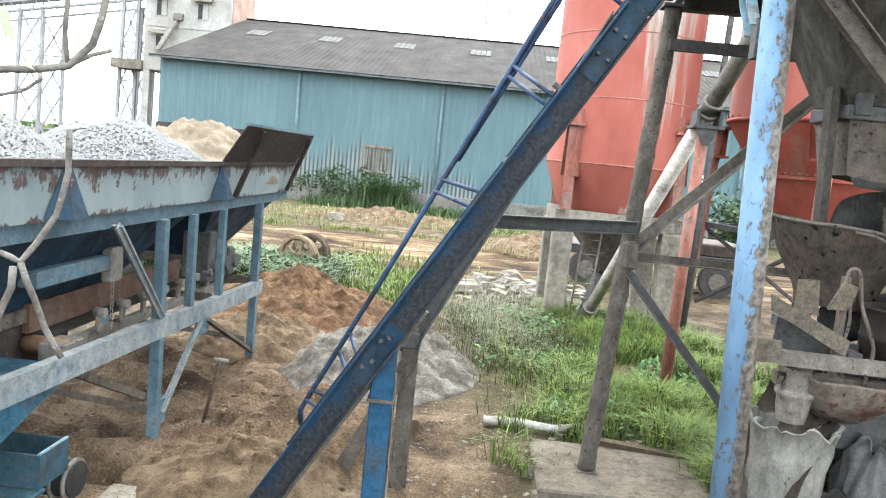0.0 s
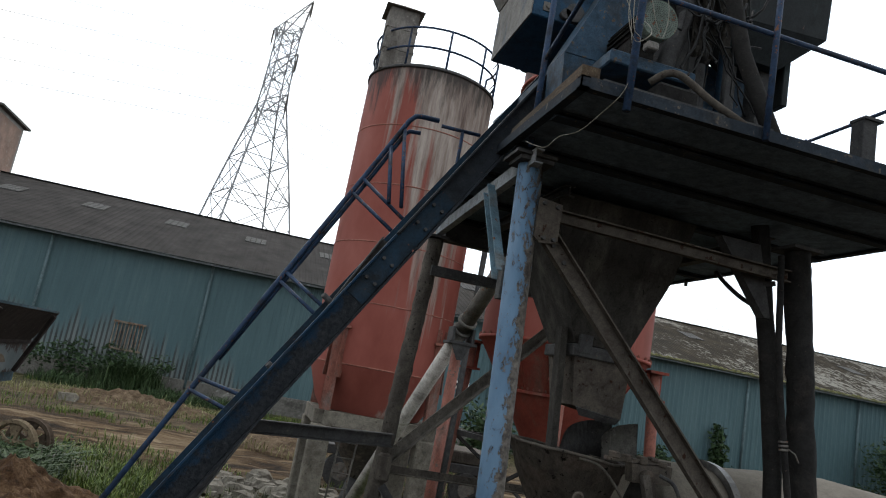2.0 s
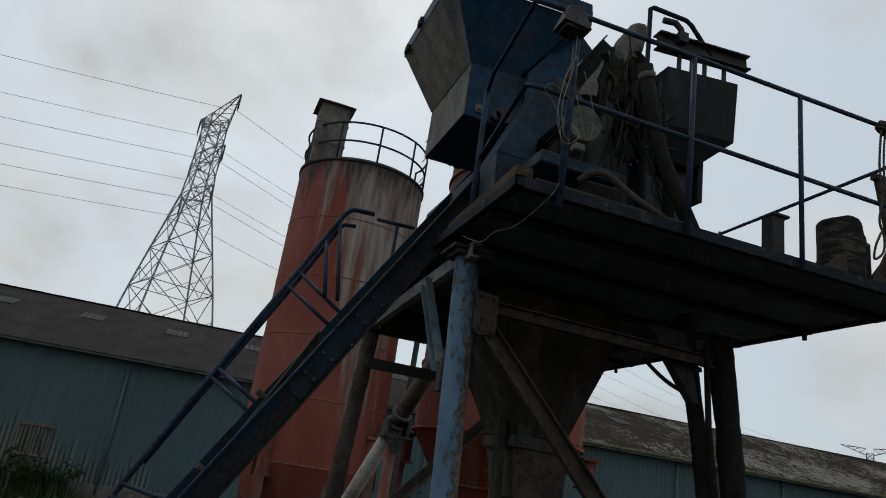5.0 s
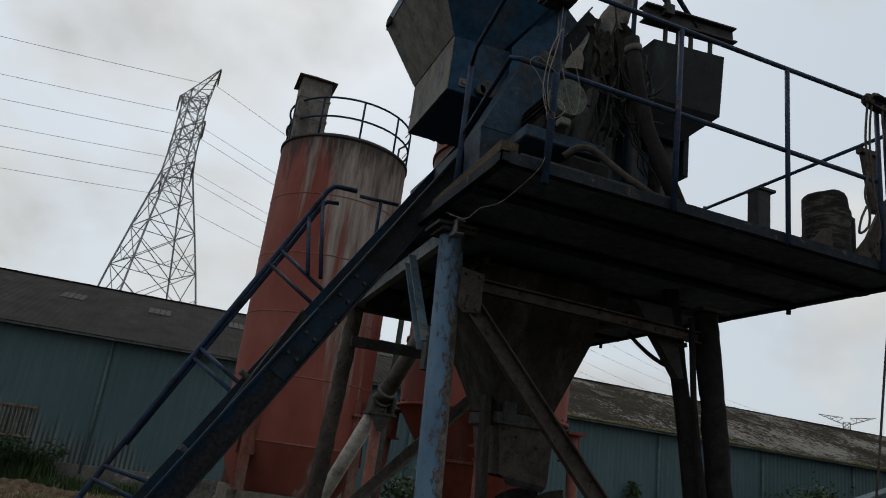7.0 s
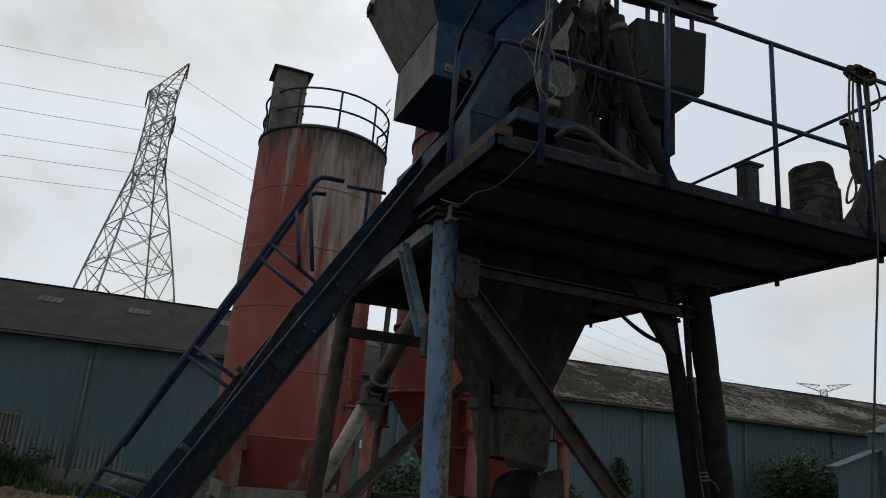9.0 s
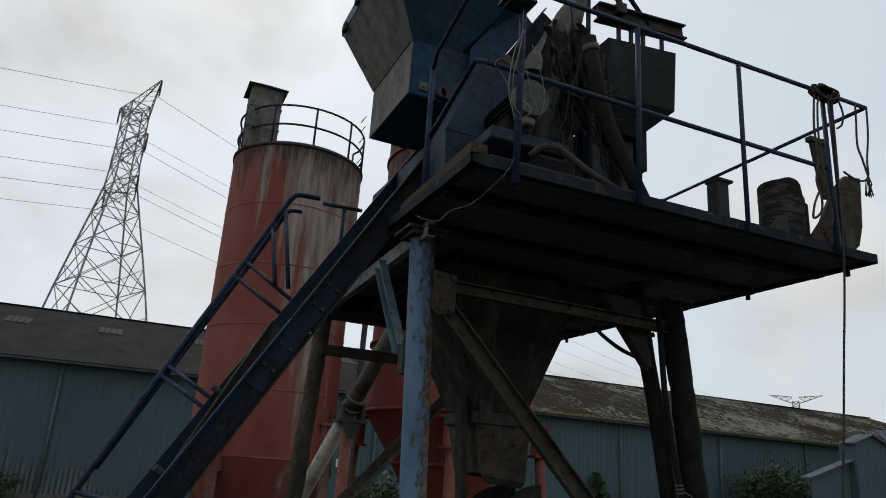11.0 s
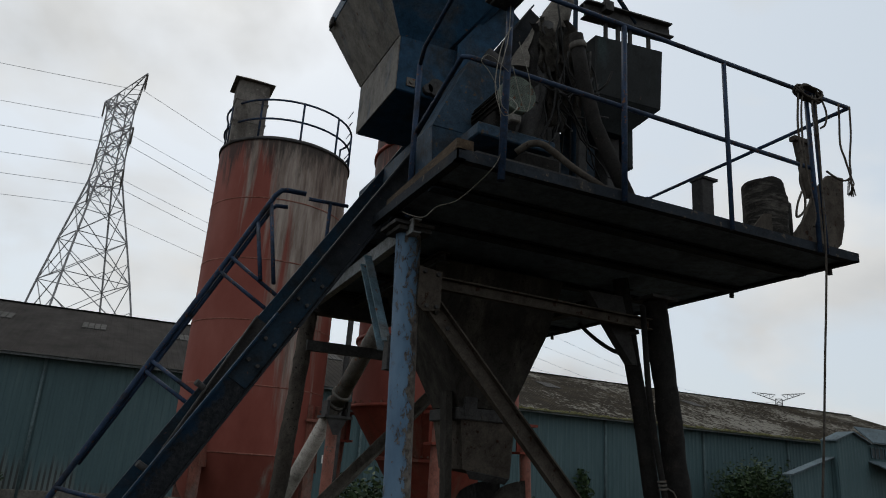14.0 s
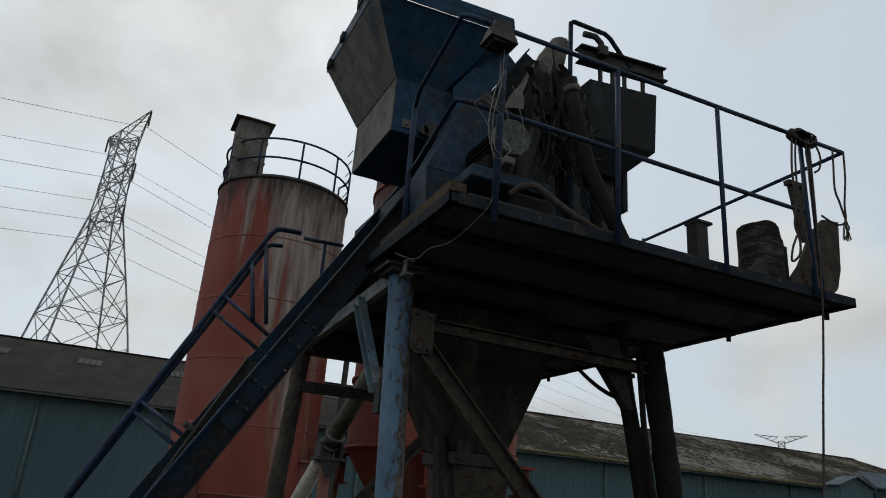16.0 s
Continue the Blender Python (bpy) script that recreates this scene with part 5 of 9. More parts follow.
bp = n.new("ShaderNodeBump")
bp.inputs["Strength"].default_value, bp.inputs["Distance"].default_value = 0.7, 0.01
l.new(fr.outputs[0], bp.inputs["Height"])
l.new(bp.outputs[0], b.inputs["Normal"])
COLUMN_BLUE = m
col_specs = [
    ((2.13, 4.96, -0.05), (1.935, 4.96, 4.93), 0.098, COLUMN_BLUE, "tall pale blue pipe column with flaking paint"),
    ((1.53, 7.15, 0.1), (1.93, 7.75, 4.78), 0.085, MUD_STEEL, "slim mud-splashed dark pipe column on a concrete pad"),
    ((5.02, 5.0, -0.05), (4.38, 5.0, 4.80), 0.104, TAR, "thick blackened pipe column crusted with cement"),
]
for p0, p1, r, mt, lab in col_specs:
    col = thing("column", (p0[0], p0[1], 0), lab, "column", "platform columns")
    bm = B()
    if mt == COLUMN_BLUE:
        tube(bm, p0, p1, r, 24)
    else:
        crusty_tube(bm, p0, p1, r)
    part("shaft", bm, mt, col)
    bm = B()
    box(bm, (p1[0] - r - 0.035, p1[1] - r - 0.035, p1[2]), (p1[0] + r + 0.035, p1[1] + r + 0.035, p1[2] + 0.03))
    part("cap_plate", bm, BLACK, col)
    bm = B()
    box(bm, (p0[0] - r - 0.015, p0[1] - r - 0.015, p0[2] - 0.1), (p0[0] + r + 0.015, p0[1] + r + 0.015, p0[2] + 0.04))
    part("base_plate", bm, MUD_STEEL, col)
bm = B()
channel(bm, (1.88, 4.75, 4.95), (1.93, 7.85, 4.90), 0.07, 0.115, 0.012)
solo("edge_beam", bm, paint("pale_grey_beam_paint", (0.25, 0.265, 0.275), (0.16, 0.16, 0.155), RUST, 0.45, 3.0, 0.7, spots=16, spot_at=0.66), (1.9, 6, 4.9), "grey steel beam along the column heads", "beam")
bm = B()
box(bm, (1.76, 4.80, 4.965), (2.08, 5.12, 4.99))
solo("head_plate", bm, BLACK, (1.9, 5, 4.96), "thick black steel plate on the column head", "plate")
brace = thing("knee_brace", (2, 5, 4.5), "grey steel knee brace under the beam", "brace")
bm = B()
channel(bm, (1.90, 5.74, 4.90), (1.90, 5.09, 4.08), 0.07, 0.11)
part("strut", bm, FADED_BLUE, brace)
bm = B()
box(bm, (1.87, 5.02, 3.9), (1.96, 5.12, 4.15))
part("foot", bm, BLACK, brace)
bm = B()
bar(bm, (1.9, 7.6, 4.40), (3.65, 7.6, 4.40), 0.07, 0.11)
solo("tie_bar", bm, BLACK, (2.7, 7.6, 4.4), "blackened horizontal tie under the platform", "brace")
bm = B()
angle_bar(bm, (1.82, 7.5, 2.35), (3.60, 7.62, 4.18), 0.11, 0.015)
solo("diagonal_brace", bm, CRUST, (2.7, 7.6, 3.2), "dusty angle-iron diagonal between the columns", "brace")
bm = B()
angle_bar(bm, (1.75, 7.4, 2.25), (3.6, 7.4, 2.25), 0.08, 0.012)
solo("tie_bar", bm, MUD_STEEL, (2.7, 7.4, 2.2), "dusty lower tie bar between the columns", "brace")
bm = B()
angle_bar(bm, (1.72, 7.35, 2.1), (3.05, 7.1, 0.55), 0.08, 0.012)
solo("diagonal_brace", bm, BLACK, (2.3, 7.2, 1.3), "dark angle-iron brace falling to the ground", "brace")
bm = B()
channel(bm, (0.30, 7.1, 2.52), (1.75, 7.3, 2.58), 0.09, 0.13)
solo("tie_beam", bm, BLACK, (1.0, 7.2, 2.5), "black channel tying the hoist to the column", "beam")
bm = B()
box(bm, (1.66, 7.27, 2.16), (1.80, 7.44, 2.44), 0.03)
solo("brace_node", bm, MUD_STEEL, (1.75, 7.4, 2.3), "cement-caked gusset where the braces meet", "gusset")
bm = B()
plate(bm, [(2.01, 4.86, 4.68), (2.20, 4.86, 4.66), (2.20, 4.86, 4.36), (2.06, 4.86, 4.34), (2.01, 4.86, 4.38)], 0.02)
gus = solo("gusset_plate", bm, BROWN_STEEL, (2.1, 4.86, 4.5), "rusty bolted gusset plate on the pipe column", "gusset")
for bx, bz in ((2.05, 4.64), (2.16, 4.63), (2.16, 4.38), (2.08, 4.38)):
    bm = B()
    tube(bm, (bx, 4.83, bz), (bx, 4.86, bz), 0.016, 6)
    part("bolt", bm, BLACK, gus)
bm = B()
channel(bm, (2.18, 5.0, 4.60), (4.30, 5.0, 4.57), 0.06, 0.10)
solo("cross_beam", bm, BROWN_STEEL, (3.2, 5.0, 4.6), "mud-splashed cross beam between the columns", "beam")
bm = B()
channel(bm, (2.12, 4.95, 4.44), (4.75, 4.95, 1.70), 0.07, 0.14)
lb = thing("long_brace", (3.4, 4.95, 3.0), "long rust-spotted channel brace across the bay", "brace")
part("strut", bm, BROWN_STEEL, lb)
for f in (0.03, 0.07, 0.90, 0.95):
    bm = B()
    q = Vector((2.12, 4.95, 4.44)).lerp(Vector((4.75, 4.95, 1.70)), f)
    tube(bm, q - Vector((0, 0.03, 0)), q + Vector((0, 0.01, 0)), 0.018, 6)
    part("bolt", bm, BLACK, lb)
bm = B()
plate(bm, [(4.50, 4.944, 2.06), (4.84, 4.944, 1.84), (4.84, 4.944, 1.58), (4.58, 4.944, 1.68)], 0.012)
part("foot_plate", bm, BROWN_STEEL, lb)
bm = B()
box(bm, (2.06, 7.9, 4.82), (3.5, 8.05, 5.08))
solo("rear_girder", bm, BLACK, (2.7, 8, 5), "deep black girder under the rear of the platform", "beam")
# pipes by the thick column
stand = thing("service_pipe", (4.4, 5.1, 0), "blackened service pipe with a bolted flange", "pipe")
bm = B()
pipe(bm, [(4.62, 5.2, -0.1), (4.56, 5.2, 2.3), (4.50, 5.2, 3.0), (4.42, 5.2, 3.5), (4.34, 5.19, 3.94), (4.26, 5.18, 4.28), (4.20, 5.17, 4.6), (4.12, 5.16, 5.0)], 0.072, 14)
part("pipe_run", bm, TAR, stand)
bm = B()
tube(bm, (4.225, 5.175, 4.49), (4.215, 5.175, 4.53), 0.096, 14)
part("flange", bm, BLACK, stand)
bm = B()
hexa(bm, [(3.72, 5.1, 4.82), (4.1, 5.1, 4.82), (4.1, 5.2, 4.82), (3.72, 5.2, 4.82)], [(4.2, 5.1, 4.22), (4.26, 5.1, 4.22), (4.26, 5.2, 4.22), (4.2, 5.2, 4.22)])
part("gusset", bm, BLACK, stand)
stand2 = thing("hose_pipe", (4.7, 4.8, 0), "thin blackened pipe strapped to the thick column", "pipe")
bm = B()
pipe(bm, [(4.86, 4.80, 0.0), (4.66, 4.82, 1.2), (4.44, 4.83, 2.4), (4.30, 4.84, 3.15), (4.22, 4.85, 3.6), (4.17, 4.86, 4.0), (4.13, 4.87, 4.7)], 0.026, 10)
part("pipe_run", bm, TAR, stand2)
bm = B()
for k in range(3):
    tube(bm, (4.29 - 0.006 * k, 4.84, 3.18 + 0.03 * k), (4.288 - 0.006 * k, 4.84, 3.195 + 0.03 * k), 0.036, 10)
pipe(bm, [(4.30, 4.81, 3.20), (4.36, 4.80, 3.17), (4.40, 4.80, 3.11)], 0.006, 5)
part("tie_wire", bm, GREY_STEEL, stand2)
bm = B()
pipe(bm, smooth([(5.30, 7.45, 5.10), (5.10, 7.0, 4.90), (4.90, 6.5, 4.69), (4.66, 5.95, 4.50), (4.42, 5.36, 4.33), (4.36, 5.22, 4.28)]), 0.024, 6)
solo("stay_rod", bm, BLACK, (5.3, 7.4, 4.9), "thin black stay rod under the platform", "brace")

# discharge funnel
FUNNEL = paint("black_cement_caked_funnel", (0.038, 0.035, 0.031), (0.078, 0.072, 0.062), (0.017, 0.016, 0.015), 0.5, 3.5, 0.9, streak=(1, 1, 0.4), spots=30, spot_at=0.64, bump=1.0)
funnel = thing("discharge_funnel", (3.4, 6.2, 4), "cement-caked steel discharge funnel under the mixer", "funnel")
bm = B()
hexa(bm, [(2.93, 5.92, 3.78), (3.46, 5.92, 3.78), (3.46, 6.5, 3.78), (2.93, 6.5, 3.78)], [(2.60, 5.7, 4.50), (3.70, 5.7, 4.50), (3.70, 6.7, 4.50), (2.60, 6.7, 4.50)])
hexa(bm, [(2.60, 5.7, 4.502), (3.70, 5.7, 4.502), (3.70, 6.7, 4.502), (2.60, 6.7, 4.502)], [(2.45, 5.6, 5.0), (3.80, 5.6, 5.0), (3.80, 6.9, 5.0), (2.45, 6.9, 5.0)])
part("hopper", bm, FUNNEL, funnel)
bm = B()
hexa(bm, [(3.01, 5.95, 3.24), (3.49, 5.95, 3.18), (3.49, 6.45, 3.18), (3.01, 6.45, 3.24)], [(2.95, 5.91, 3.66), (3.50, 5.91, 3.66), (3.50, 6.5, 3.66), (2.95, 6.5, 3.66)])
part("chute_box", bm, BROWN_STEEL, funnel, "grey chute box at the outlet")
bm = B()
box(bm, (2.91, 5.88, 3.66), (3.53, 6.53, 3.77), 0.01)
box(bm, (2.96, 5.86, 3.70), (3.08, 5.90, 3.86))
part("collar", bm, BLACK, funnel)
bm = B()
bar(bm, (2.90, 6.0, 2.72), (2.83, 6.0, 3.9), 0.06, 0.12, (0, 1, 0))
part("stiffener", bm, FUNNEL, funnel)
bm = B()
plate(bm, [(3.04, 5.94, 3.23), (3.48, 5.94, 3.18), (3.46, 5.98, 3.13), (3.10, 5.98, 3.16)], 0.03)
part("rubber_lip", bm, BLACK, funnel)

# ---- skip hoist track ----
TY_NEAR, TY_FAR = 5.3, 6.78
SLOPE = 1.635
tz = lambda x: 2.50 + (x - 0.12) * SLOPE
m, n, l, b = nodes_of("greased_blue_rail_paint")
tc = n.new("ShaderNodeTexCoord")
dt = n.new("ShaderNodeVectorMath")
dt.operation = "DOT_PRODUCT"
dt.inputs[1].default_value = (-SLOPE / math.hypot(SLOPE, 1), 0, 1 / math.hypot(SLOPE, 1))
l.new(tc.outputs["Object"], dt.inputs[0])
wv = noise_node(n, l, 6, 8, 0.72)
wide = noise_node(n, l, 1.1, 3, 0.5)
mr = n.new("ShaderNodeMapRange")          # grease and dirt gathered along the lower half of the web
ctr = (2.50 + 0.38 * SLOPE) / math.hypot(SLOPE, 1)
mr.inputs["From Min"].default_value, mr.inputs["From Max"].default_value = ctr - 0.10, ctr + 0.10
mr.inputs["To Min"].default_value, mr.inputs["To Max"].default_value = 0.12, -0.22
l.new(dt.outputs["Value"], mr.inputs["Value"])
ad = n.new("ShaderNodeMath")
ad.operation = "ADD"
l.new(mr.outputs[0], ad.inputs[0])
l.new(wv.outputs["Fac"], ad.inputs[1])
ad2 = n.new("ShaderNodeMath")
ad2.operation = "MULTIPLY_ADD"
ad2.inputs[1].default_value = 0.5
l.new(wide.outputs["Fac"], ad2.inputs[0])
l.new(ad.outputs[0], ad2.inputs[2])
gr = ramp(n, [(0.51, (0, 0, 0)), (0.66, (1, 1, 1))])
l.new(ad2.outputs[0], gr.inputs[0])
bn = noise_node(n, l, 3, 8, 0.7)
bc = ramp(n, [(0.32, (0.006, 0.018, 0.036)), (0.5, (0.009, 0.030, 0.060)), (0.66, (0.020, 0.046, 0.080))])
l.new(bn.outputs["Fac"], bc.inputs[0])
sc_ = noise_node(n, l, 28, 6, 0.7)
sr = ramp(n, [(0.60, (0, 0, 0)), (0.65, (1, 1, 1))])
l.new(sc_.outputs["Fac"], sr.inputs[0])
c = mix_color(n, l, sr.outputs[0], bc.outputs[0], (0.035, 0.031, 0.03))
blk = ramp(n, [(0.4, (0.010, 0.012, 0.015)), (0.6, (0.026, 0.028, 0.031)), (0.74, (0.06, 0.055, 0.05))])
l.new(sc_.outputs["Fac"], blk.inputs[0])
c = mix_color(n, l, gr.outputs[0], c, blk.outputs[0])
l.new(c, b.inputs["Base Color"])
b.inputs["Roughness"].default_value = 0.6
b.inputs["Specular IOR Level"].default_value = 0.1
bp = n.new("ShaderNodeBump")
bp.inputs["Strength"].default_value, bp.inputs["Distance"].default_value = 0.8, 0.01
l.new(sc_.outputs["Fac"], bp.inputs["Height"])
l.new(bp.outputs[0], b.inputs["Normal"])
RAIL_GREASED = m
track = thing("hoist_track", (0.5, 6, 0), "inclined blue and black channel track of the skip hoist", "hoist")
bm = B()
channel(bm, (-1.95, TY_NEAR, tz(-1.95)), (1.15, TY_NEAR, tz(1.15)), 0.085, 0.20, 0.014, (0, 0, 1))
part("lower_rail", bm, RAIL_GREASED, track, "worn blue channel rail")
bm = B()
channel(bm, (1.16, TY_NEAR, tz(1.16)), (3.22, TY_NEAR, tz(3.22)), 0.085, 0.20, 0.014)
part("upper_rail", bm, paint("sooty_grey_blue_rail", (0.022, 0.026, 0.032), (0.04, 0.04, 0.041), (0.07, 0.055, 0.045), 0.5, 3, 0.7, spots=18, spot_at=0.66), track)
bm = B()
channel(bm, (3.22, TY_FAR, tz(3.22)), (-1.95, TY_FAR, tz(-1.95)), 0.085, 0.20, 0.014)
part("far_rail", bm, DARK_BLUE, track)
bm = B()
bar(bm, (0.86, TY_NEAR - 0.016, tz(0.86)), (1.42, TY_NEAR - 0.016, tz(1.42)), 0.014, 0.15)
part("splice_plate", bm, DARK_BLUE, track)
for x in (0.95, 1.05, 1.25, 1.35):
    for o in (-0.035, 0.035):
        bm = B()
        tube(bm, (x + o, TY_NEAR - 0.055, tz(x) - o * 0.6), (x + o, TY_NEAR - 0.02, tz(x) - o * 0.6), 0.014, 6)
        part("bolt", bm, BLACK, track)
bm = B()
bar(bm, (-0.56, TY_NEAR - 0.014, tz(-0.56)), (-0.30, TY_NEAR - 0.014, tz(-0.30)), 0.012, 0.17)
part("joint_plate", bm, DARK_BLUE, track)
for x, o in ((-0.52, 0.04), (-0.45, -0.03), (-0.40, 0.05), (-0.34, -0.02)):
    bm = B()
    tube(bm, (x, TY_NEAR - 0.045, tz(x) + o), (x, TY_NEAR - 0.018, tz(x) + o), 0.017, 6)
    part("bolt", bm, BLACK, track)
# lower black chord and its ties
ch0, ch1 = Vector((-0.36, 6.7, 1.24)), Vector((1.24, 6.7, 4.42))
bm = B()
channel(bm, ch0, ch1, 0.10, 0.16, 0.014)
part("lower_chord", bm, BLACK, track, "greasy black lower chord")
for f in (0.12, 0.34, 0.56, 0.78):
    p = ch0.lerp(ch1, f)
    bm = B()
    tube(bm, p, p + Vector((-0.15, -0.05, 0.09)), 0.03, 8)
    part("tie", bm, BLACK, track)
bm = B()
bar(bm, (-1.9, TY_NEAR + 0.06, tz(-1.9) - 0.2), (-0.1, TY_NEAR + 0.06, tz(-0.1) - 0.2), 0.06, 0.05)
part("cable_strip", bm, CRUST, track)
for x in np.arange(-1.7, 1.2, 0.62):
    bm = B()
    tube(bm, (x, TY_NEAR + 0.08, tz(x) - 0.07), (x, TY_FAR - 0.08, tz(x) - 0.07), 0.028, 8)
    part("spreader", bm, BLACK, track)
for x in np.arange(0.35, 2.1, 0.35):
    bm = B()
    box(bm, (x - 0.02, TY_NEAR + 0.03, tz(x) + 0.10), (x + 0.03, TY_NEAR + 0.05, tz(x) + 0.17))
    part("lug", bm, BLACK, track)
bm = B()
box(bm, (-0.45, TY_NEAR - 0.02, -0.1), (-0.28, TY_NEAR + 0.10, 1.74), 0.012)
part("near_leg", bm, BLUE, track, "blue box-section leg")
bm = B()
box(bm, (-0.47, TY_NEAR - 0.035, 1.228), (-0.26, TY_NEAR + 0.115, 1.25))
part("leg_collar", bm, BROWN_STEEL, track)
bm = B()
box(bm, (-0.37, 6.62, -0.1), (-0.22, 6.76, 1.50), 0.012)
part("far_leg", bm, MUD_STEEL, track)
bm = B()
box(bm, (-0.385, 6.60, 1.30), (-0.205, 6.78, 1.46), 0.015)
part("leg_head", bm, BLACK, track)
bm = B()
bar(bm, (-0.30, 6.60, 1.18), (-1.06, 6.60, -0.36), 0.135, 0.016, (0, 1, 0))
bar(bm, (-0.235, 6.63, 1.15), (-0.995, 6.63, -0.39), 0.014, 0.06, (0, 1, 0))
part("brace", bm, BROWN_STEEL, track, "rust-brown angle brace")
bm = B()
bar(bm, (-0.42, 6.42, 0.25), (-0.25, 6.42, 0.03), 0.055, 0.014, (0, 1, 0))
part("brace", bm, MUD_STEEL, track)
bm = B()
pipe(bm, smooth([(-0.27, 5.33, 1.45), (-0.262, 5.31, 1.2), (-0.268, 5.32, 0.8), (-0.262, 5.31, 0.4), (-0.27, 5.32, -0.05)], 4), 0.007, 6)
part("cable", bm, CRUST, track, "dusty pale cable")

# hand rail of the ladder beside the track
hr = thing("ladder_rail", (0.5, 7.3, 0), "bent blue pipe hand rail climbing beside the hoist", "rail")
HY = 7.3
hz = lambda x: 4.02 + (x - 0.38) * 2.0
bm = B()
pipe(bm, [(-1.40, HY, 0.10), (-1.43, HY, 0.34), (-1.34, HY, 0.53), (-0.80, HY, 1.60), (0.38, HY, 4.02), (0.94, HY, 5.14), (1.30, HY, 5.88), (1.36, HY, 5.95), (1.42, HY, 5.965), (1.62, HY, 5.97)], 0.028, 9)
part("upper_bar", bm, RAIL_BLUE, hr)
bm = B()
pipe(bm, [(-0.06, HY + 0.03, 3.06), (0.41, HY + 0.03, 3.98), (0.97, HY + 0.03, 5.08), (1.29, HY + 0.03, 5.74), (1.33, HY + 0.03, 5.78), (1.45, HY + 0.03, 5.79)], 0.024, 8)
part("lower_bar", bm, RAIL_BLUE, hr)
for a, c in (((1.16, 5.56), (1.20, 4.85)), ((1.27, 5.78), (1.33, 4.84))):
    bm = B()
    tube(bm, (a[0], HY, a[1]), (c[0], 6.9, c[1]), 0.022, 8)
    part("upright", bm, RAIL_BLUE, hr)
for a, c in (((0.94, 5.14), (1.36, 4.72)), ((0.86, 4.97), (1.27, 4.58)), ((0.38, 4.02), (0.77, 3.72)), ((0.34, 3.92), (0.74, 3.62)), ((-0.20, 2.86), (0.26, 2.78)), ((-0.26, 2.74), (0.2, 2.62)),
             ((-0.98, 1.22), (-0.75, 0.93)), ((-1.08, 1.02), (-0.83, 0.78)), ((-1.32, 0.56), (-1.0, 0.66)), ((-1.38, 0.46), (-1.08, 0.50))):
    bm = B()
    tube(bm, (a[0], HY, a[1]), (c[0], 6.86, c[1]), 0.02, 8)
    part("strut", bm, RAIL_BLUE, hr)
hr2 = thing("short_rail", (1.9, 7.3, 5.2), "short blue pipe guard rail at the head of the ladder", "rail")
bm = B()
pipe(bm, [(1.66, HY, 5.92), (2.10, HY, 5.93)], 0.022, 8)
part("top_bar", bm, RAIL_BLUE, hr2)
bm = B()
tube(bm, (1.90, HY, 5.92), (1.90, HY, 5.08), 0.02, 8)
part("upright", bm, RAIL_BLUE, hr2)

# ---- skip at the head of the track ----
SKIP = paint("dusty_skip_blue", (0.016, 0.052, 0.098), (0.042, 0.05, 0.058), (0.10, 0.06, 0.04), 0.5, 2.0, 0.5, spots=14, spot_at=0.68)
# cement dust on the left faces, with the light they catch painted in
SKIP_DUST_LIT = paint("lit_cement_splashed_skip_blue", (0.19, 0.18, 0.165), (0.10, 0.12, 0.145), (0.12, 0.07, 0.045), 0.45, 2.6, 0.75, streak=(1, 1, 0.5), spots=16, spot_at=0.66)
skip = thing("skip_bucket", (2.1, 6, 6.4), "raised dark blue hoist skip with rusty dusty outlet box", "skip bucket")
YN, YF = 5.40, 6.48
bm = B()
lo = [(1.86, YN, 6.94), (2.42, YN, 6.96), (2.42, YF, 6.96), (1.86, YF, 6.94)]
hi = [(1.49, 5.08, 7.53), (2.86, 5.08, 7.57), (2.86, 6.54, 7.57), (1.49, 6.54, 7.53)]
a = [bm.verts.new(p) for p in lo]
c = [bm.verts.new(p) for p in hi]
for i in (0, 1, 2):
    bm.faces.new((a[i], a[(i + 1) % 4], c[(i + 1) % 4], c[i]))
es = [e for e in bm.edges if len(e.link_faces) == 2]
bmesh.ops.bevel(bm, geom=es, offset=0.06, segments=3, affect="EDGES")
bmesh.ops.solidify(bm, geom=bm.faces[:], thickness=0.012)
part("hopper", bm, SKIP, skip)
bm = B()
plate(bm, [(1.86, YF, 6.94), (1.86, YN, 6.94), (1.49, 5.08, 7.53), (1.49, 6.54, 7.53)], 0.012)
part("dusty_lit_side", bm, SKIP_DUST_LIT, skip, "side panel grey with cement dust, painted paler for its lit side")
bm = B()
for p, q in (((1.48, 5.06), (2.87, 5.06)), ((2.87, 5.06), (2.87, 6.56)), ((2.87, 6.56), (1.48, 6.56)), ((1.48, 6.56), (1.48, 5.06))):
    bar(bm, (*p, 7.60), (*q, 7.60 + (0.04 if q[0] > 2 else 0.0)), 0.014, 0.15)
plate(bm, [(2.10, 5.05, 7.66), (2.20, 5.05, 7.73), (2.86, 5.05, 7.75), (2.87, 5.05, 7.66)], 0.012)
part("rim", bm, SKIP, skip)
bm = B()
box(bm, (1.87, YN, 6.40), (2.43, YF, 6.97), 0.01)
part("outlet_box", bm, SKIP, skip)
bm = B()
box(bm, (1.858, YN + 0.004, 6.404), (1.869, YF - 0.004, 6.966))
part("box_side", bm, SKIP_DUST_LIT, skip, "cement-splashed side of the outlet box, painted paler as if lit")
for x, z, r in ((2.24, 6.50, 0.085), (2.16, 6.47, 0.045)):
    for y in (YN - 0.05, YF + 0.01):
        bm = B()
        tube(bm, (x, y, z), (x, y + 0.05, z), r, 16)
        part("roller", bm, BLACK, skip)
bm = B()
box(bm, (1.96, YN - 0.014, 6.46), (2.04, YN - 0.001, 6.54))
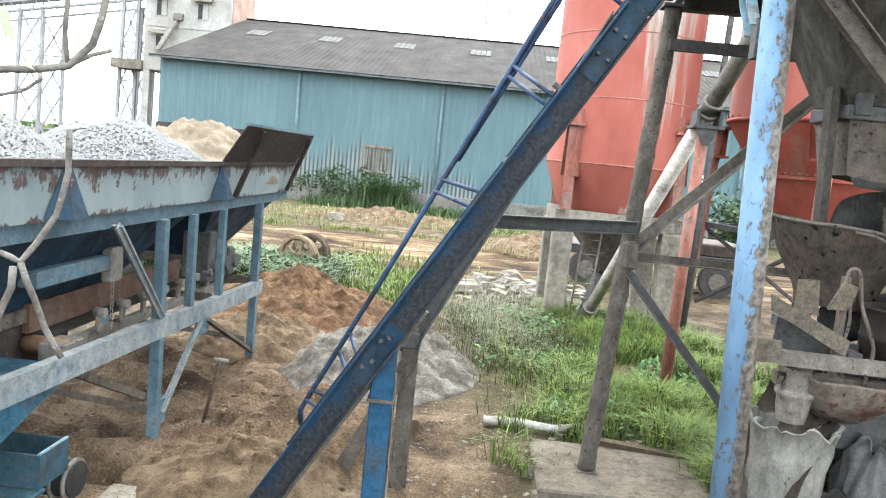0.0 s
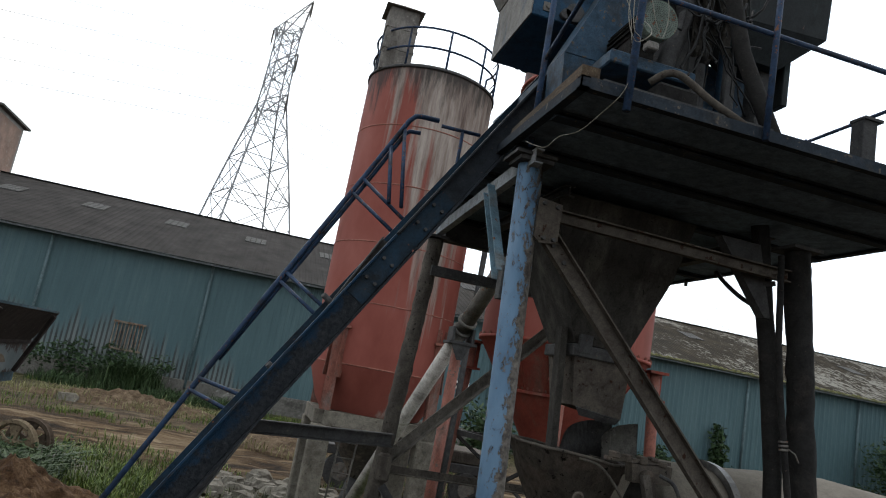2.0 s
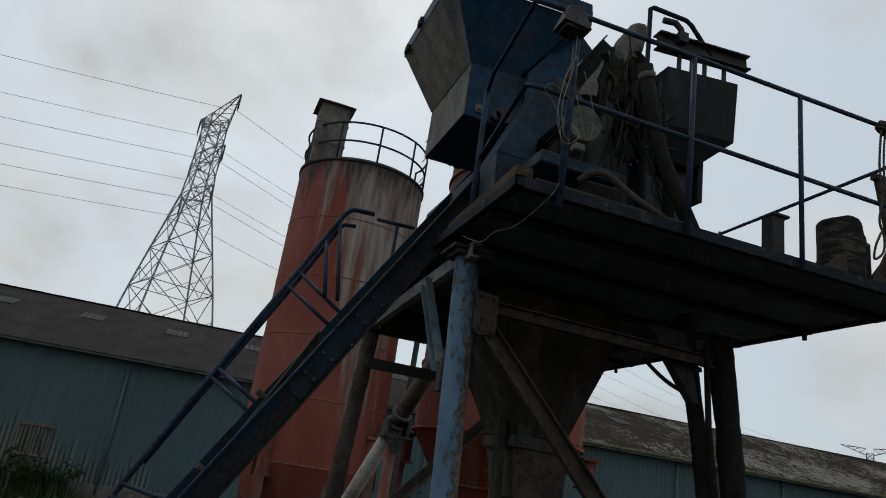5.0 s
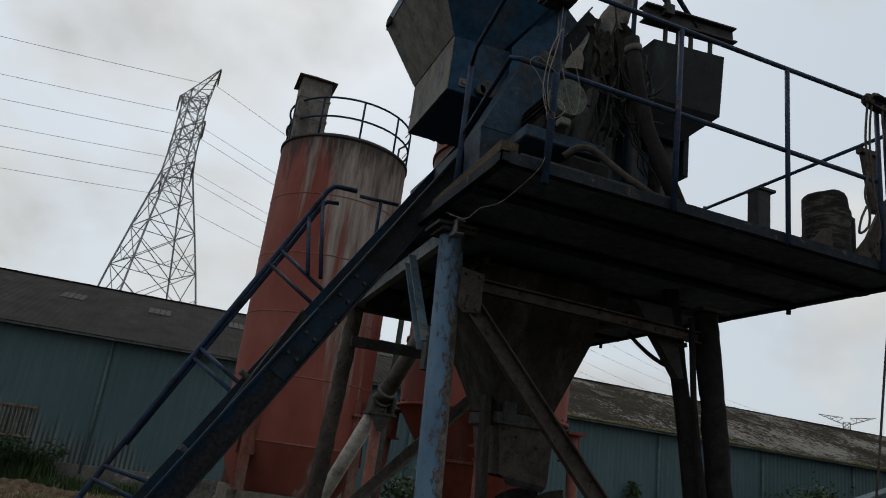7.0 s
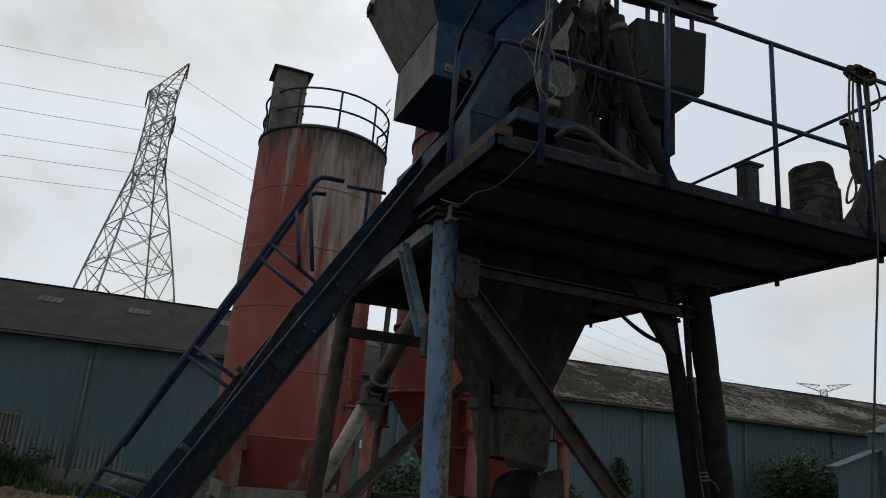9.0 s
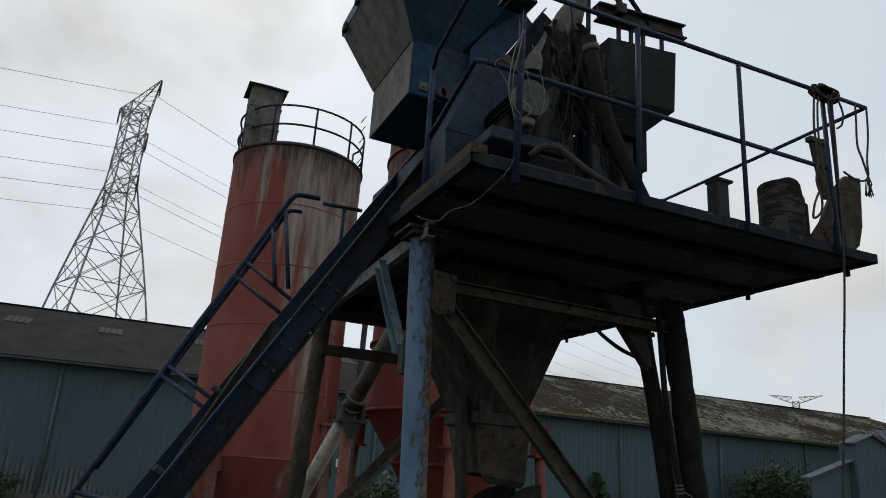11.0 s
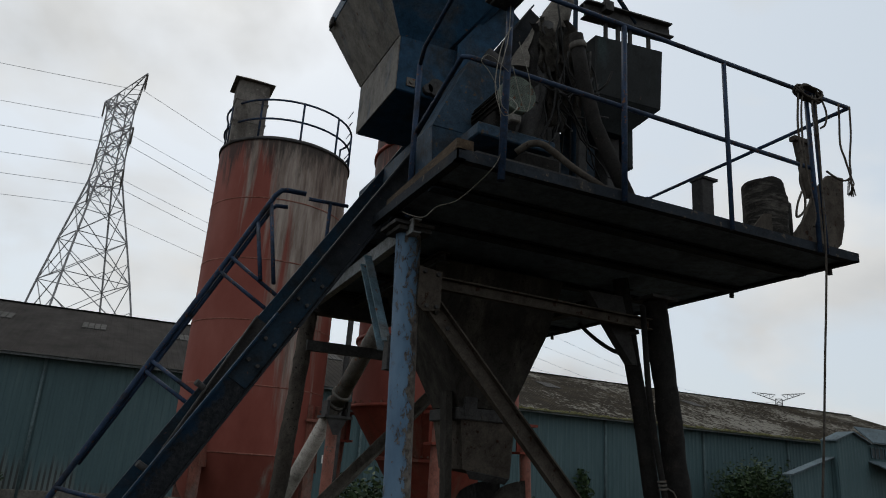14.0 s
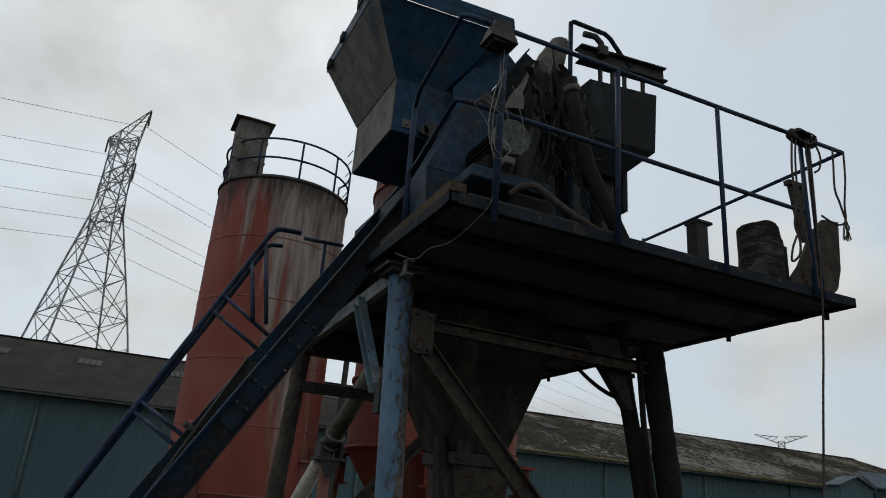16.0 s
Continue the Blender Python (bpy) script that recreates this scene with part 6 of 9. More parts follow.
tube(bm, (2.0, YN - 0.03, 6.5), (2.0, YN - 0.014, 6.5), 0.02, 8)
part("latch_lug", bm, GREY_STEEL, skip)
bm = B()
pipe(bm, [(1.76, 5.03, 7.58), (1.76, 5.03, 7.73), (1.90, 5.03, 7.73), (1.90, 5.03, 7.58)], 0.010, 6)
part("handle", bm, RAIL_BLUE, skip)
bm = B()
plate(bm, [(1.46, 5.2, 7.66), (1.46, 5.6, 7.66), (1.38, 5.3, 7.85)], 0.012)
part("spill_guard", bm, GREY_STEEL, skip)
for y0, z0 in ((5.95, 7.50), (6.35, 7.42)):
    bm = B()
    box(bm, (1.44, y0, z0 + 0.06), (1.475, y0 + 0.10, z0 + 0.15), 0.008)
    part("hinge_lug", bm, BLACK, skip)
bm = B()
bar(bm, (2.44, 6.0, 6.60), (2.84, 6.0, 7.40), 1.2, 0.05)
part("underframe", bm, BLACK, skip)
for y in (5.33, 6.50):
    bm = B()
    plate(bm, [(2.38, y, 6.42), (3.04, y, 7.46), (2.93, y, 7.56), (2.80, y, 7.56), (2.40, y, 6.97)], 0.025)
    part("runner_plate", bm, SKIP, skip)

# ---- mixer and machines on the deck ----
MIX = paint("mixer_blue_black", (0.028, 0.054, 0.084), (0.044, 0.045, 0.046), (0.08, 0.06, 0.045), 0.5, 2.5, 0.55, spots=18)
mixer = thing("concrete_mixer", (3.4, 6, PZ), "blackened blue twin-shaft concrete mixer on the platform", "mixer")
bm = B()
prof = [(2.45, 5.36), (2.3, 5.55), (2.3, 6.25), (2.5, 6.4), (4.0, 6.4), (4.15, 6.25), (4.15, 5.6), (3.95, 5.34), (3.5, 5.26), (3.2, 5.36), (2.9, 5.26)]
sweep(bm, (0, 5.35, 0), (0, 7.6, 0), [(x, z) for x, z in prof])
part("trough", bm, MIX, mixer)
bm = B()
hexa(bm, [(2.02, 4.86, 5.86), (2.62, 4.86, 5.86), (2.62, 5.2, 5.86), (2.02, 5.2, 5.86)], [(2.32, 4.86, 6.55), (2.66, 4.86, 6.6), (2.66, 5.2, 6.6), (2.32, 5.2, 6.55)])
hexa(bm, [(2.05, 4.87, 5.45), (2.68, 4.87, 5.35), (2.68, 5.2, 5.35), (2.05, 5.2, 5.45)], [(2.02, 4.865, 5.858), (2.66, 4.865, 5.858), (2.66, 5.2, 5.858), (2.02, 5.2, 5.858)])
part("end_guard", bm, MIX, mixer, "blue sheet guard sloping beside the track")
for x in (2.3, 3.3, 4.1):
    bm = B()
    box(bm, (x - 0.06, 5.4, PZ), (x + 0.06, 7.5, 5.34))
    part("foot", bm, BLACK, mixer)
bm = B()
hexa(bm, [(2.62, 4.9, 5.5), (3.3, 4.9, 5.5), (3.3, 5.34, 5.5), (2.62, 5.34, 5.5)], [(2.7, 4.95, 6.75), (3.25, 4.95, 6.75), (3.25, 5.34, 6.75), (2.7, 5.34, 6.75)])
part("gear_cover", bm, BLACK, mixer)
bm = B()
box(bm, (2.66, 4.5, 5.36), (3.3, 5.3, 5.47), 0.01)
part("motor_bed", bm, BLACK, mixer)

GREEN_GREY = paint("grey_green_motor_paint", (0.11, 0.135, 0.115), (0.075, 0.08, 0.07), RUST, 0.45, 4, 0.6)
motor = thing("electric_motor", (2.49, 4.5, 5.97), "grey-green electric motor with a perforated fan cover", "motor")
MC = Vector((2.455, 4.24, 5.97))
bm = B()
tube(bm, MC + Vector((0, 0.09, 0)), MC + Vector((0, 0.58, 0)), 0.115, 24)
part("body", bm, TAR, motor)
for k in range(22):
    a = 2 * math.pi * k / 22
    bm = B()
    o = Vector((math.cos(a), 0, math.sin(a)))
    bar(bm, MC + o * 0.122 + Vector((0, 0.12, 0)), MC + o * 0.122 + Vector((0, 0.55, 0)), 0.006, 0.02, o)
    part("cooling_fin", bm, TAR, motor)
bm = B()
tube(bm, MC, MC + Vector((0, 0.09, 0)), 0.143, 32)
cover = part("fan_cover", bm, GREEN_GREY, motor)
for r in (0.03, 0.046, 0.062, 0.078, 0.094, 0.11, 0.126):
    bm = B()
    k = max(10, int(r * 420))
    for i in range(k):
        a = 2 * math.pi * i / k
        p = MC + Vector((r * math.cos(a), -0.003, r * math.sin(a)))
        tube(bm, p, p + Vector((0, 0.004, 0)), 0.0036, 6)
    part("vent_ring", bm, BLACK, cover)
bm = B()
box(bm, (MC.x - 0.10, 4.44, 5.70), (MC.x + 0.10, 4.80, 5.92), 0.01)
part("foot", bm, TAR, motor)
bm = B()
box(bm, (2.16, 4.32, 5.60), (2.84, 4.86, 5.70), 0.01)
part("base_frame", bm, MIX, motor)
bm = B()
box(bm, (2.38, 4.22, 5.725), (2.47, 4.30, 5.785), 0.01)
solo("terminal_box", bm, paint("pale_terminal_box", (0.17, 0.16, 0.145), (0.11, 0.10, 0.09), None, 0.5, 6, 0.6), (2.43, 4.26, 5.72), "small pale terminal box hanging by its cables", "junction box")
bm = B()
box(bm, (2.50, 4.22, 5.13), (2.84, 4.45, 5.52), 0.03)
solo("gearbox", bm, TAR, (2.6, 4.2, 5.4), "blackened reducer housing under the motor", "gearbox")

# weigh hopper
wh = thing("weigh_hopper", (3.8, 4.9, PZ), "dark stained steel weigh hopper hung on a gantry beam", "hopper")
HOP = paint("stained_dark_hopper", (0.016, 0.019, 0.020), (0.040, 0.062, 0.064), (0.06, 0.036, 0.027), 0.42, 2.6, 0.6, streak=(1, 1, 0.4), spots=10, spot_at=0.68)
bm = B()
hexa(bm, [(3.42, 4.62, 6.46), (4.16, 4.62, 6.50), (4.16, 5.3, 6.50), (3.42, 5.3, 6.46)], [(3.42, 4.6, 7.02), (4.18, 4.6, 7.10), (4.18, 5.32, 7.10), (3.42, 5.32, 7.02)])
hexa(bm, [(3.52, 4.75, 6.20), (3.84, 4.75, 6.20), (3.84, 5.1, 6.20), (3.52, 5.1, 6.20)], [(3.42, 4.62, 6.457), (4.16, 4.62, 6.497), (4.16, 5.3, 6.497), (3.42, 5.3, 6.457)])
part("bin", bm, HOP, wh)
bm = B()
i_beam(bm, (3.36, 4.7, 7.33), (4.36, 4.7, 7.42), 0.12, 0.15)
part("gantry_beam", bm, BLACK, wh)
for x in (3.62, 3.76, 3.9, 4.12):
    bm = B()
    bar(bm, (x, 4.72, 7.02), (x, 4.72, 7.30), 0.03, 0.03)
    part("hanger", bm, BLACK, wh)
bm = B()
box(bm, (3.74, 4.85, PZ), (3.88, 5.05, 6.3), 0.01)
box(bm, (3.46, 4.9, PZ), (3.56, 5.05, 6.3), 0.01)
part("support_leg", bm, BLACK, wh)
bm = B()
box(bm, (3.93, 4.80, 5.93), (3.99, 4.95, 6.34), 0.006)
part("drop_leg", bm, HOP, wh)
bm = B()
pipe(bm, [(3.27, 4.7, 5.15), (3.27, 4.7, 7.64), (3.30, 4.7, 7.66), (3.66, 4.7, 7.66), (3.72, 4.7, 7.63), (3.95, 4.7, 7.38)], 0.022, 8)
part("hoist_bracket", bm, DARK_BLUE, wh)
bm = B()
pipe(bm, [(3.40, 4.68, 7.55), (3.52, 4.66, 7.55), (3.58, 4.66, 7.50), (3.60, 4.66, 7.42)], 0.03, 7)
box(bm, (3.55, 4.62, 7.36), (3.64, 4.70, 7.46))
part("hook_block", bm, BLACK, wh)

# canvas sleeve, standing pipes, hoses
CANVAS = paint("dusty_canvas", (0.15, 0.138, 0.122), (0.08, 0.072, 0.064), (0.22, 0.205, 0.185), 0.5, 4, 0.9, bump=0.7)
bm = B()
rows_ = 9
ringsv = []
for i in range(rows_ + 1):
    f = i / rows_
    cx, cz = 2.92 + 0.44 * f, 6.62 + 1.0 * f
    rad = 0.19 - 0.09 * f
    ringsv.append([bm.verts.new((cx + (rad + 0.035 * noise.noise(Vector((k * 0.9, i * 0.7, 1.3)))) * math.cos(2 * math.pi * k / 16), 5.0 + (rad + 0.03 * noise.noise(Vector((k * 1.1, i, 4)))) * math.sin(2 * math.pi * k / 16), cz - 0.25 * math.cos(2 * math.pi * k / 16) * rad)) for k in range(16)])
for a, c in zip(ringsv, ringsv[1:]):
    for k in range(16):
        bm.faces.new((a[k], a[(k + 1) % 16], c[(k + 1) % 16], c[k]))
bm.faces.new(ringsv[0][::-1])
bm.faces.new(ringsv[-1])
solo("canvas_sleeve", bm, CANVAS, (3.1, 5, 6.7), "crumpled dusty canvas sleeve over the cement inlet", "sleeve")
bm = B()
tube(bm, (2.52, 5.0, 6.72), (3.0, 5.0, 6.52), 0.09, 14)
solo("duct", bm, BLACK, (2.7, 5, 6.6), "short blackened sheet duct joining the mixer guard", "duct")
random.seed(5)
rags = thing("torn_sheet", (3.05, 4.6, 6.2), "torn dark tarpaulin strips tied round the pipes", "tarpaulin")
CLOTH = paint("dusty_dark_tarpaulin", (0.055, 0.05, 0.044), (0.10, 0.092, 0.08), (0.03, 0.027, 0.025), 0.5, 6, 0.9, bump=0.8)
for i in range(14):
    x, z = 2.74 + 0.036 * i + random.uniform(-0.03, 0.03), random.uniform(6.55, 6.95)
    w, h = random.uniform(0.06, 0.12), random.uniform(0.35, 0.75)
    bm = B()
    vv = [[bm.verts.new((x + (c_ - 2) * w * 0.3 * (1 - 0.25 * math.sin(r_ * 0.7 + i)) + 0.09 * noise.noise(Vector((r_ * 0.45, i, 3))) + 0.04 * r_ / 9, 4.52 + 0.05 * noise.noise(Vector((c_ * 0.8, r_ * 0.5, i * 2.1))) - 0.03 * (i % 3), z - r_ * h / 9 + 0.03 * noise.noise(Vector((c_, r_ * 0.3, i))))) for c_ in range(5)] for r_ in range(10)]
    for a, c in zip(vv, vv[1:]):
        for k in range(4):
            bm.faces.new((a[k], a[k + 1], c[k + 1], c[k])).smooth = True
    bmesh.ops.solidify(bm, geom=bm.faces[:], thickness=0.005)
    part("strip", bm, CLOTH if i % 3 else BLACK, rags)
stack = thing("vertical_pipe", (3.1, 4.2, PZ), "bent blackened pipe standing on the platform deck", "pipe")
bm = B()
pipe(bm, [(2.93, 4.2, 6.62), (3.0, 4.2, 6.25), (3.10, 4.18, 5.88), (3.2, 4.1, 5.55), (3.34, 4.0, 5.13)], 0.058, 14)
part("pipe_run", bm, TAR, stack)
bm = B()
tube(bm, (2.945, 4.2, 6.55), (2.955, 4.2, 6.50), 0.068, 14)
part("clamp", bm, GREY_STEEL, stack)
bm = B()
pipe(bm, [(2.66, 4.55, PZ), (2.70, 4.55, 5.8), (2.84, 4.55, 6.3), (2.86, 4.55, 6.9)], 0.07, 12)
solo("riser_pipe", bm, BLACK, (2.7, 4.55, PZ), "blackened riser pipe among the mixer fittings", "pipe")
bm = B()
pipe(bm, smooth([(2.40, 4.16, 5.44), (2.47, 4.10, 5.50), (2.55, 4.06, 5.505), (2.64, 4.03, 5.45), (2.74, 4.0, 5.375), (2.84, 3.97, 5.31), (2.98, 3.94, 5.24), (3.08, 3.92, 5.165)], 3), 0.026, 14)
solo("bent_hose", bm, BROWN_STEEL, (2.6, 4, PZ), "thick dusty bent hose lying over the deck edge", "hose")
CABLE_W, CABLE_B = paint("white_cable", (0.22, 0.21, 0.18), (0.13, 0.12, 0.105), None, 0.4, 9, 0.6), paint("black_cable", (0.02, 0.02, 0.02), (0.04, 0.04, 0.04), None, 0.4, 9, 0.6)
random.seed(12)
for i in range(26):
    x0, z0 = random.uniform(2.7, 3.3), random.uniform(6.1, 7.0)
    x1, z1 = random.uniform(2.6, 3.5), random.uniform(5.4, 6.6)
    bm = B()
    p0, p1 = Vector((x0, random.uniform(4.3, 4.6), z0)), Vector((x1, random.uniform(4.2, 4.6), z1))
    pipe(bm, [q + Vector((random.uniform(-0.03, 0.03), 0, random.uniform(-0.02, 0.02))) for q in sag(p0, p1, random.uniform(0.05, 0.3), 9)], random.choice((0.006, 0.008, 0.011)), 5)
    solo("loose_cable", bm, CABLE_B, tuple(p1), "loose black cable tangled round the mixer pipes", "cable", "tangled cables")
for pts, r in (([(2.05, 3.70, 6.4), (2.03, 3.68, 6.0), (1.98, 3.68, 5.72), (2.0, 3.68, 5.5), (2.06, 3.7, 5.45), (2.04, 3.7, 5.25), (2.01, 3.72, 5.10), (1.95, 3.85, 4.99), (1.92, 4.1, 4.94), (1.87, 4.3, 4.95), (1.84, 4.45, 4.91), (1.80, 4.62, 4.97), (1.79, 4.75, 5.03)], 0.008),
               ([(2.06, 3.70, 6.1), (1.98, 3.68, 5.9), (1.95, 3.68, 5.6), (2.02, 3.68, 5.42), (2.12, 3.68, 5.5), (2.18, 3.9, 5.7), (2.2, 4.1, 5.8)], 0.008),
               ([(2.05, 3.69, 5.75), (1.90, 3.68, 5.82), (1.84, 3.68, 5.76), (1.90, 3.68, 5.70), (1.96, 3.68, 5.6), (2.0, 3.68, 5.4)], 0.006),
               ([(2.08, 3.69, 5.8), (2.14, 3.69, 5.6), (2.20, 3.69, 5.5), (2.22, 3.69, 5.7), (2.12, 3.69, 6.0)], 0.007)):
    bm = B()
    pipe(bm, smooth(pts), r * 0.42, 6)
    solo("hanging_cable", bm, CABLE_W, pts[0], "pale cable looped and hanging from the rail post", "cable", "hanging cables")
bm = B()
hexa(bm, [(1.90, 3.62, 6.30), (2.10, 3.60, 6.27), (2.10, 3.78, 6.27), (1.90, 3.80, 6.30)], [(1.95, 3.66, 6.46), (2.06, 3.66, 6.48), (2.06, 3.76, 6.48), (1.95, 3.76, 6.46)])
flood = solo("floodlight", bm, BLACK, (2.0, 3.7, 6.3), "black floodlight housing clamped to the rail post", "lamp")
bm = B()
box(bm, (1.925, 3.63, 6.265), (2.075, 3.77, 6.29), 0.005)
part("lens", bm, VOID, flood)

# clutter at the open end of the deck
stub = thing("vent_stub", (4.0, 4.1, PZ), "grey square sheet-metal stub with a flanged top", "duct")
bm = B()
box(bm, (4.01, 4.0, PZ), (4.13, 4.12, 5.57), 0.006)
part("body", bm, BLACK, stub)
bm = B()
box(bm, (4.005, 3.985, 5.57), (4.165, 4.13, 5.59))
part("flange", bm, BLACK, stub)
bm = B()
revolve(bm, (4.68, 4.0, PZ), [(0.165, 0.0), (0.175, 0.05), (0.178, 0.14), (0.172, 0.24), (0.178, 0.33), (0.178, 0.42), (0.178, 0.49), (0.176, 0.525), (0.168, 0.53), (0.09, 0.532), (0.04, 0.53)], 36, closed_top=True, closed_bottom=True)
for v in bm.verts:
    h_ = v.co.z - PZ
    if h_ > 0.40:       # the top is broken down on one side and littered with lumps
        side_ = min(1.0, max(0.0, (v.co.x - 4.70) / 0.03))
        v.co.z -= side_ * (0.095 + 0.25 * max(0.0, h_ - 0.40)) - 0.05 * side_ * noise.noise(v.co * 22) * 2
    v.co.x += 0.03 * noise.noise(v.co * 6) + 0.006 * noise.noise(v.co * 25)
    v.co.z += 0.03 * noise.noise(v.co * 9 + Vector((3, 0, 0)))
random.seed(12)
for i in range(7):
    cx_ = 4.70 + 0.02 * i + random.uniform(-0.01, 0.01)
    lump = bmesh.ops.create_icosphere(bm, subdivisions=1, radius=random.uniform(0.018, 0.035), matrix=Matrix.Translation((cx_, 3.93 + random.uniform(0, 0.1), PZ + 0.455 + random.uniform(0, 0.02))))
    for v in lump["verts"]:
        v.co += Vector((random.uniform(-1, 1), random.uniform(-1, 1), random.uniform(-1, 1))) * 0.008
solo("cement_crusted_drum", bm, paint("black_drum_with_cement", (0.026, 0.024, 0.022), (0.12, 0.112, 0.10), (0.05, 0.044, 0.038), 0.5, 7, 0.85, streak=(0.5, 0.5, 2.5), spots=26, spot_at=0.6, bump=0.8), (4.68, 4.0, PZ), "squat cement-crusted drum standing on the deck", "drum")
bm = B()
box(bm, (4.84, 3.98, PZ), (5.02, 4.12, 5.60), 0.04)
solo("oil_can", bm, BLACK, (4.66, 4.02, PZ), "dark square can beside the crusted drum", "can")
bm = B()
plate(bm, [(4.32, 3.86, PZ), (4.62, 3.86, PZ), (4.60, 3.87, 5.35), (4.50, 3.87, 5.33)], 0.015)
solo("scrap_plate", bm, MUD_STEEL, (4.45, 3.86, PZ), "bent offcut of steel plate propped on the deck", "plate")
bm = B()
plate(bm, [(4.78, 3.84, PZ), (5.22, 3.84, PZ), (5.33, 3.84, 5.22), (5.39, 3.84, 5.40), (5.43, 3.84, 5.84), (5.24, 3.84, 5.82), (5.08, 3.84, 5.66), (4.90, 3.84, 5.34), (4.80, 3.84, 5.22)], 0.03)
solo("belt_guard", bm, BROWN_STEEL, (5.05, 3.92, PZ), "curved grey belt guard leaning at the deck corner", "guard")
bm = B()
plate(bm, [(4.96, 3.88, 6.12), (5.12, 3.88, 6.16), (5.18, 3.88, 5.62), (5.06, 3.88, 5.60)], 0.03)
box(bm, (4.94, 3.86, 6.10), (5.14, 3.92, 6.14))
solo("hinged_plate", bm, BROWN_STEEL, (5.05, 3.9, 5.6), "upright grey steel plate bolted behind the rail", "plate")
ROPE = paint("dirty_rope", (0.08, 0.07, 0.06), (0.04, 0.035, 0.03), None, 0.5, 20, 0.9)
rope = thing("rope", (5.0, 3.72, 6.4), "dark frayed rope knotted on the rail and hanging down", "rope")
for pts, r in (([(5.01, 3.69, 6.46), (5.0, 3.69, 5.9), (4.97, 3.69, 5.1), (4.91, 3.69, 4.6), (4.86, 3.69, 4.28), (4.77, 3.69, 3.66), (4.69, 3.69, 3.15), (4.58, 3.69, 2.3), (4.45, 3.69, 1.0), (4.42, 3.7, 0.02)], 0.009),
               ([(4.81, 3.69, 6.44), (4.77, 3.69, 6.11), (4.78, 3.69, 5.82), (4.74, 3.69, 5.62), (4.78, 3.69, 5.48), (4.76, 3.69, 5.36), (4.67, 3.69, 5.29), (4.69, 3.69, 5.40), (4.75, 3.69, 5.52)], 0.010),
               ([(4.86, 3.68, 6.46), (4.82, 3.68, 6.30), (4.80, 3.68, 6.05), (4.81, 3.68, 5.80), (4.83, 3.68, 5.62), (4.86, 3.68, 5.45), (4.87, 3.68, 5.33), (4.84, 3.68, 5.24)], 0.009),
               ([(4.96, 3.68, 6.44), (4.95, 3.68, 6.28), (4.97, 3.68, 6.18), (4.98, 3.68, 6.06)], 0.009),
               ([(5.02, 3.68, 6.48), (5.09, 3.68, 6.40), (5.12, 3.68, 6.30), (5.09, 3.68, 6.20), (5.03, 3.68, 6.15)], 0.009),
               ([(5.30, 3.69, 6.46), (5.29, 3.69, 6.31), (5.27, 3.69, 6.07), (5.31, 3.69, 5.95), (5.36, 3.69, 5.80)], 0.009),
               ([(5.44, 3.69, 6.47), (5.42, 3.69, 6.2), (5.37, 3.69, 5.95), (5.36, 3.69, 5.80), (5.28, 3.69, 5.74), (5.18, 3.69, 5.74), (5.08, 3.70, 5.78)], 0.009)):
    bm = B()
    pipe(bm, smooth(pts), r, 6)
    part("strand", bm, ROPE, rope)
bm = B()
random.seed(3)
for i in range(9):
    t0 = random.uniform(0, 6.28)
    pts = [Vector((4.95 + 0.15 * math.cos(t0 + k * 0.9) + random.uniform(-0.03, 0.03), 3.70 + 0.03 * math.sin(k), 6.46 + 0.06 * math.sin(t0 + k * 0.9))) for k in range(9)]
    pipe(bm, smooth(pts), 0.010, 6)
part("knot", bm, ROPE, rope)
bm = B()
for i in range(14):
    a = Vector((5.36, 3.69, 5.82))
    pipe(bm, [a, a + Vector((random.uniform(-0.04, 0.04), 0, -0.08)), a + Vector((random.uniform(-0.06, 0.06), random.uniform(-0.02, 0.02), -0.2))], 0.004, 4)
part("frayed_end", bm, ROPE, rope)

# ---- aggregate bins ----
BX = -2.75
bins = thing("aggregate_batcher", (-3.8, 7, 0), "faded blue steel aggregate batching bins on a braced frame", "batcher")
Y0, Y1 = 1.2, 11.15
m, n, l, b = nodes_of("flaking_blue_grey_panel")
tc = n.new("ShaderNodeTexCoord")
sp = n.new("ShaderNodeSeparateXYZ")
l.new(tc.outputs["Object"], sp.inputs[0])
tone = noise_node(n, l, 1.6, 6, 0.65, (1, 1, 0.6))
rc = ramp(n, [(0.3, (0.085, 0.108, 0.112)), (0.5, (0.128, 0.153, 0.156)), (0.7, (0.17, 0.19, 0.188))])
l.new(tone.outputs["Fac"], rc.inputs[0])
flake = noise_node(n, l, 9, 8, 0.72, (1, 0.8, 0.6))
wide = noise_node(n, l, 0.9, 3, 0.5, (1, 1, 0.2))
edge = n.new("ShaderNodeMapRange")        # rust creeps in from the top lip
edge.inputs["From Min"].default_value, edge.inputs["From Max"].default_value = 2.52, 2.76
edge.inputs["To Min"].default_value, edge.inputs["To Max"].default_value = -0.06, 0.20
l.new(sp.outputs["Z"], edge.inputs["Value"])
foot = n.new("ShaderNodeMapRange")        # and lies in a thin line along the beam
foot.inputs["From Min"].default_value, foot.inputs["From Max"].default_value = 2.36, 2.43
foot.inputs["To Min"].default_value, foot.inputs["To Max"].default_value = 0.20, 0.0
l.new(sp.outputs["Z"], foot.inputs["Value"])
a1, a2, a3 = (n.new("ShaderNodeMath") for _ in range(3))
a1.operation = a2.operation = "ADD"
a3.operation = "MULTIPLY_ADD"
a3.inputs[1].default_value = 0.55
l.new(flake.outputs["Fac"], a1.inputs[0])
l.new(edge.outputs[0], a1.inputs[1])
l.new(a1.outputs[0], a2.inputs[0])
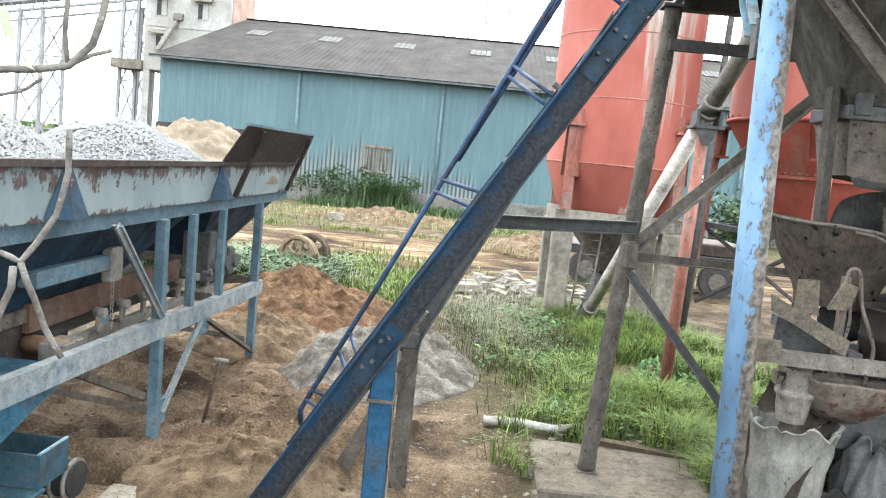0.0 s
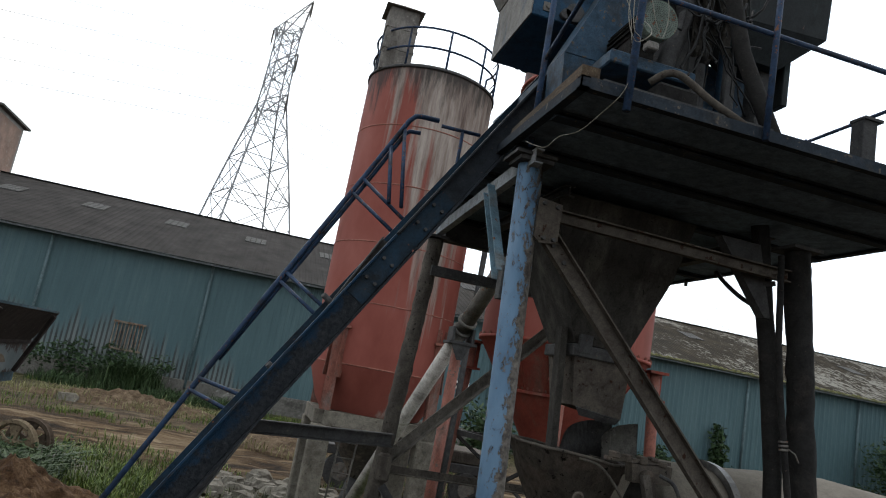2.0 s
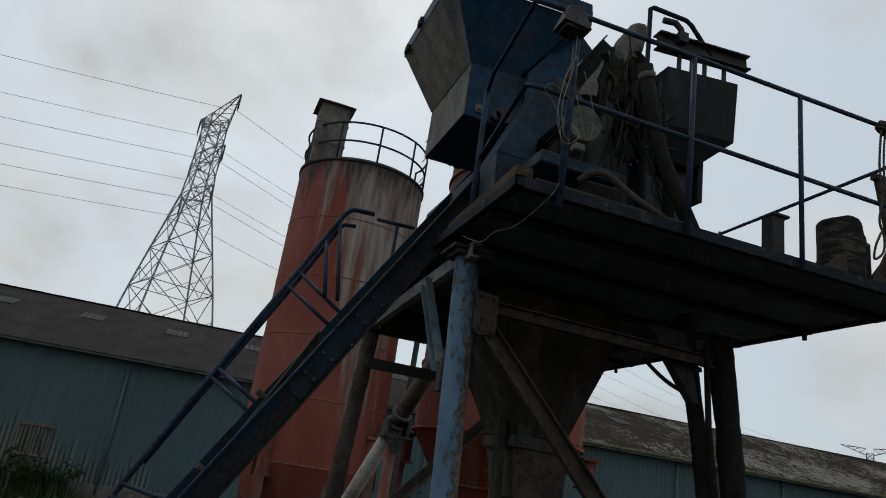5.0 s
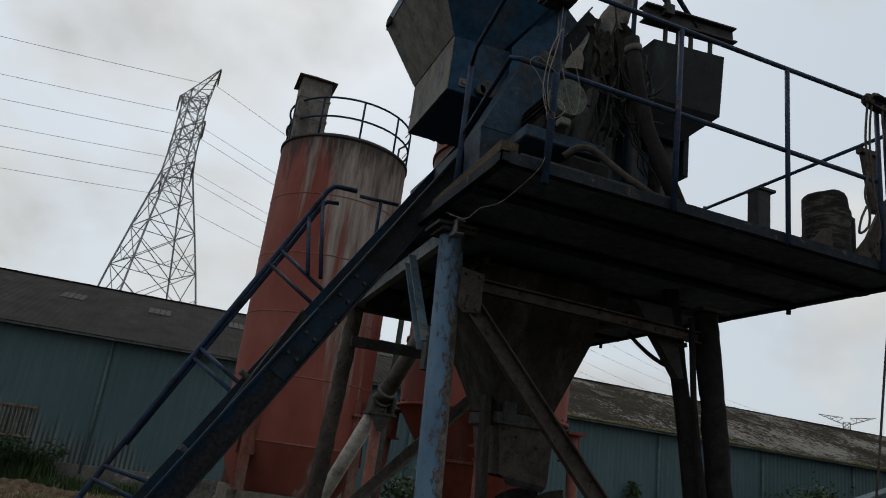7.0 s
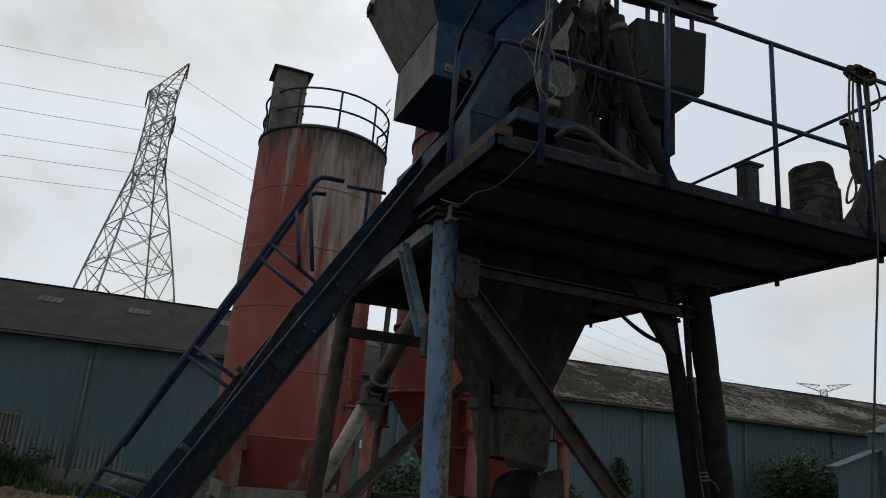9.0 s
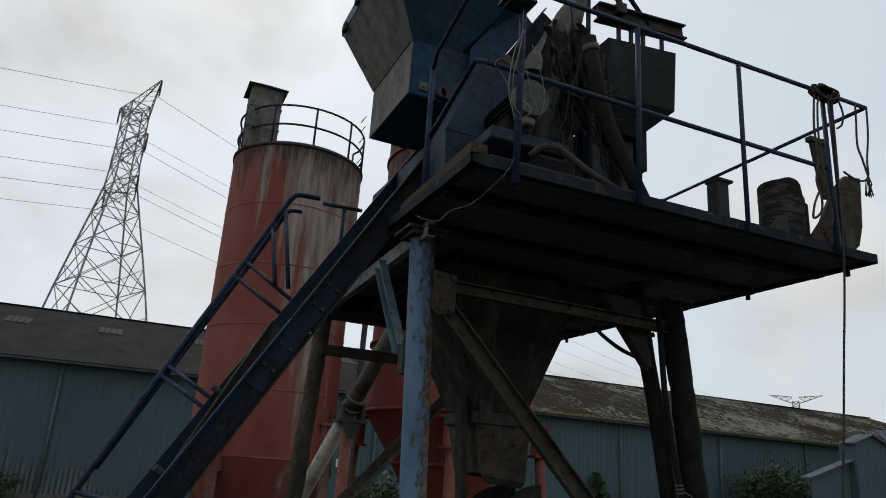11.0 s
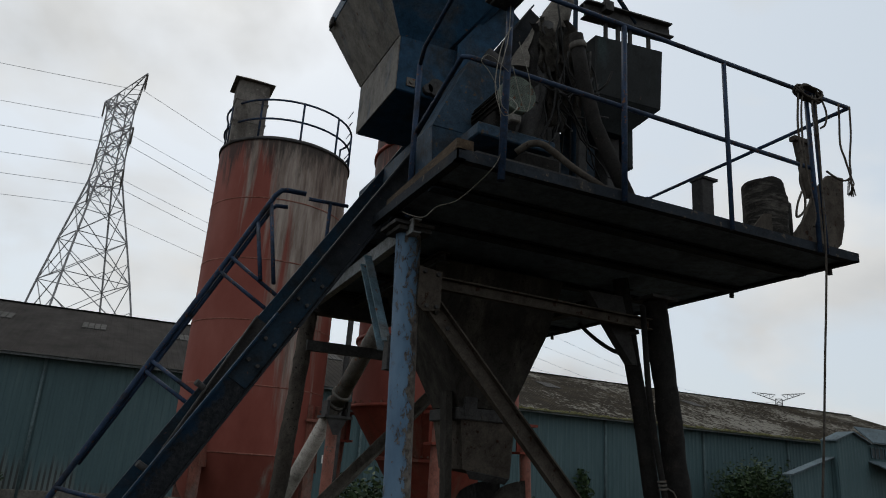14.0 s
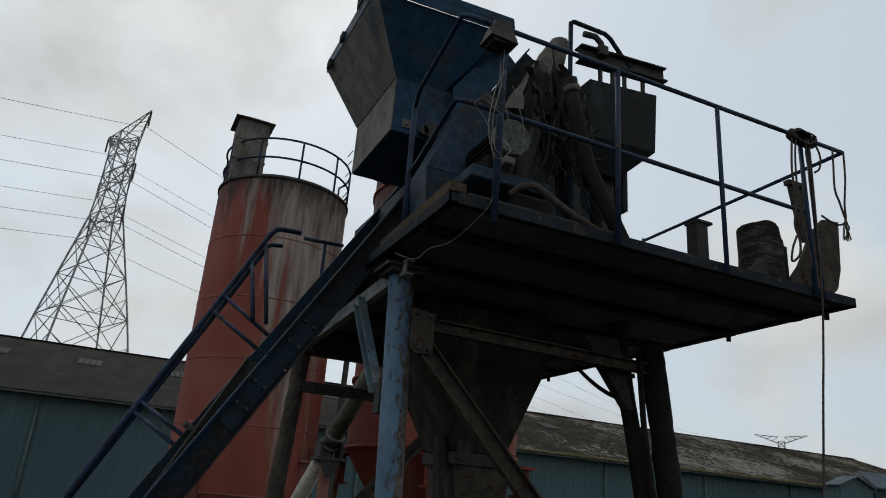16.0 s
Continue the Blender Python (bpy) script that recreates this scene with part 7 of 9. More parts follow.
l.new(foot.outputs[0], a2.inputs[1])
l.new(wide.outputs["Fac"], a3.inputs[0])
l.new(a2.outputs[0], a3.inputs[2])
fr = ramp(n, [(0.905, (0, 0, 0)), (0.935, (1, 1, 1))])
l.new(a3.outputs[0], fr.inputs[0])
under = noise_node(n, l, 14, 5, 0.65)
ur = ramp(n, [(0.36, (0.024, 0.017, 0.016)), (0.5, (0.048, 0.033, 0.029)), (0.66, (0.082, 0.056, 0.047))])
l.new(under.outputs["Fac"], ur.inputs[0])
l.new(mix_color(n, l, fr.outputs[0], rc.outputs[0], ur.outputs[0]), b.inputs["Base Color"])
b.inputs["Roughness"].default_value = 0.65
b.inputs["Specular IOR Level"].default_value = 0.3
bp = n.new("ShaderNodeBump")
bp.inputs["Strength"].default_value, bp.inputs["Distance"].default_value = 0.5, 0.008
l.new(fr.outputs[0], bp.inputs["Height"])
l.new(bp.outputs[0], b.inputs["Normal"])
PANEL = m
BIN_BLUE = paint("weathered_teal_blue_steel", (0.058, 0.092, 0.113), (0.112, 0.124, 0.128), RUST, 0.4, 3.0, 0.6, spots=18, spot_at=0.64)
DARK_IN = paint("brown_black_sheet", (0.034, 0.027, 0.025), (0.065, 0.055, 0.05), None, 0.4, 2, 0.8)
bm = B()
plate(bm, [(BX, Y1, 2.36), (BX, Y0, 2.36), (BX + 0.03, Y0, 2.75), (BX + 0.03, Y1, 2.75)], 0.012)
part("near_panel", bm, PANEL, bins, "rust-flecked near side panel")
bm = B()
plate(bm, [(-4.9, Y0, 2.36), (-4.9, Y1, 2.36), (-4.93, Y1, 2.75), (-4.93, Y0, 2.75)], 0.012)
part("far_panel", bm, PANEL, bins)
bm = B()
plate(bm, [(-4.9, Y1, 2.36), (BX, Y1, 2.36), (BX, Y1 + 0.02, 2.75), (-4.9, Y1 + 0.02, 2.75)], 0.012)
part("end_panel", bm, PANEL, bins)
bm = B()
bar(bm, (BX + 0.03, Y0, 2.77), (BX + 0.03, Y1 + 0.02, 2.77), 0.07, 0.05)
part("top_lip", bm, DARK_IN, bins)
bm = B()
channel(bm, (BX - 0.06, Y1 + 0.05, 2.29), (BX - 0.06, Y0, 2.29), 0.09, 0.14)
part("top_beam", bm, BIN_BLUE, bins)
for y in (2.5, 5.1, 8.1):
    bm = B()
    hexa(bm, [(BX + 0.02, y - 0.22, 2.38), (BX + 0.02, y + 0.22, 2.38), (BX + 0.16, y + 0.1, 2.38), (BX + 0.16, y - 0.1, 2.38)],
         [(BX + 0.04, y - 0.04, 2.74), (BX + 0.04, y + 0.04, 2.74), (BX + 0.06, y + 0.03, 2.74), (BX + 0.06, y - 0.03, 2.74)])
    part("stiffener", bm, DARK_BLUE, bins, "dark triangular stiffener")
flap_z = 3.22
bm = B()
plate(bm, [(BX + 0.02, 8.08, 2.76), (BX + 0.02, 11.12, 2.76), (-2.40, 10.92, flap_z), (-2.40, 7.95, flap_z)], 0.014)
flap = part("extension_flap", bm, DARK_IN, bins, "dark brown flared side board")
bm = B()
bar(bm, (-2.40, 7.95, flap_z + 0.01), (-2.40, 10.92, flap_z + 0.01), 0.04, 0.03)
part("edge_strip", bm, BIN_BLUE, flap)
for y in (8.55, 10.75):
    bm = B()
    bar(bm, (BX + 0.05, y, 2.38), (-2.38, y - 0.06, flap_z - 0.05), 0.05, 0.05)
    part("prop", bm, DARK_IN, flap)
bm = B()
plate(bm, [(BX + 0.02, 11.12, 2.76), (-4.9, 11.12, 2.76), (-4.95, 11.2, flap_z), (-2.40, 10.92, flap_z)], 0.014)
part("end_flap", bm, DARK_IN, bins)
for hy0, hy1, hz in ((1.4, 7.9, 1.50), (8.3, 11.0, 1.50)):
    bm = B()
    hexa(bm, [(-4.3, hy0 + 0.9, hz), (-3.42, hy0 + 0.9, hz), (-3.42, hy1 - 0.9, hz), (-4.3, hy1 - 0.9, hz)],
         [(-4.88, hy0, 2.35), (BX - 0.06, hy0, 2.35), (BX - 0.06, hy1, 2.35), (-4.88, hy1, 2.35)])
    hop = part("hopper_bottom", bm, DARK_BLUE, bins, "dark blue tapering hopper bottom")
    bm = B()
    box(bm, (-4.34, hy0 + 0.86, hz - 0.10), (-3.36, hy1 - 0.86, hz + 0.02), 0.01)
    part("outlet_frame", bm, BROWN_STEEL, hop, "rust-brown outlet trough")
for y in (2.2, 5.2, 6.86, 9.80):
    for x in (BX - 0.04, -4.86)[1 if y == 5.2 else 0:]:
        bm = B()
        box(bm, (x - 0.05, y - 0.05, -0.35), (x + 0.05, y + 0.05, 2.23), 0.006)
        part("leg", bm, BIN_BLUE, bins)
for y in (7.60, 8.46):
    bm = B()
    box(bm, (BX - 0.085, y - 0.045, 1.2), (BX - 0.005, y + 0.045, 2.23), 0.005)
    part("stud", bm, BIN_BLUE, bins)
bm = B()
channel(bm, (BX + 0.02, 10.0, 1.05), (BX + 0.02, Y0, 1.38), 0.09, 0.19)
DUST_BEAM = paint("dust_coated_beam", (0.145, 0.155, 0.155), (0.09, 0.115, 0.135), RUST, 0.45, 3.0, 0.8, spots=18, spot_at=0.64)
part("lower_beam", bm, DUST_BEAM, bins)
bm = B()
channel(bm, (-4.9, 10.0, 1.05), (-4.9, Y0, 1.38), 0.09, 0.17)
part("lower_beam", bm, DARK_BLUE, bins)
for p0, p1, w in (((BX + 0.0, 5.92, 2.25), (BX + 0.0, 6.83, 1.30), 0.09), ((BX, 7.90, 1.08), (BX, 6.95, 0.28), 0.07), ((BX - 0.02, 8.0, 0.98), (BX - 0.02, 9.72, 0.16), 0.07),
                  ((BX - 0.1, 6.78, 0.45), (BX - 0.2, 5.4, 1.15), 0.07), ((BX - 0.1, 6.8, 0.32), (-4.7, 6.8, 0.45), 0.07), ((BX - 0.1, 9.7, 0.32), (-4.7, 9.7, 0.42), 0.07), ((BX - 0.1, 9.8, 1.1), (-4.8, 9.8, 1.1), 0.1), ((BX - 0.1, 8.4, 1.12), (-4.8, 8.4, 1.12), 0.1)):
    bm = B()
    if p0[0] == BX:
        bar(bm, p0, p1, 0.02, w, (1, 0, 0))
        bar(bm, (p0[0] + 0.012, p0[1] - 0.02, p0[2]), (p1[0] + 0.012, p1[1] - 0.02, p1[2]), w * 0.85, 0.012, (1, 0, 0))
    else:
        angle_bar(bm, p0, p1, w, 0.012)
    part("brace", bm, DUST_BEAM if p0[0] == BX else BROWN_STEEL, bins)
for gy0, gz0, gy1, gz1 in ((7.74, 0.86, 8.08, 1.16), (6.82, 0.16, 7.04, 0.42)):
    bm = B()
    box(bm, (BX - 0.015, gy0, gz0), (BX + 0.005, gy1, gz1))
    part("gusset", bm, BIN_BLUE, bins)
bm = B()
hexa(bm, [(-3.3, 2.4, 0.80), (-2.78, 2.4, 0.80), (-2.78, 4.5, 0.88), (-3.3, 4.5, 0.88)], [(-3.5, 2.0, 1.25), (-2.78, 2.0, 1.25), (-2.78, 5.46, 1.18), (-3.5, 5.46, 1.18)])
part("spill_tray", bm, paint("worn_teal_tray", (0.022, 0.066, 0.098), (0.04, 0.055, 0.066), RUST, 0.45, 3, 0.6, spots=18, spot_at=0.68), bins)
# feeder with rollers under the bins
feeder = thing("belt_feeder", (-3.3, 7.2, 0.5), "grimy belt feeder with rollers under the bins", "conveyor")
bm = B()
channel(bm, (-3.12, 9.4, 1.12), (-3.12, 5.7, 1.20), 0.06, 0.10)
channel(bm, (-4.2, 5.7, 1.20), (-4.2, 9.4, 1.12), 0.06, 0.10)
part("side_frame", bm, GREY_STEEL, feeder)
bm = B()
box(bm, (-4.15, 5.8, 1.28), (-3.2, 9.3, 1.31))
part("belt", bm, TAR, feeder)
for k in range(7):
    y = 6.3 + k * 0.42
    bm = B()
    box(bm, (-3.10, y - 0.03, 1.22), (-3.06, y + 0.03, 1.42), 0.008)
    tube(bm, (-3.12, y, 1.40), (-3.02, y, 1.40), 0.045, 10)
    part("idler_bracket", bm, GREY_STEEL, feeder)
bm = B()
tube(bm, (-3.40, 5.75, 1.22), (-3.02, 5.75, 1.22), 0.075, 18)
part("end_pulley", bm, paint("rusty_pulley", (0.20, 0.12, 0.075), (0.1, 0.06, 0.04), None, 0.5, 5, 0.7), feeder)
bm = B()
box(bm, (-3.2, 5.6, 1.12), (-2.98, 5.9, 1.28), 0.01)
part("bearing_block", bm, GREY_STEEL, feeder)
bm = B()
box(bm, (-3.47, 3.6, 0.80), (-3.42, 6.4, 1.75), 0.005)
part("back_plate", bm, DARK_IN, feeder)
bm = B()
box(bm, (-3.40, 5.7, 1.315), (-3.34, 8.6, 1.56))
part("skirt_board", bm, paint("rusty_skirt", (0.085, 0.052, 0.038), (0.055, 0.045, 0.04), None, 0.5, 3, 0.8), feeder)
for y in (8.9, 9.3, 9.6):
    bm = B()
    box(bm, (-3.4, y - 0.12, 1.25), (-3.05, y + 0.1, 1.9 - (y - 8.9) * 0.4), 0.02)
    tube(bm, (-3.15, y, 1.45), (-2.98, y, 1.45), 0.09, 12)
    part("drive_unit", bm, BLACK, feeder)
act = thing("gate_cylinder", (-3.1, 6.3, 1.8), "blue gate actuator with a hanging chain", "actuator")
bm = B()
box(bm, (-3.2, 5.3, 1.78), (-3.02, 6.35, 1.92), 0.015)
part("bracket", bm, BIN_BLUE, act)
bm = B()
box(bm, (-3.12, 6.35, 1.66), (-3.0, 6.55, 1.98), 0.02)
part("clevis", bm, GREY_STEEL, act)
bm = B()
for k in range(16):
    z = 1.70 - k * 0.05
    a = Vector((-3.02, 6.40, z))
    pipe(bm, [a + Vector((0.012 * math.cos(t), 0.012 * math.sin(t) * (k % 2), 0.03 * math.sin(t))) for t in np.linspace(0, 6.28, 7)], 0.005, 5)
part("chain", bm, GREY_STEEL, act)
tail = thing("conveyor_tail", (-2.9, 5.0, 0), "grimy teal conveyor tail box with a black drum", "conveyor")
TEAL = paint("grimy_teal_housing", (0.020, 0.045, 0.058), (0.035, 0.038, 0.040), None, 0.5, 4, 0.7, spots=18)
bm = B()
for lo, hi in (((-3.3, 4.81, 0.47), (-2.66, 4.83, 0.72)), ((-3.3, 5.14, 0.47), (-2.66, 5.16, 0.72)), ((-2.68, 4.83, 0.47), (-2.66, 5.14, 0.72)), ((-3.3, 4.83, 0.47), (-2.68, 5.14, 0.49))):
    box(bm, lo, hi)
part("housing", bm, TEAL, tail)
bm = B()
bar(bm, (-2.67, 4.81, 0.728), (-2.67, 5.16, 0.728), 0.022, 0.012)
part("edge_angle", bm, FADED_BLUE, tail)
bm = B()
box(bm, (-3.3, 4.1, 0.44), (-2.64, 4.86, 0.466), 0.004)
box(bm, (-3.3, 4.1, 0.20), (-2.70, 4.80, 0.44), 0.01)
part("lower_box", bm, TEAL, tail)
bm = B()
tube(bm, (-3.4, 5.28, 0.34), (-2.645, 5.28, 0.34), 0.138, 28)
part("drum", bm, TAR, tail)
for x in (-2.80, -2.69):
    bm = B()
    tube(bm, (x, 5.28, 0.34), (x + 0.022, 5.28, 0.34), 0.165, 28)
    part("flange", bm, GREY_STEEL, tail)
bm = B()
tube(bm, (-2.72, 4.72, 0.12), (-2.60, 4.72, 0.12), 0.12, 24)
part("motor_end", bm, BLACK, tail)
bm = B()
box(bm, (-3.3, 4.2, -0.35), (-2.80, 5.2, 0.20))
part("plinth", bm, CONCRETE, tail)
bm = B()
hexa(bm, [(-2.66, 5.62, -0.6), (-1.94, 5.64, -0.6), (-1.94, 5.93, -0.6), (-2.66, 5.88, -0.6)], [(-2.66, 5.62, 0.03), (-1.94, 5.64, 0.0), (-1.94, 5.93, 0.0), (-2.66, 5.88, 0.03)])
solo("pit_kerb", bm, CONCRETE, (-2.5, 5.8, -0.1), "sand-covered concrete kerb of the feeder pit", "kerb")

# heaps in the bins
heap("gravel_load", (-3.85, 8.0), 1.05, 1.75, 0.62, GRAVEL, "heaped grey crushed gravel filling the bin", 0.0, 3.0, sharp=1.3, base_z=2.58)
heap("gravel_load", (-3.85, 5.0), 1.05, 2.0, 0.64, GRAVEL, "heaped grey crushed gravel filling the bin", 0.0, 6.0, sharp=1.3, base_z=2.58)
heap("sand_load", (-3.80, 10.1), 1.0, 1.5, 0.70, SAND, "heaped yellow sand filling the end bin", 0.4, 9.0, sharp=1.4, base_z=2.62)

# loose stones over the gravel
m, n, l, b = nodes_of("crushed_stone")
g = n.new("ShaderNodeNewGeometry")
r = ramp(n, [(0.0, (0.10, 0.10, 0.099)), (0.5, (0.155, 0.155, 0.152)), (1.0, (0.215, 0.213, 0.208))])
l.new(g.outputs["Random Per Island"], r.inputs[0])
l.new(r.outputs[0], b.inputs["Base Color"])
b.inputs["Roughness"].default_value = 0.9
STONE = m
random.seed(31)
vs, fs = [], []
for cy, ry, top, sd in ((8.0, 1.75, 0.62, 3.0), (5.0, 2.0, 0.64, 6.0)):
    for i in range(16000):
        u, a = math.sqrt(random.random()) * 0.97, random.uniform(0, 6.28)
        wob = 1 + 0.16 * noise.noise(Vector((math.cos(a) * 1.3, math.sin(a) * 1.3, sd)))
        x, y = -3.85 + 1.05 * u * wob * math.cos(a), cy + ry * u * wob * math.sin(a)
        z = 2.58 + top * (1 - u ** 1.3) * (1 + 0.22 * noise.fractal(Vector((x * 0.9, y * 0.9, sd)), 0.8, 2.0, 4)) + 0.02
        s = random.uniform(0.010, 0.019)
        k = len(vs)
        for d in ((1, 0, 0), (0, 1, 0), (-1, 0, 0), (0, -1, 0), (0.2, 0.1, 1)):
            vs.append((x + d[0] * s * random.uniform(0.7, 1.3), y + d[1] * s * random.uniform(0.7, 1.3), z + d[2] * s * random.uniform(0.6, 1.2)))
        fs += [(k, k + 1, k + 4), (k + 1, k + 2, k + 4), (k + 2, k + 3, k + 4), (k + 3, k, k + 4)]
me = bpy.data.meshes.new("gravel_stones")
me.from_pydata(vs, [], fs)
me.materials.append(STONE)
tagged(new("gravel_stones", me), "angular grey crushed stones on the gravel load", "gravel", kind="stuff")

# ---- shovel in the sand ----
shovel = thing("shovel", (-2.35, 7.35, 0.1), "wooden-handled shovel stuck upright in the sand", "shovel")
bm = B()
pipe(bm, [(-2.44, 7.26, 0.08), (-2.40, 7.36, 0.42), (-2.36, 7.46, 0.72)], 0.02, 8)
part("shaft", bm, paint("worn_shovel_wood", (0.055, 0.038, 0.027), (0.03, 0.022, 0.017), None, 0.5, 8, 0.8), shovel)
bm = B()
tube(bm, (-2.43, 7.44, 0.735), (-2.28, 7.48, 0.715), 0.02, 8)
tube(bm, (-2.36, 7.46, 0.66), (-2.42, 7.445, 0.73), 0.010, 6)
tube(bm, (-2.36, 7.46, 0.66), (-2.30, 7.475, 0.72), 0.010, 6)
part("grip", bm, GREY_STEEL, shovel)
bm = B()
plate(bm, [(-2.54, 7.24, 0.12), (-2.36, 7.28, 0.12), (-2.40, 7.18, -0.12), (-2.50, 7.16, -0.12)], 0.006)
part("blade", bm, GREY_STEEL, shovel)

# ---- cable wheel in the weeds ----
wheel = thing("sheave_wheel", (-4.0, 17.1, 0), "rusty double sheave wheel half sunk among weeds", "wheel")
WHEEL = paint("rusty_cream_wheel", (0.175, 0.135, 0.088), (0.10, 0.068, 0.045), (0.05, 0.032, 0.022), 0.5, 4, 0.85, spots=20, spot_at=0.6)
WHEEL_BACK = paint("brown_rusted_wheel", (0.075, 0.055, 0.04), (0.045, 0.034, 0.027), None, 0.5, 4, 0.9)
WAX = Vector((0.30, 0.94, 0.06)).normalized()
WU = WAX.cross(Vector((0, 0, 1))).normalized()
WV = WU.cross(WAX)
for wc, R_, mt in ((Vector((-4.0, 16.9, 0.46)), 0.52, WHEEL), (Vector((-3.80, 17.3, 0.52)), 0.50, WHEEL_BACK)):
    wpt = lambda r_, a_, d_: wc + (WU * math.cos(a_) + WV * math.sin(a_)) * r_ + WAX * d_
    bm = B()
    prof_ = [(R_ - 0.10, -0.05), (R_ - 0.07, -0.075), (R_, -0.075), (R_ - 0.03, -0.02), (R_ - 0.03, 0.02), (R_, 0.075), (R_ - 0.10, 0.06)]
    nseg = 40
    rg = [[bm.verts.new(wpt(r_, 2 * math.pi * k / nseg, d_)) for k in range(nseg)] for r_, d_ in prof_]
    for i in range(len(prof_)):
        p_, q_ = rg[i], rg[(i + 1) % len(prof_)]
        for k in range(nseg):
            bm.faces.new((p_[k], p_[(k + 1) % nseg], q_[(k + 1) % nseg], q_[k]))
    part("rim", bm, mt, wheel)
    for k in range(5):
        bm = B()
        a = 2 * math.pi * k / 5 + 0.3
        pts_ = [(0.06, -0.9), (0.06, 0.9), (0.22, 0.30), (R_ - 0.09, 0.34), (R_ - 0.09, -0.34), (0.22, -0.30)]
        lo = [bm.verts.new(wpt(r_, a + o_, -0.03)) for r_, o_ in pts_]
        hi = [bm.verts.new(wpt(r_, a + o_, 0.03)) for r_, o_ in pts_]
        bm.faces.new(lo)
        bm.faces.new(hi[::-1])
        for i in range(6):
            bm.faces.new((lo[i], hi[i], hi[(i + 1) % 6], lo[(i + 1) % 6]))
        part("spoke", bm, mt, wheel)
    bm = B()
    tube(bm, wc - WAX * 0.11, wc + WAX * 0.12, 0.12, 18)
    part("hub", bm, mt, wheel)
bm = B()
tube(bm, Vector((-4.0, 16.9, 0.46)) - WAX * 0.16, Vector((-3.80, 17.3, 0.52)) + WAX * 0.2, 0.04, 12)
part("axle", bm, GREY_STEEL, wheel)
bm = B()
box(bm, (-3.62, 16.75, -0.1), (-3.36, 17.15, 0.50), 0.02)
box(bm, (-4.1, 17.05, -0.1), (-3.4, 17.2, 0.2), 0.02)
box(bm, (-3.40, 16.7, 0.30), (-3.12, 17.0, 0.42), 0.02)
part("cradle", bm, GREY_STEEL, wheel)

# ---- concrete pad, planks, pipe, rubble ----
bm = B()
box(bm, (1.0, 6.6, -0.3), (2.75, 7.85, 0.13), 0.02)
for v in bm.verts:
    v.co += Vector((0.05 * noise.noise(v.co * 3), 0.05 * noise.noise(v.co * 3 + Vector((5, 0, 0))), 0))
PAD = paint("muddy_pad_concrete", (0.10, 0.085, 0.067), (0.06, 0.049, 0.038), (0.13, 0.12, 0.104), 0.5, 3, 0.95)
pad = thing("concrete_pad", (1.9, 7.2, 0), "muddy broken-edged concrete footing pad", "pad")
part("slab", bm, PAD, pad)
for px, py, ps in ((1.05, 6.62, 0.10), (1.42, 6.56, 0.07), (2.1, 6.55, 0.08), (0.97, 7.1, 0.09), (1.0, 7.6, 0.06), (2.5, 6.57, 0.09)):
    bm = B()
    hexa(bm, [(px - ps, py - ps * 0.7, -0.05), (px + ps, py - ps, -0.05), (px + ps * 0.8, py + ps, -0.05), (px - ps, py + ps * 0.8, -0.05)],
         [(px - ps * 0.7, py - ps * 0.5, 0.07), (px + ps * 0.6, py - ps * 0.7, 0.10), (px + ps * 0.6, py + ps * 0.8, 0.11), (px - ps * 0.8, py + ps * 0.6, 0.06)])
    part("broken_edge", bm, PAD, pad)
bm = B()
bar(bm, (1.75, 7.9, 0.17), (2.95, 7.75, 0.13), 0.12, 0.04)
solo("plank", bm, WOOD, (2.3, 7.8, 0.1), "grey weathered plank lying by the footing", "plank")
bm = B()
pipe(bm, [(0.50, 8.35, 0.09), (0.95, 8.30, 0.12), (1.3, 8.3, 0.09), (1.7, 8.42, 0.11)], 0.05, 12)
solo("fallen_pipe", bm, paint("dusty_white_pipe", (0.33, 0.315, 0.285), (0.21, 0.19, 0.165), None, 0.5, 4, 0.8), (1.1, 8.35, 0.05), "dusty white pipe lying in the grass", "pipe")
random.seed(17)


def stone(bm, c, s):
    vs = []
    for k in range(2):
        for i in range(6):
            a = 2 * math.pi * i / 6 + random.uniform(-0.25, 0.25)
            r = s * random.uniform(0.7, 1.1) * (1 if k == 0 else 0.72)
            vs.append(bm.verts.new((c[0] + r * math.cos(a) * 1.25, c[1] + r * math.sin(a), c[2] + (0.0 if k == 0 else s * random.uniform(0.45, 0.75)))))
    for i in range(6):
        bm.faces.new((vs[i], vs[(i + 1) % 6], vs[6 + (i + 1) % 6], vs[6 + i]))
    bm.faces.new(vs[6:])
    bm.faces.new(vs[:6][::-1])


RUBBLE = paint("pale_broken_concrete", (0.165, 0.15, 0.125), (0.10, 0.088, 0.072), (0.07, 0.06, 0.05), 0.5, 2.5, 0.95)
for i in range(120):
    x = random.uniform(-0.9, 3.0)
    y = 17.6 + random.gauss(0, 0.9) + 0.3 * x
    s = random.choice((0.08, 0.12, 0.18, 0.24, 0.3))
    bm = B()
    stone(bm, (0, 0, -0.03), s)
    me_ob = solo("rubble_slab", bm, RUBBLE, (0, 0, 0), "broken slab of pale concrete rubble", "rubble", "rubble row")
    me_ob.location = (x, y, ground_z(x, y) + (0.12 if random.random() < 0.3 else 0.0))
for i in range(26):
    x, y = random.uniform(-3.4, -2.2), random.uniform(16.5, 18.6)
    bm = B()
    stone(bm, (0, 0, -0.03), random.uniform(0.08, 0.2))
    me_ob = solo("rubble_slab", bm, RUBBLE, (0, 0, 0), "grey stone lying among the weeds", "rubble", "stones in the weeds")
    me_ob.location = (x, y, ground_z(x, y))
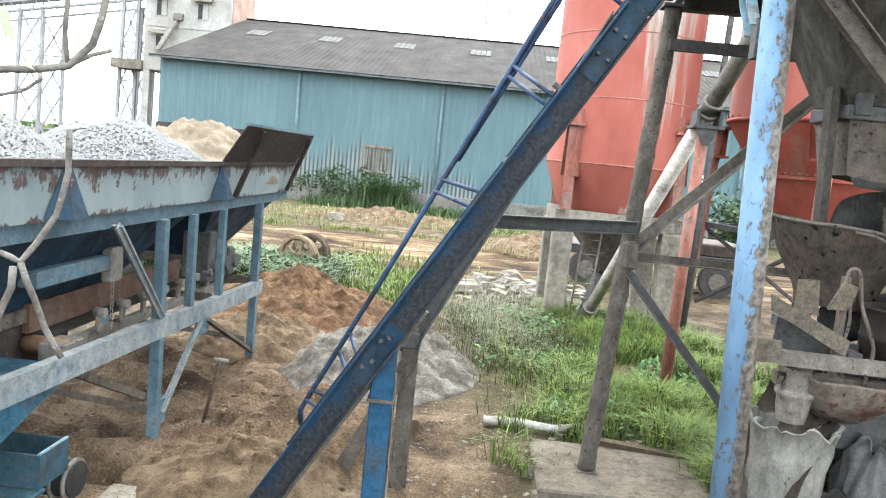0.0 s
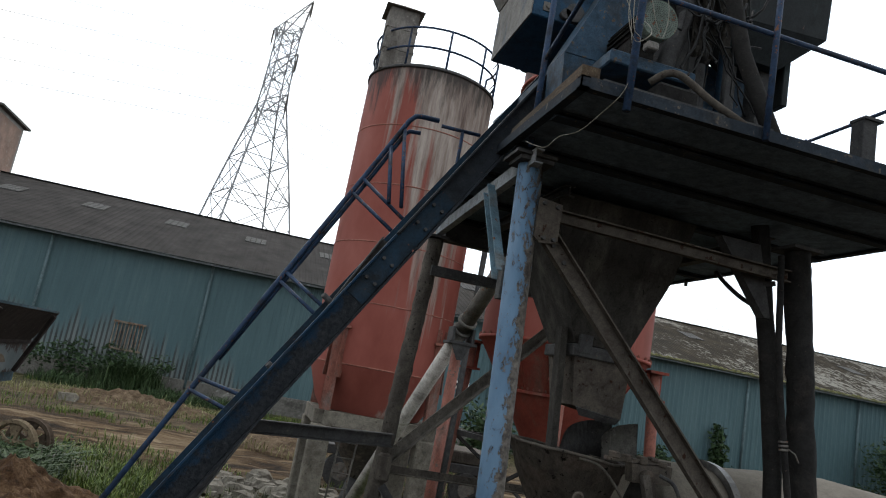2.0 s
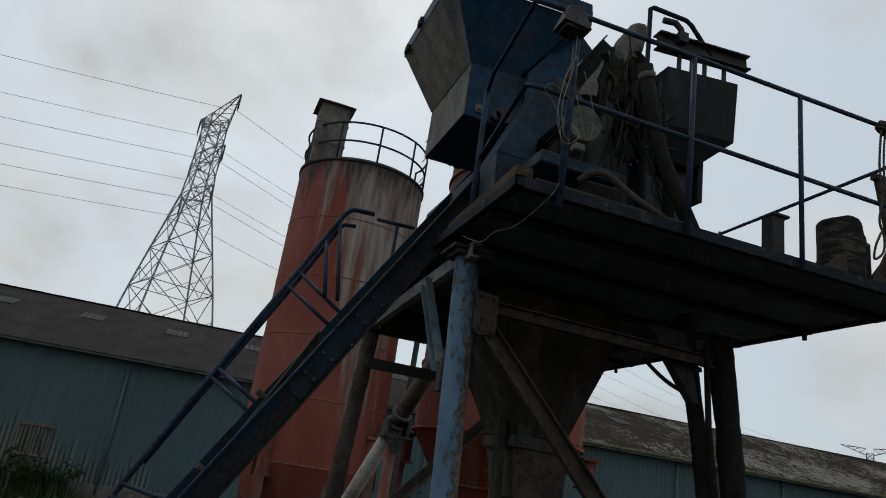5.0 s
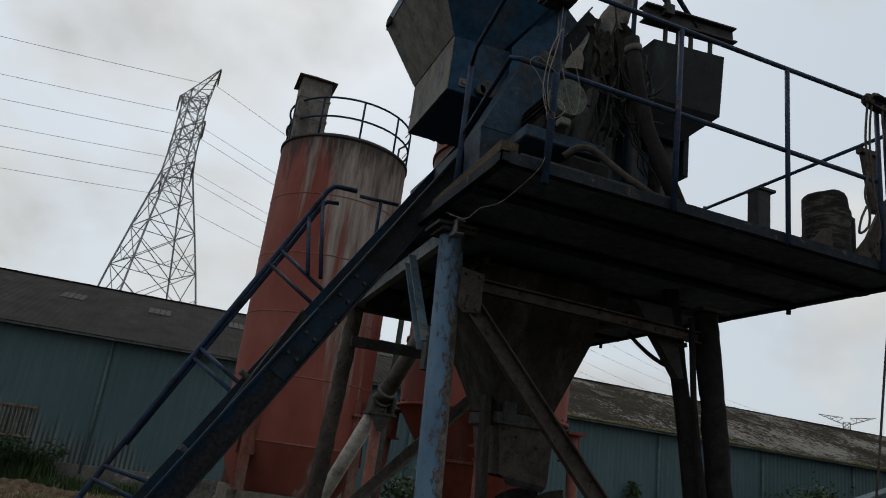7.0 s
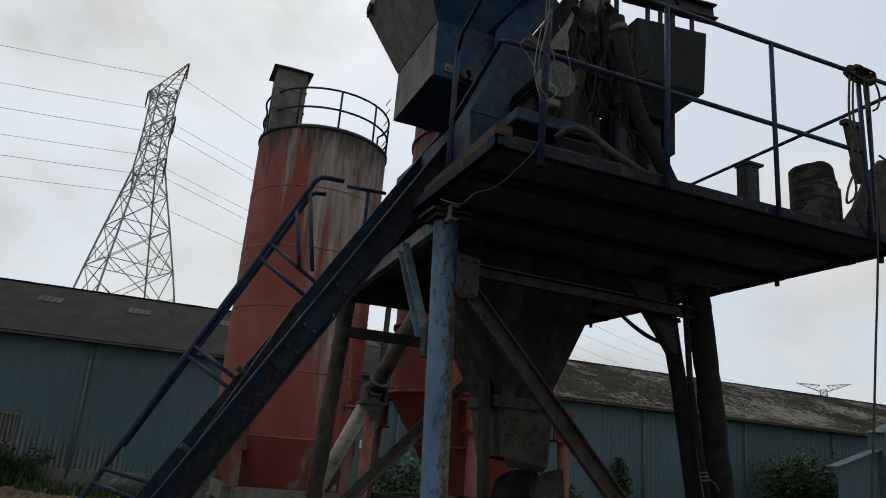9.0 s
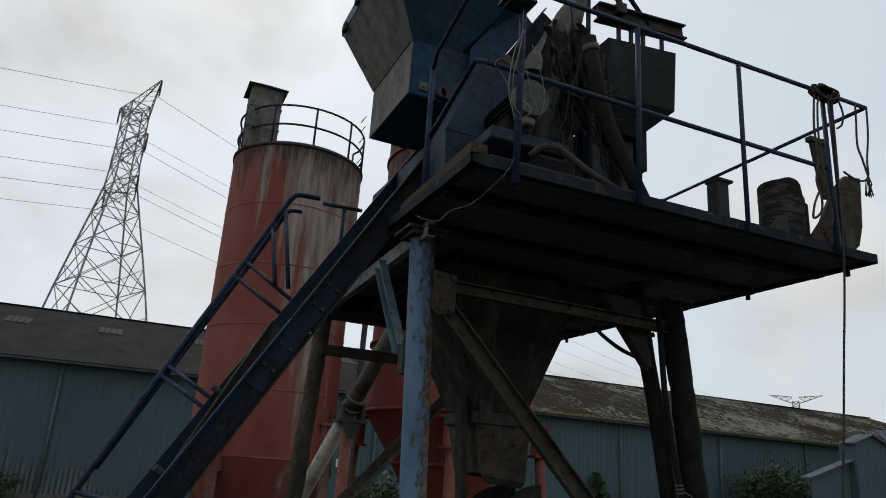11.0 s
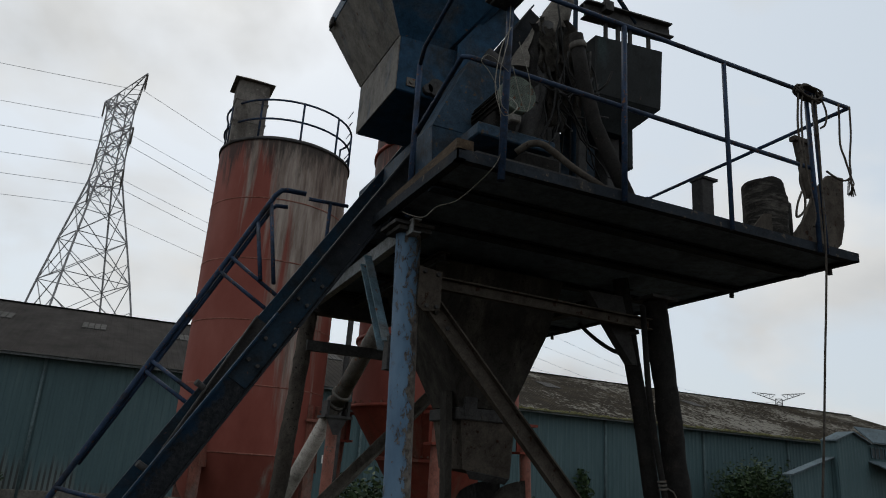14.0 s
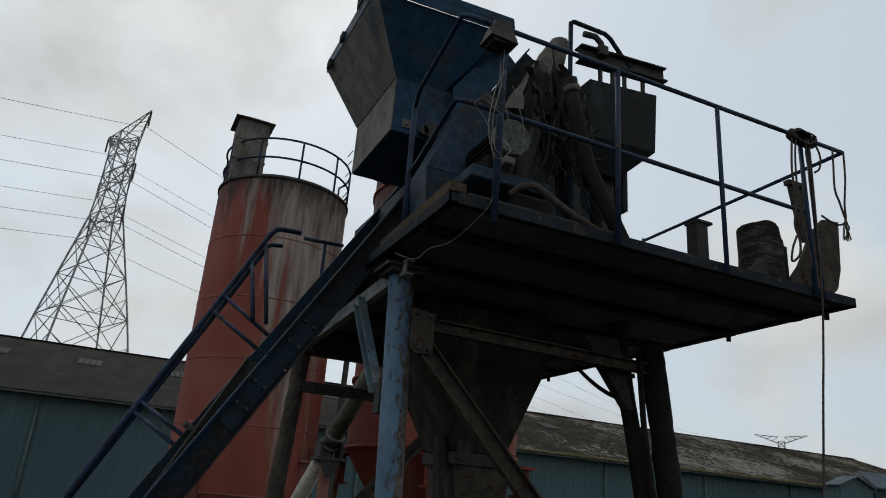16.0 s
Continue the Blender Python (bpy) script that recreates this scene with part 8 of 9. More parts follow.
for i in range(34):
    x, y = random.uniform(1.1, 3.0), random.uniform(7.75, 8.5)
    bm = B()
    stone(bm, (0, 0, -0.02), random.uniform(0.03, 0.09))
    me_ob = solo("rubble_slab", bm, RUBBLE, (0, 0, 0), "small broken stone beside the footing pad", "rubble", "stones by the pad")
    me_ob.location = (x, y, ground_z(x, y))
for x, y, s in ((-6.4, 32.5, 0.5), (-5.4, 33.0, 0.35), (-4.5, 33.4, 0.25)):
    bm = B()
    stone(bm, (0, 0, -0.05), s)
    me_ob = solo("boulder", bm, RUBBLE, (0, 0, 0), "pale boulder on the bank by the track", "rock", "boulders")
    me_ob.location = (x, y, ground_z(x, y))
bm = B()
for i in range(900):
    x, y = random.uniform(-0.7, 3.0), random.uniform(6.0, 16)
    s = random.uniform(0.008, 0.026)
    z = ground_z(x, y)
    stone(bm, (x, y, z - 0.005), s)
solo("yard_pebbles", bm, RUBBLE, (0, 0, 0), "scattered small stones over the yard", "stones", kind="stuff")
heap("grass_mound", (-4.2, 33.6), 4.5, 1.5, 0.7, DAMP_SAND, "low sandy bank by the mud track", 0.4, 15.0)
heap("sand_bank", (2.6, 27.0), 3.0, 1.8, 0.7, DAMP_SAND, "low brown sand bank beyond the track", 0.4, 19.0)

bm = B()
for i in range(700):
    x, y = random.gauss(-2.2, 0.9), random.gauss(7.4, 1.5)
    if y < 4.9 or x < -4.4:
        continue
    s = abs(random.gauss(0, 0.016)) + 0.006
    stone(bm, (x, y, ground_z(x, y) - s * 0.3), s)
solo("sand_clods", bm, DAMP_SAND, (0, 0, 0), "crumbled clods of damp sand under the bins", "sand", kind="stuff")

# ---- transit mixer truck ----
TAN = paint("cement_coated_drum", (0.15, 0.132, 0.108), (0.20, 0.18, 0.152), (0.07, 0.06, 0.05), 0.5, 1.2, 0.85, spots=10, spot_at=0.70, grime=0.35)
truck = thing("mixer_truck", (5, 6.6, 0), "cement-caked transit mixer truck backed under the platform", "truck")
DAX0, DAX1 = Vector((3.95, 6.38, 2.32)), Vector((9.2, 6.55, 1.80))
dd, ds, du = axes(DAX0, DAX1)
bm = B()
prof_ = [(0.0, 0.50), (0.0, 0.57), (0.35, 0.60), (0.70, 0.64), (0.80, 0.66), (1.6, 0.80), (2.1, 0.86), (3.2, 0.88), (3.6, 0.85), (4.7, 0.66), (5.3, 0.5)]
rg = [[bm.verts.new(DAX0 + dd * s + (ds * math.cos(2 * math.pi * k / 40) + du * math.sin(2 * math.pi * k / 40)) * r) for k in range(40)] for s, r in prof_]
for a, c in zip(rg, rg[1:]):
    for k in range(40):
        bm.faces.new((a[k], a[(k + 1) % 40], c[(k + 1) % 40], c[k])).smooth = True
bm.faces.new(rg[0][::-1])
bm.faces.new(rg[-1])
drum = part("drum", bm, TAN, truck, "dull cement-coated mixing drum")
bm = B()
for s0, s1_, r in ((0.66, 0.74, 0.70),):
    rg = [[bm.verts.new(DAX0 + dd * s + (ds * math.cos(2 * math.pi * k / 48) + du * math.sin(2 * math.pi * k / 48)) * rr_) for k in range(48)] for s, rr_ in ((s0, 0.55), (s0, r), (s1_, r), (s1_, 0.55))]
    for a, c in zip(rg, rg[1:]):
        for k in range(48):
            bm.faces.new((a[k], a[(k + 1) % 48], c[(k + 1) % 48], c[k]))
part("roller_ring", bm, paint("worn_ring_steel", (0.085, 0.08, 0.074), (0.04, 0.037, 0.034), None, 0.45, 4, 0.35, metal=0.3), drum)
# charge hopper: an open funnel with a bent lip, thick with old concrete
bm = B()
rows = []
for f in np.linspace(0, 1, 12):
    row = []
    for k in range(44):
        a = 2 * math.pi * k / 44
        cx, rx, ry = 3.12 + 0.08 * f, 0.53 - 0.28 * f, 0.58 - 0.30 * f
        q = Vector((cx + rx * math.cos(a), 6.22 + ry * math.sin(a), 2.83 - 0.64 * f + 0.04 * math.cos(a) * -1 * (1 - f)))
        q += Vector((noise.noise(q * 3.1), noise.noise(q * 3.1 + Vector((7, 0, 0))), 0.4 * noise.noise(q * 4))) * 0.045
        q += Vector((noise.noise(q * 14), noise.noise(q * 14 + Vector((3, 0, 0))), 0)) * 0.012
        row.append(bm.verts.new(q))
    rows.append(row)
for a, c in zip(rows, rows[1:]):
    for k in range(44):
        bm.faces.new((a[k], a[(k + 1) % 44], c[(k + 1) % 44], c[k]))
lip_pts = [v.co.copy() for v in rows[0]]
bmesh.ops.solidify(bm, geom=bm.faces[:], thickness=0.018)
hopper = part("charge_hopper", bm, DARK_CRUST, truck, "open charging hopper crusted with old concrete")
bm = B()
pipe(bm, lip_pts + [lip_pts[0]], 0.016, 7)
part("lip", bm, MUD_STEEL, hopper)
bm = B()
tube(bm, (3.2, 6.2, 2.02), (3.75, 6.32, 2.16), 0.17, 20)
part("throat", bm, TAR, hopper)
# curved splash guard: its shaded left sheet painted black, its lit right one paler
SCOOP_LIT = paint("lit_grey_guard_sheet", (0.15, 0.142, 0.128), (0.10, 0.092, 0.082), (0.05, 0.045, 0.04), 0.5, 3, 0.7)
for arc, mt, lab in ((((3.10, 6.30, 2.82), (3.16, 6.36, 2.97), (3.25, 6.44, 3.05), (3.38, 6.52, 3.10), (3.52, 6.58, 3.135), (3.64, 6.60, 3.15), (3.76, 6.60, 3.17)), BLACK, "curved splash guard over the hopper, painted black for its shaded side"),
                     (((3.56, 6.40, 3.00), (3.60, 6.36, 3.07), (3.66, 6.33, 3.12), (3.74, 6.31, 3.15), (3.82, 6.30, 3.17), (3.87, 6.30, 3.175)), SCOOP_LIT, "")):
    bm = B()
    pts = smooth(arc, 3)
    top = [bm.verts.new(p) for p in pts]
    mid = [bm.verts.new((p.x + 0.01, p.y - 0.02, 2.70 + (p.z - 2.70) * 0.5)) for p in pts]
    low = [bm.verts.new((p.x + 0.03, p.y - 0.03, 2.70)) for p in pts]
    for a, c in ((top, mid), (mid, low)):
        for k in range(len(pts) - 1):
            bm.faces.new((a[k], a[k + 1], c[k + 1], c[k])).smooth = True
    bmesh.ops.solidify(bm, geom=bm.faces[:], thickness=0.014)
    part("splash_guard", bm, mt, truck, lab)
bm = B()
bar(bm, (3.24, 5.64, 2.865), (3.82, 5.64, 2.895), 0.09, 0.03)
for x in (3.3, 3.42, 3.56, 3.66, 3.75):
    box(bm, (x - 0.03, 5.58, 2.87 + 0.02 * math.sin(x * 40)), (x + 0.035, 5.68, 2.92 + 0.015 * math.sin(x * 23)), 0.01)
part("guard_flange", bm, DARK_CRUST, truck)
bm = B()
hexa(bm, [(3.48, 5.60, 2.70), (3.84, 5.60, 2.72), (3.84, 5.72, 2.72), (3.48, 5.72, 2.70)], [(3.46, 5.60, 2.85), (3.84, 5.60, 2.87), (3.84, 5.72, 2.87), (3.46, 5.72, 2.85)])
tube(bm, (3.60, 5.54, 2.76), (3.60, 5.62, 2.76), 0.06, 14)
part("pivot_block", bm, DARK_CRUST, truck)
for p0, p1, w, h, mt in (((3.56, 5.56, 2.78), (3.70, 5.54, 2.30), 0.10, 0.06, CRUST), ((3.66, 5.6, 2.72), (3.76, 5.58, 2.1), 0.05, 0.05, MUD_STEEL), ((2.46, 5.30, 1.90), (4.45, 5.28, 1.88), 0.09, 0.10, CRUST),
                         ((2.50, 5.45, 1.72), (4.5, 5.45, 1.70), 0.08, 0.10, DARK_CRUST), ((2.93, 5.5, 1.7), (2.92, 5.5, 2.5), 0.05, 0.05, DARK_CRUST), ((3.05, 5.45, 1.9), (3.05, 6.9, 1.9), 0.1, 0.1, BLACK),
                         ((3.1, 5.9, 1.0), (9.5, 5.9, 1.0), 0.10, 0.28, BLACK), ((3.4, 7.3, 1.0), (9.5, 7.3, 1.0), 0.10, 0.28, BLACK), ((4.30, 5.62, 1.1), (4.42, 5.74, 2.1), 0.12, 0.12, MUD_STEEL), ((4.30, 7.1, 1.1), (4.42, 7.0, 2.1), 0.12, 0.12, MUD_STEEL)):
    bm = B()
    bar(bm, p0, p1, w, h)
    part("frame_member", bm, mt, truck)
bm = B()
box(bm, (2.95, 5.66, 1.15), (4.6, 5.70, 1.98), 0.01)
part("rear_plate", bm, BLACK, truck)
# boards nailed up as a splash fence at the tail
PALE_WOOD = paint("cement_greyed_board", (0.092, 0.079, 0.061), (0.056, 0.047, 0.037), (0.034, 0.028, 0.022), 0.5, 5, 0.9, streak=(4, 1, 4), spots=26, spot_at=0.62)
for pts in ([(2.37, 5.38, 2.33), (2.96, 5.38, 2.05), (2.94, 5.38, 1.93), (2.39, 5.38, 2.21)], [(2.56, 5.42, 2.45), (2.70, 5.42, 2.46), (2.73, 5.42, 2.2), (2.56, 5.42, 2.22)],
            [(2.78, 5.40, 2.26), (2.85, 5.36, 2.47), (2.95, 5.36, 2.44), (2.92, 5.40, 2.27)], [(2.17, 5.10, 2.06), (2.37, 5.10, 2.05), (2.37, 5.10, 1.90), (2.17, 5.10, 1.89)]):
    bm = B()
    plate(bm, pts, 0.035)
    part("splash_board", bm, PALE_WOOD, truck, "cement-greyed timber board")
bm = B()
plate(bm, [(2.50, 5.55, 2.15), (2.95, 5.55, 1.98), (2.86, 5.55, 1.80), (2.48, 5.55, 1.80)], 0.012)
part("rubber_sheet", bm, BLACK, truck)
for pts, r, mt in (([(2.98, 5.60, 2.82), (3.13, 5.52, 2.79), (3.30, 5.50, 2.63), (3.41, 5.48, 2.45), (3.50, 5.46, 2.28)], 0.012, MUD_STEEL),
                   ([(3.64, 5.46, 2.80), (3.75, 5.40, 2.74), (3.87, 5.38, 2.50), (4.07, 5.36, 2.14), (4.19, 5.34, 1.96), (4.3, 5.34, 1.8)], 0.017, BLACK),
                   ([(2.87, 5.40, 2.36), (2.87, 5.38, 2.54), (2.92, 5.37, 2.57), (2.96, 5.38, 2.50), (3.00, 5.38, 2.31), (3.08, 5.38, 2.13), (3.13, 5.38, 1.98), (3.1, 5.38, 1.7)], 0.014, DARK_CRUST),
                   ([(2.90, 5.42, 2.5), (2.95, 5.42, 2.2), (2.93, 5.42, 1.95), (2.98, 5.42, 1.7)], 0.011, MUD_STEEL)):
    bm = B()
    pipe(bm, smooth(pts, 4), r, 7)
    part("hose", bm, mt, truck)
bm = B()
tube(bm, (3.66, 5.25, 2.20), (3.69, 5.25, 2.49), 0.013, 8)
revolve(bm, (3.692, 5.25, 2.50), [(0.005, -0.03), (0.028, -0.01), (0.03, 0.01), (0.005, 0.032)], 10)
part("control_lever", bm, BLACK, truck)
bm = B()
box(bm, (3.58, 5.22, 2.08), (3.74, 5.34, 2.21), 0.015)
tube(bm, (3.62, 5.21, 2.1), (3.62, 5.19, 2.16), 0.02, 8)
part("valve_block", bm, CRUST, truck)
BUCKET = paint("black_rusty_drum", (0.018, 0.015, 0.014), (0.032, 0.021, 0.016), (0.10, 0.086, 0.072), 0.5, 3, 0.7, streak=(1, 1, 0.3), spots=14, spot_at=0.66)
bm = B()
revolve(bm, (3.42, 5.62, 0), [(0.25, 1.86), (0.255, 2.05), (0.265, 2.06), (0.255, 2.08), (0.262, 2.26), (0.278, 2.27), (0.278, 2.29), (0.25, 2.285), (0.245, 1.92)], 32, closed_bottom=True)
shroud = B()
plate(shroud, [(3.40, 5.80, 2.20), (3.60, 5.80, 2.72), (3.80, 5.80, 2.72), (3.80, 5.80, 2.20)], 0.012)
part("shroud_sheet", shroud, TAR, truck, "tarry black shroud sheet")
bk = part("oil_drum", bm, BUCKET, truck, "blackened rusty half drum")
bm = B()
pipe(bm, sag((3.20, 5.37, 2.24), (3.62, 5.40, 2.24), 0.10, 10), 0.003, 5)
part("wire_handle", bm, BLACK, bk)
# discharge chute and crumpled guards at the tail
bm = B()
ang = np.linspace(3.5, 5.9, 9)
vv = []
for f in np.linspace(0, 1, 9):
    p = Vector((3.2, 6.0, 1.95)).lerp(Vector((2.42, 5.3, 0.75)), float(f))
    vv.append([bm.verts.new(p + Vector((0.30 * math.cos(t_) * 0.8, 0.30 * math.cos(t_) * -0.6, 0.30 * math.sin(t_) + 0.25)) + Vector((1, 0, 0)) * 0.04 * noise.noise(Vector((f * 4, t_, 1)))) for t_ in ang])
for a, c in zip(vv, vv[1:]):
    for k in range(8):
        bm.faces.new((a[k], a[k + 1], c[k + 1], c[k]))
bmesh.ops.solidify(bm, geom=bm.faces[:], thickness=0.02)
part("discharge_chute", bm, DARK_CRUST, truck, "cement-caked swinging discharge chute")
random.seed(44)
for i, (x, y, z, s) in enumerate(((2.85, 5.95, 1.05, 0.30), (3.15, 5.95, 1.35, 0.25), (3.35, 5.95, 0.95, 0.3), (3.0, 5.98, 1.65, 0.24), (3.55, 5.95, 1.25, 0.28))):
    bm = B()
    vv = [[None] * 15 for _ in range(15)]
    for r_ in range(15):
        for c_ in range(15):
            u_, v_ = (c_ - 7) / 7, (r_ - 7) / 7
            wr = 1 - 0.3 * noise.noise(Vector((u_ * 2, v_ * 2, i * 1.7)))
            u_, v_ = u_ * wr, v_ * wr
            q = Vector((x + s * u_, y + 0.22 * s * noise.noise(Vector((u_ * 1.5, v_ * 1.5, i * 3.3))) * 3, z + s * 1.1 * v_))
            q += Vector((noise.noise(q * 4), noise.noise(q * 4 + Vector((9, 0, 0))), noise.noise(q * 4 + Vector((0, 9, 0))))) * 0.09
            q += Vector((noise.noise(q * 13), noise.noise(q * 13 + Vector((9, 0, 0))), noise.noise(q * 13 + Vector((0, 9, 0))))) * 0.025
            vv[r_][c_] = bm.verts.new(q)
    for r_ in range(14):
        for c_ in range(14):
            bm.faces.new((vv[r_][c_], vv[r_][c_ + 1], vv[r_ + 1][c_ + 1], vv[r_ + 1][c_]))
    bmesh.ops.solidify(bm, geom=bm.faces[:], thickness=0.02)
    part("mud_flap", bm, (DARK_CRUST, BLACK, MUD_STEEL)[i % 3], truck, "crumpled cement-coated guard sheet")
DUSTED = paint("cement_dusted_rubber", (0.135, 0.129, 0.118), (0.085, 0.08, 0.073), (0.045, 0.042, 0.038), 0.5, 2.5, 0.9, streak=(1, 1, 0.5), spots=9, spot_at=0.68, bump=0.5)
RUST_PAN = paint("rusty_caked_pan", (0.105, 0.09, 0.075), (0.045, 0.024, 0.017), (0.075, 0.035, 0.022), 0.58, 3.5, 0.9, spots=13, spot_at=0.58, bump=0.9)


def sleeve(base, lean, prof, folds, seed, label, material):
    """A soft open-topped sleeve with a turned rim, folds and dents."""
    bm = B()
    nseg = 56
    rings = []
    outer = [(r_, z_) for r_, z_ in prof]
    rim = outer[-1]
    full = outer + [(rim[0] + 0.016, rim[1] + 0.008), (rim[0] + 0.010, rim[1] + 0.024), (rim[0] - 0.012, rim[1] + 0.016)] + [(r_ - 0.02, z_) for r_, z_ in outer[::-1]]
    for r_, z_ in full:
        ring_ = []
        for k in range(nseg):
            a_ = 2 * math.pi * k / nseg
            f_ = 1 + folds * noise.noise(Vector((math.cos(a_) * 1.6, math.sin(a_) * 1.6, z_ * 2.2 + seed))) + 0.6 * folds * noise.noise(Vector((math.cos(a_) * 4, math.sin(a_) * 4, z_ * 6 + seed)))
            ring_.append(bm.verts.new((base[0] + lean[0] * z_ + r_ * f_ * math.cos(a_), base[1] + lean[1] * z_ + 0.8 * r_ * f_ * math.sin(a_), base[2] + z_ + 0.26 * folds * noise.noise(Vector((math.cos(a_) * 2.4, math.sin(a_) * 2.4, seed + 5))) * (z_ / rim[1]))))
        rings.append(ring_)
    for p_, q_ in zip(rings, rings[1:]):
        for k in range(nseg):
            bm.faces.new((p_[k], p_[(k + 1) % nseg], q_[(k + 1) % nseg], q_[k])).smooth = True
    return part("rubber_sleeve", bm, material, truck, label)


sleeve((2.66, 5.47, 0.2), (0.02, 0.0), [(0.24, 0.0), (0.25, 0.3), (0.28, 0.6), (0.265, 0.85), (0.27, 1.0), (0.30, 1.14)], 0.42, 2.0, "cement-dusted rubber sleeve with a torn rim", DUSTED)
sleeve((3.34, 5.52, 0.2), (0.06, 0.05), [(0.30, 0.0), (0.29, 0.4), (0.25, 0.75), (0.20, 0.98), (0.13, 1.06)], 0.55, 7.0, "crumpled black rubber sleeve", BLACK)
sleeve((3.0, 5.28, 0.1), (0.0, 0.0), [(0.22, 0.0), (0.25, 0.4), (0.28, 0.75)], 0.45, 11.0, "crumpled black rubber flap under the chute", TAR)
bm = B()
pan = [(0.03, 0.0), (0.18, 0.03), (0.32, 0.11), (0.40, 0.22), (0.43, 0.34), (0.44, 0.36), (0.41, 0.36), (0.38, 0.24), (0.29, 0.13), (0.16, 0.06)]
revolve(bm, (3.05, 5.62, 1.40), pan, 44, closed_bottom=True)
for v in bm.verts:
    v.co += Vector((noise.noise(v.co * 6), noise.noise(v.co * 6 + Vector((7, 0, 0))), noise.noise(v.co * 6 + Vector((0, 7, 0))))) * 0.03
part("catch_pan", bm, RUST_PAN, truck, "rusty catch pan caked with old concrete")
bm = B()
revolve(bm, (2.66, 5.45, 0), [(0.10, 1.40), (0.115, 1.50), (0.12, 1.58), (0.135, 1.60), (0.135, 1.63), (0.10, 1.635), (0.098, 1.80)], 26)
for v in bm.verts:
    v.co.x += 0.012 * noise.noise(v.co * 8)
part("drain_pipe", bm, CRUST, truck)
for x in (4.6, 5.9, 8.8):
    for y0_, y1_ in ((5.45, 5.8), (7.4, 7.75)):
        bm = B()
        tube(bm, (x, y0_, 0.5), (x, y1_, 0.5), 0.5, 28)
        wh_ = part("wheel", bm, BLACK, truck)
        bm = B()
        tube(bm, (x, y0_ - 0.02, 0.5), (x, y0_ + 0.0, 0.5), 0.28, 20)
        part("rim", bm, GREY_STEEL, wh_)
bm = B()
box(bm, (9.6, 5.4, 0.5), (11.4, 7.8, 2.4), 0.12)
part("cab", bm, TAN, truck)

# ---- parked lorry glimpsed under the silo ----
lorry = thing("parked_lorry", (3.2, 21, 0), "muddy parked lorry glimpsed between the silo pillars", "truck")
bm = B()
box(bm, (2.6, 20.2, 0.9), (7.6, 22.4, 1.15), 0.02)
part("chassis", bm, BLACK, lorry)
bm = B()
box(bm, (4.6, 20.3, 1.15), (7.6, 22.3, 1.5), 0.04)
part("body", bm, MUD_STEEL, lorry)
for x in (3.2, 3.9, 6.8):
    bm = B()
    tube(bm, (x, 20.15, 0.48), (x, 20.45, 0.48), 0.46, 22)
    w_ = part("wheel", bm, BLACK, lorry)
    bm = B()
    tube(bm, (x, 20.12, 0.48), (x, 20.16, 0.48), 0.24, 16)
    part("rim", bm, GREY_STEEL, w_)
cage = thing("steel_ladder_frame", (2.3, 16.2, 0), "rusty pipe ladder frame under the silo", "ladder")
bm = B()
for x in (2.2, 2.55):
    tube(bm, (x, 14.9, -0.05), (x + 0.12, 14.9, 1.9), 0.02, 6)
for k in range(6):
    tube(bm, (2.2 + k * 0.02, 14.9, 0.25 + k * 0.3), (2.57 + k * 0.02, 14.9, 0.25 + k * 0.3), 0.015, 6)
part("frame", bm, GREY_STEEL, cage)

# ---- plants ----
def leaf_material(name, dark, mid, lite):
    m, n, l, b = nodes_of(name)
    g = n.new("ShaderNodeNewGeometry")
    r = ramp(n, [(0.0, dark), (0.5, mid), (1.0, lite)])
    l.new(g.outputs["Random Per Island"], r.inputs[0])
    l.new(r.outputs[0], b.inputs["Base Color"])
    b.inputs["Roughness"].default_value = 0.6
    b.inputs["Specular IOR Level"].default_value = 0.2
    return m


GRASS = leaf_material("yard_grass", (0.022, 0.040, 0.007), (0.064, 0.100, 0.017), (0.138, 0.172, 0.037))
DRY_GRASS = leaf_material("dusty_grass", (0.016, 0.021, 0.006), (0.038, 0.045, 0.014), (0.085, 0.088, 0.032))
WEED = leaf_material("broad_weed_leaves", (0.035, 0.075, 0.025), (0.07, 0.13, 0.045), (0.13, 0.20, 0.08))
WEED_DUSTY = leaf_material("dusty_weed_leaves", (0.014, 0.028, 0.009), (0.031, 0.056, 0.019), (0.070, 0.102, 0.043))
DARK_LEAF = leaf_material("dark_shrub_leaves", (0.012, 0.026, 0.010), (0.024, 0.047, 0.017), (0.045, 0.073, 0.028))
STRAW = leaf_material("straw_grass", (0.10, 0.095, 0.035), (0.155, 0.15, 0.06), (0.22, 0.21, 0.10))


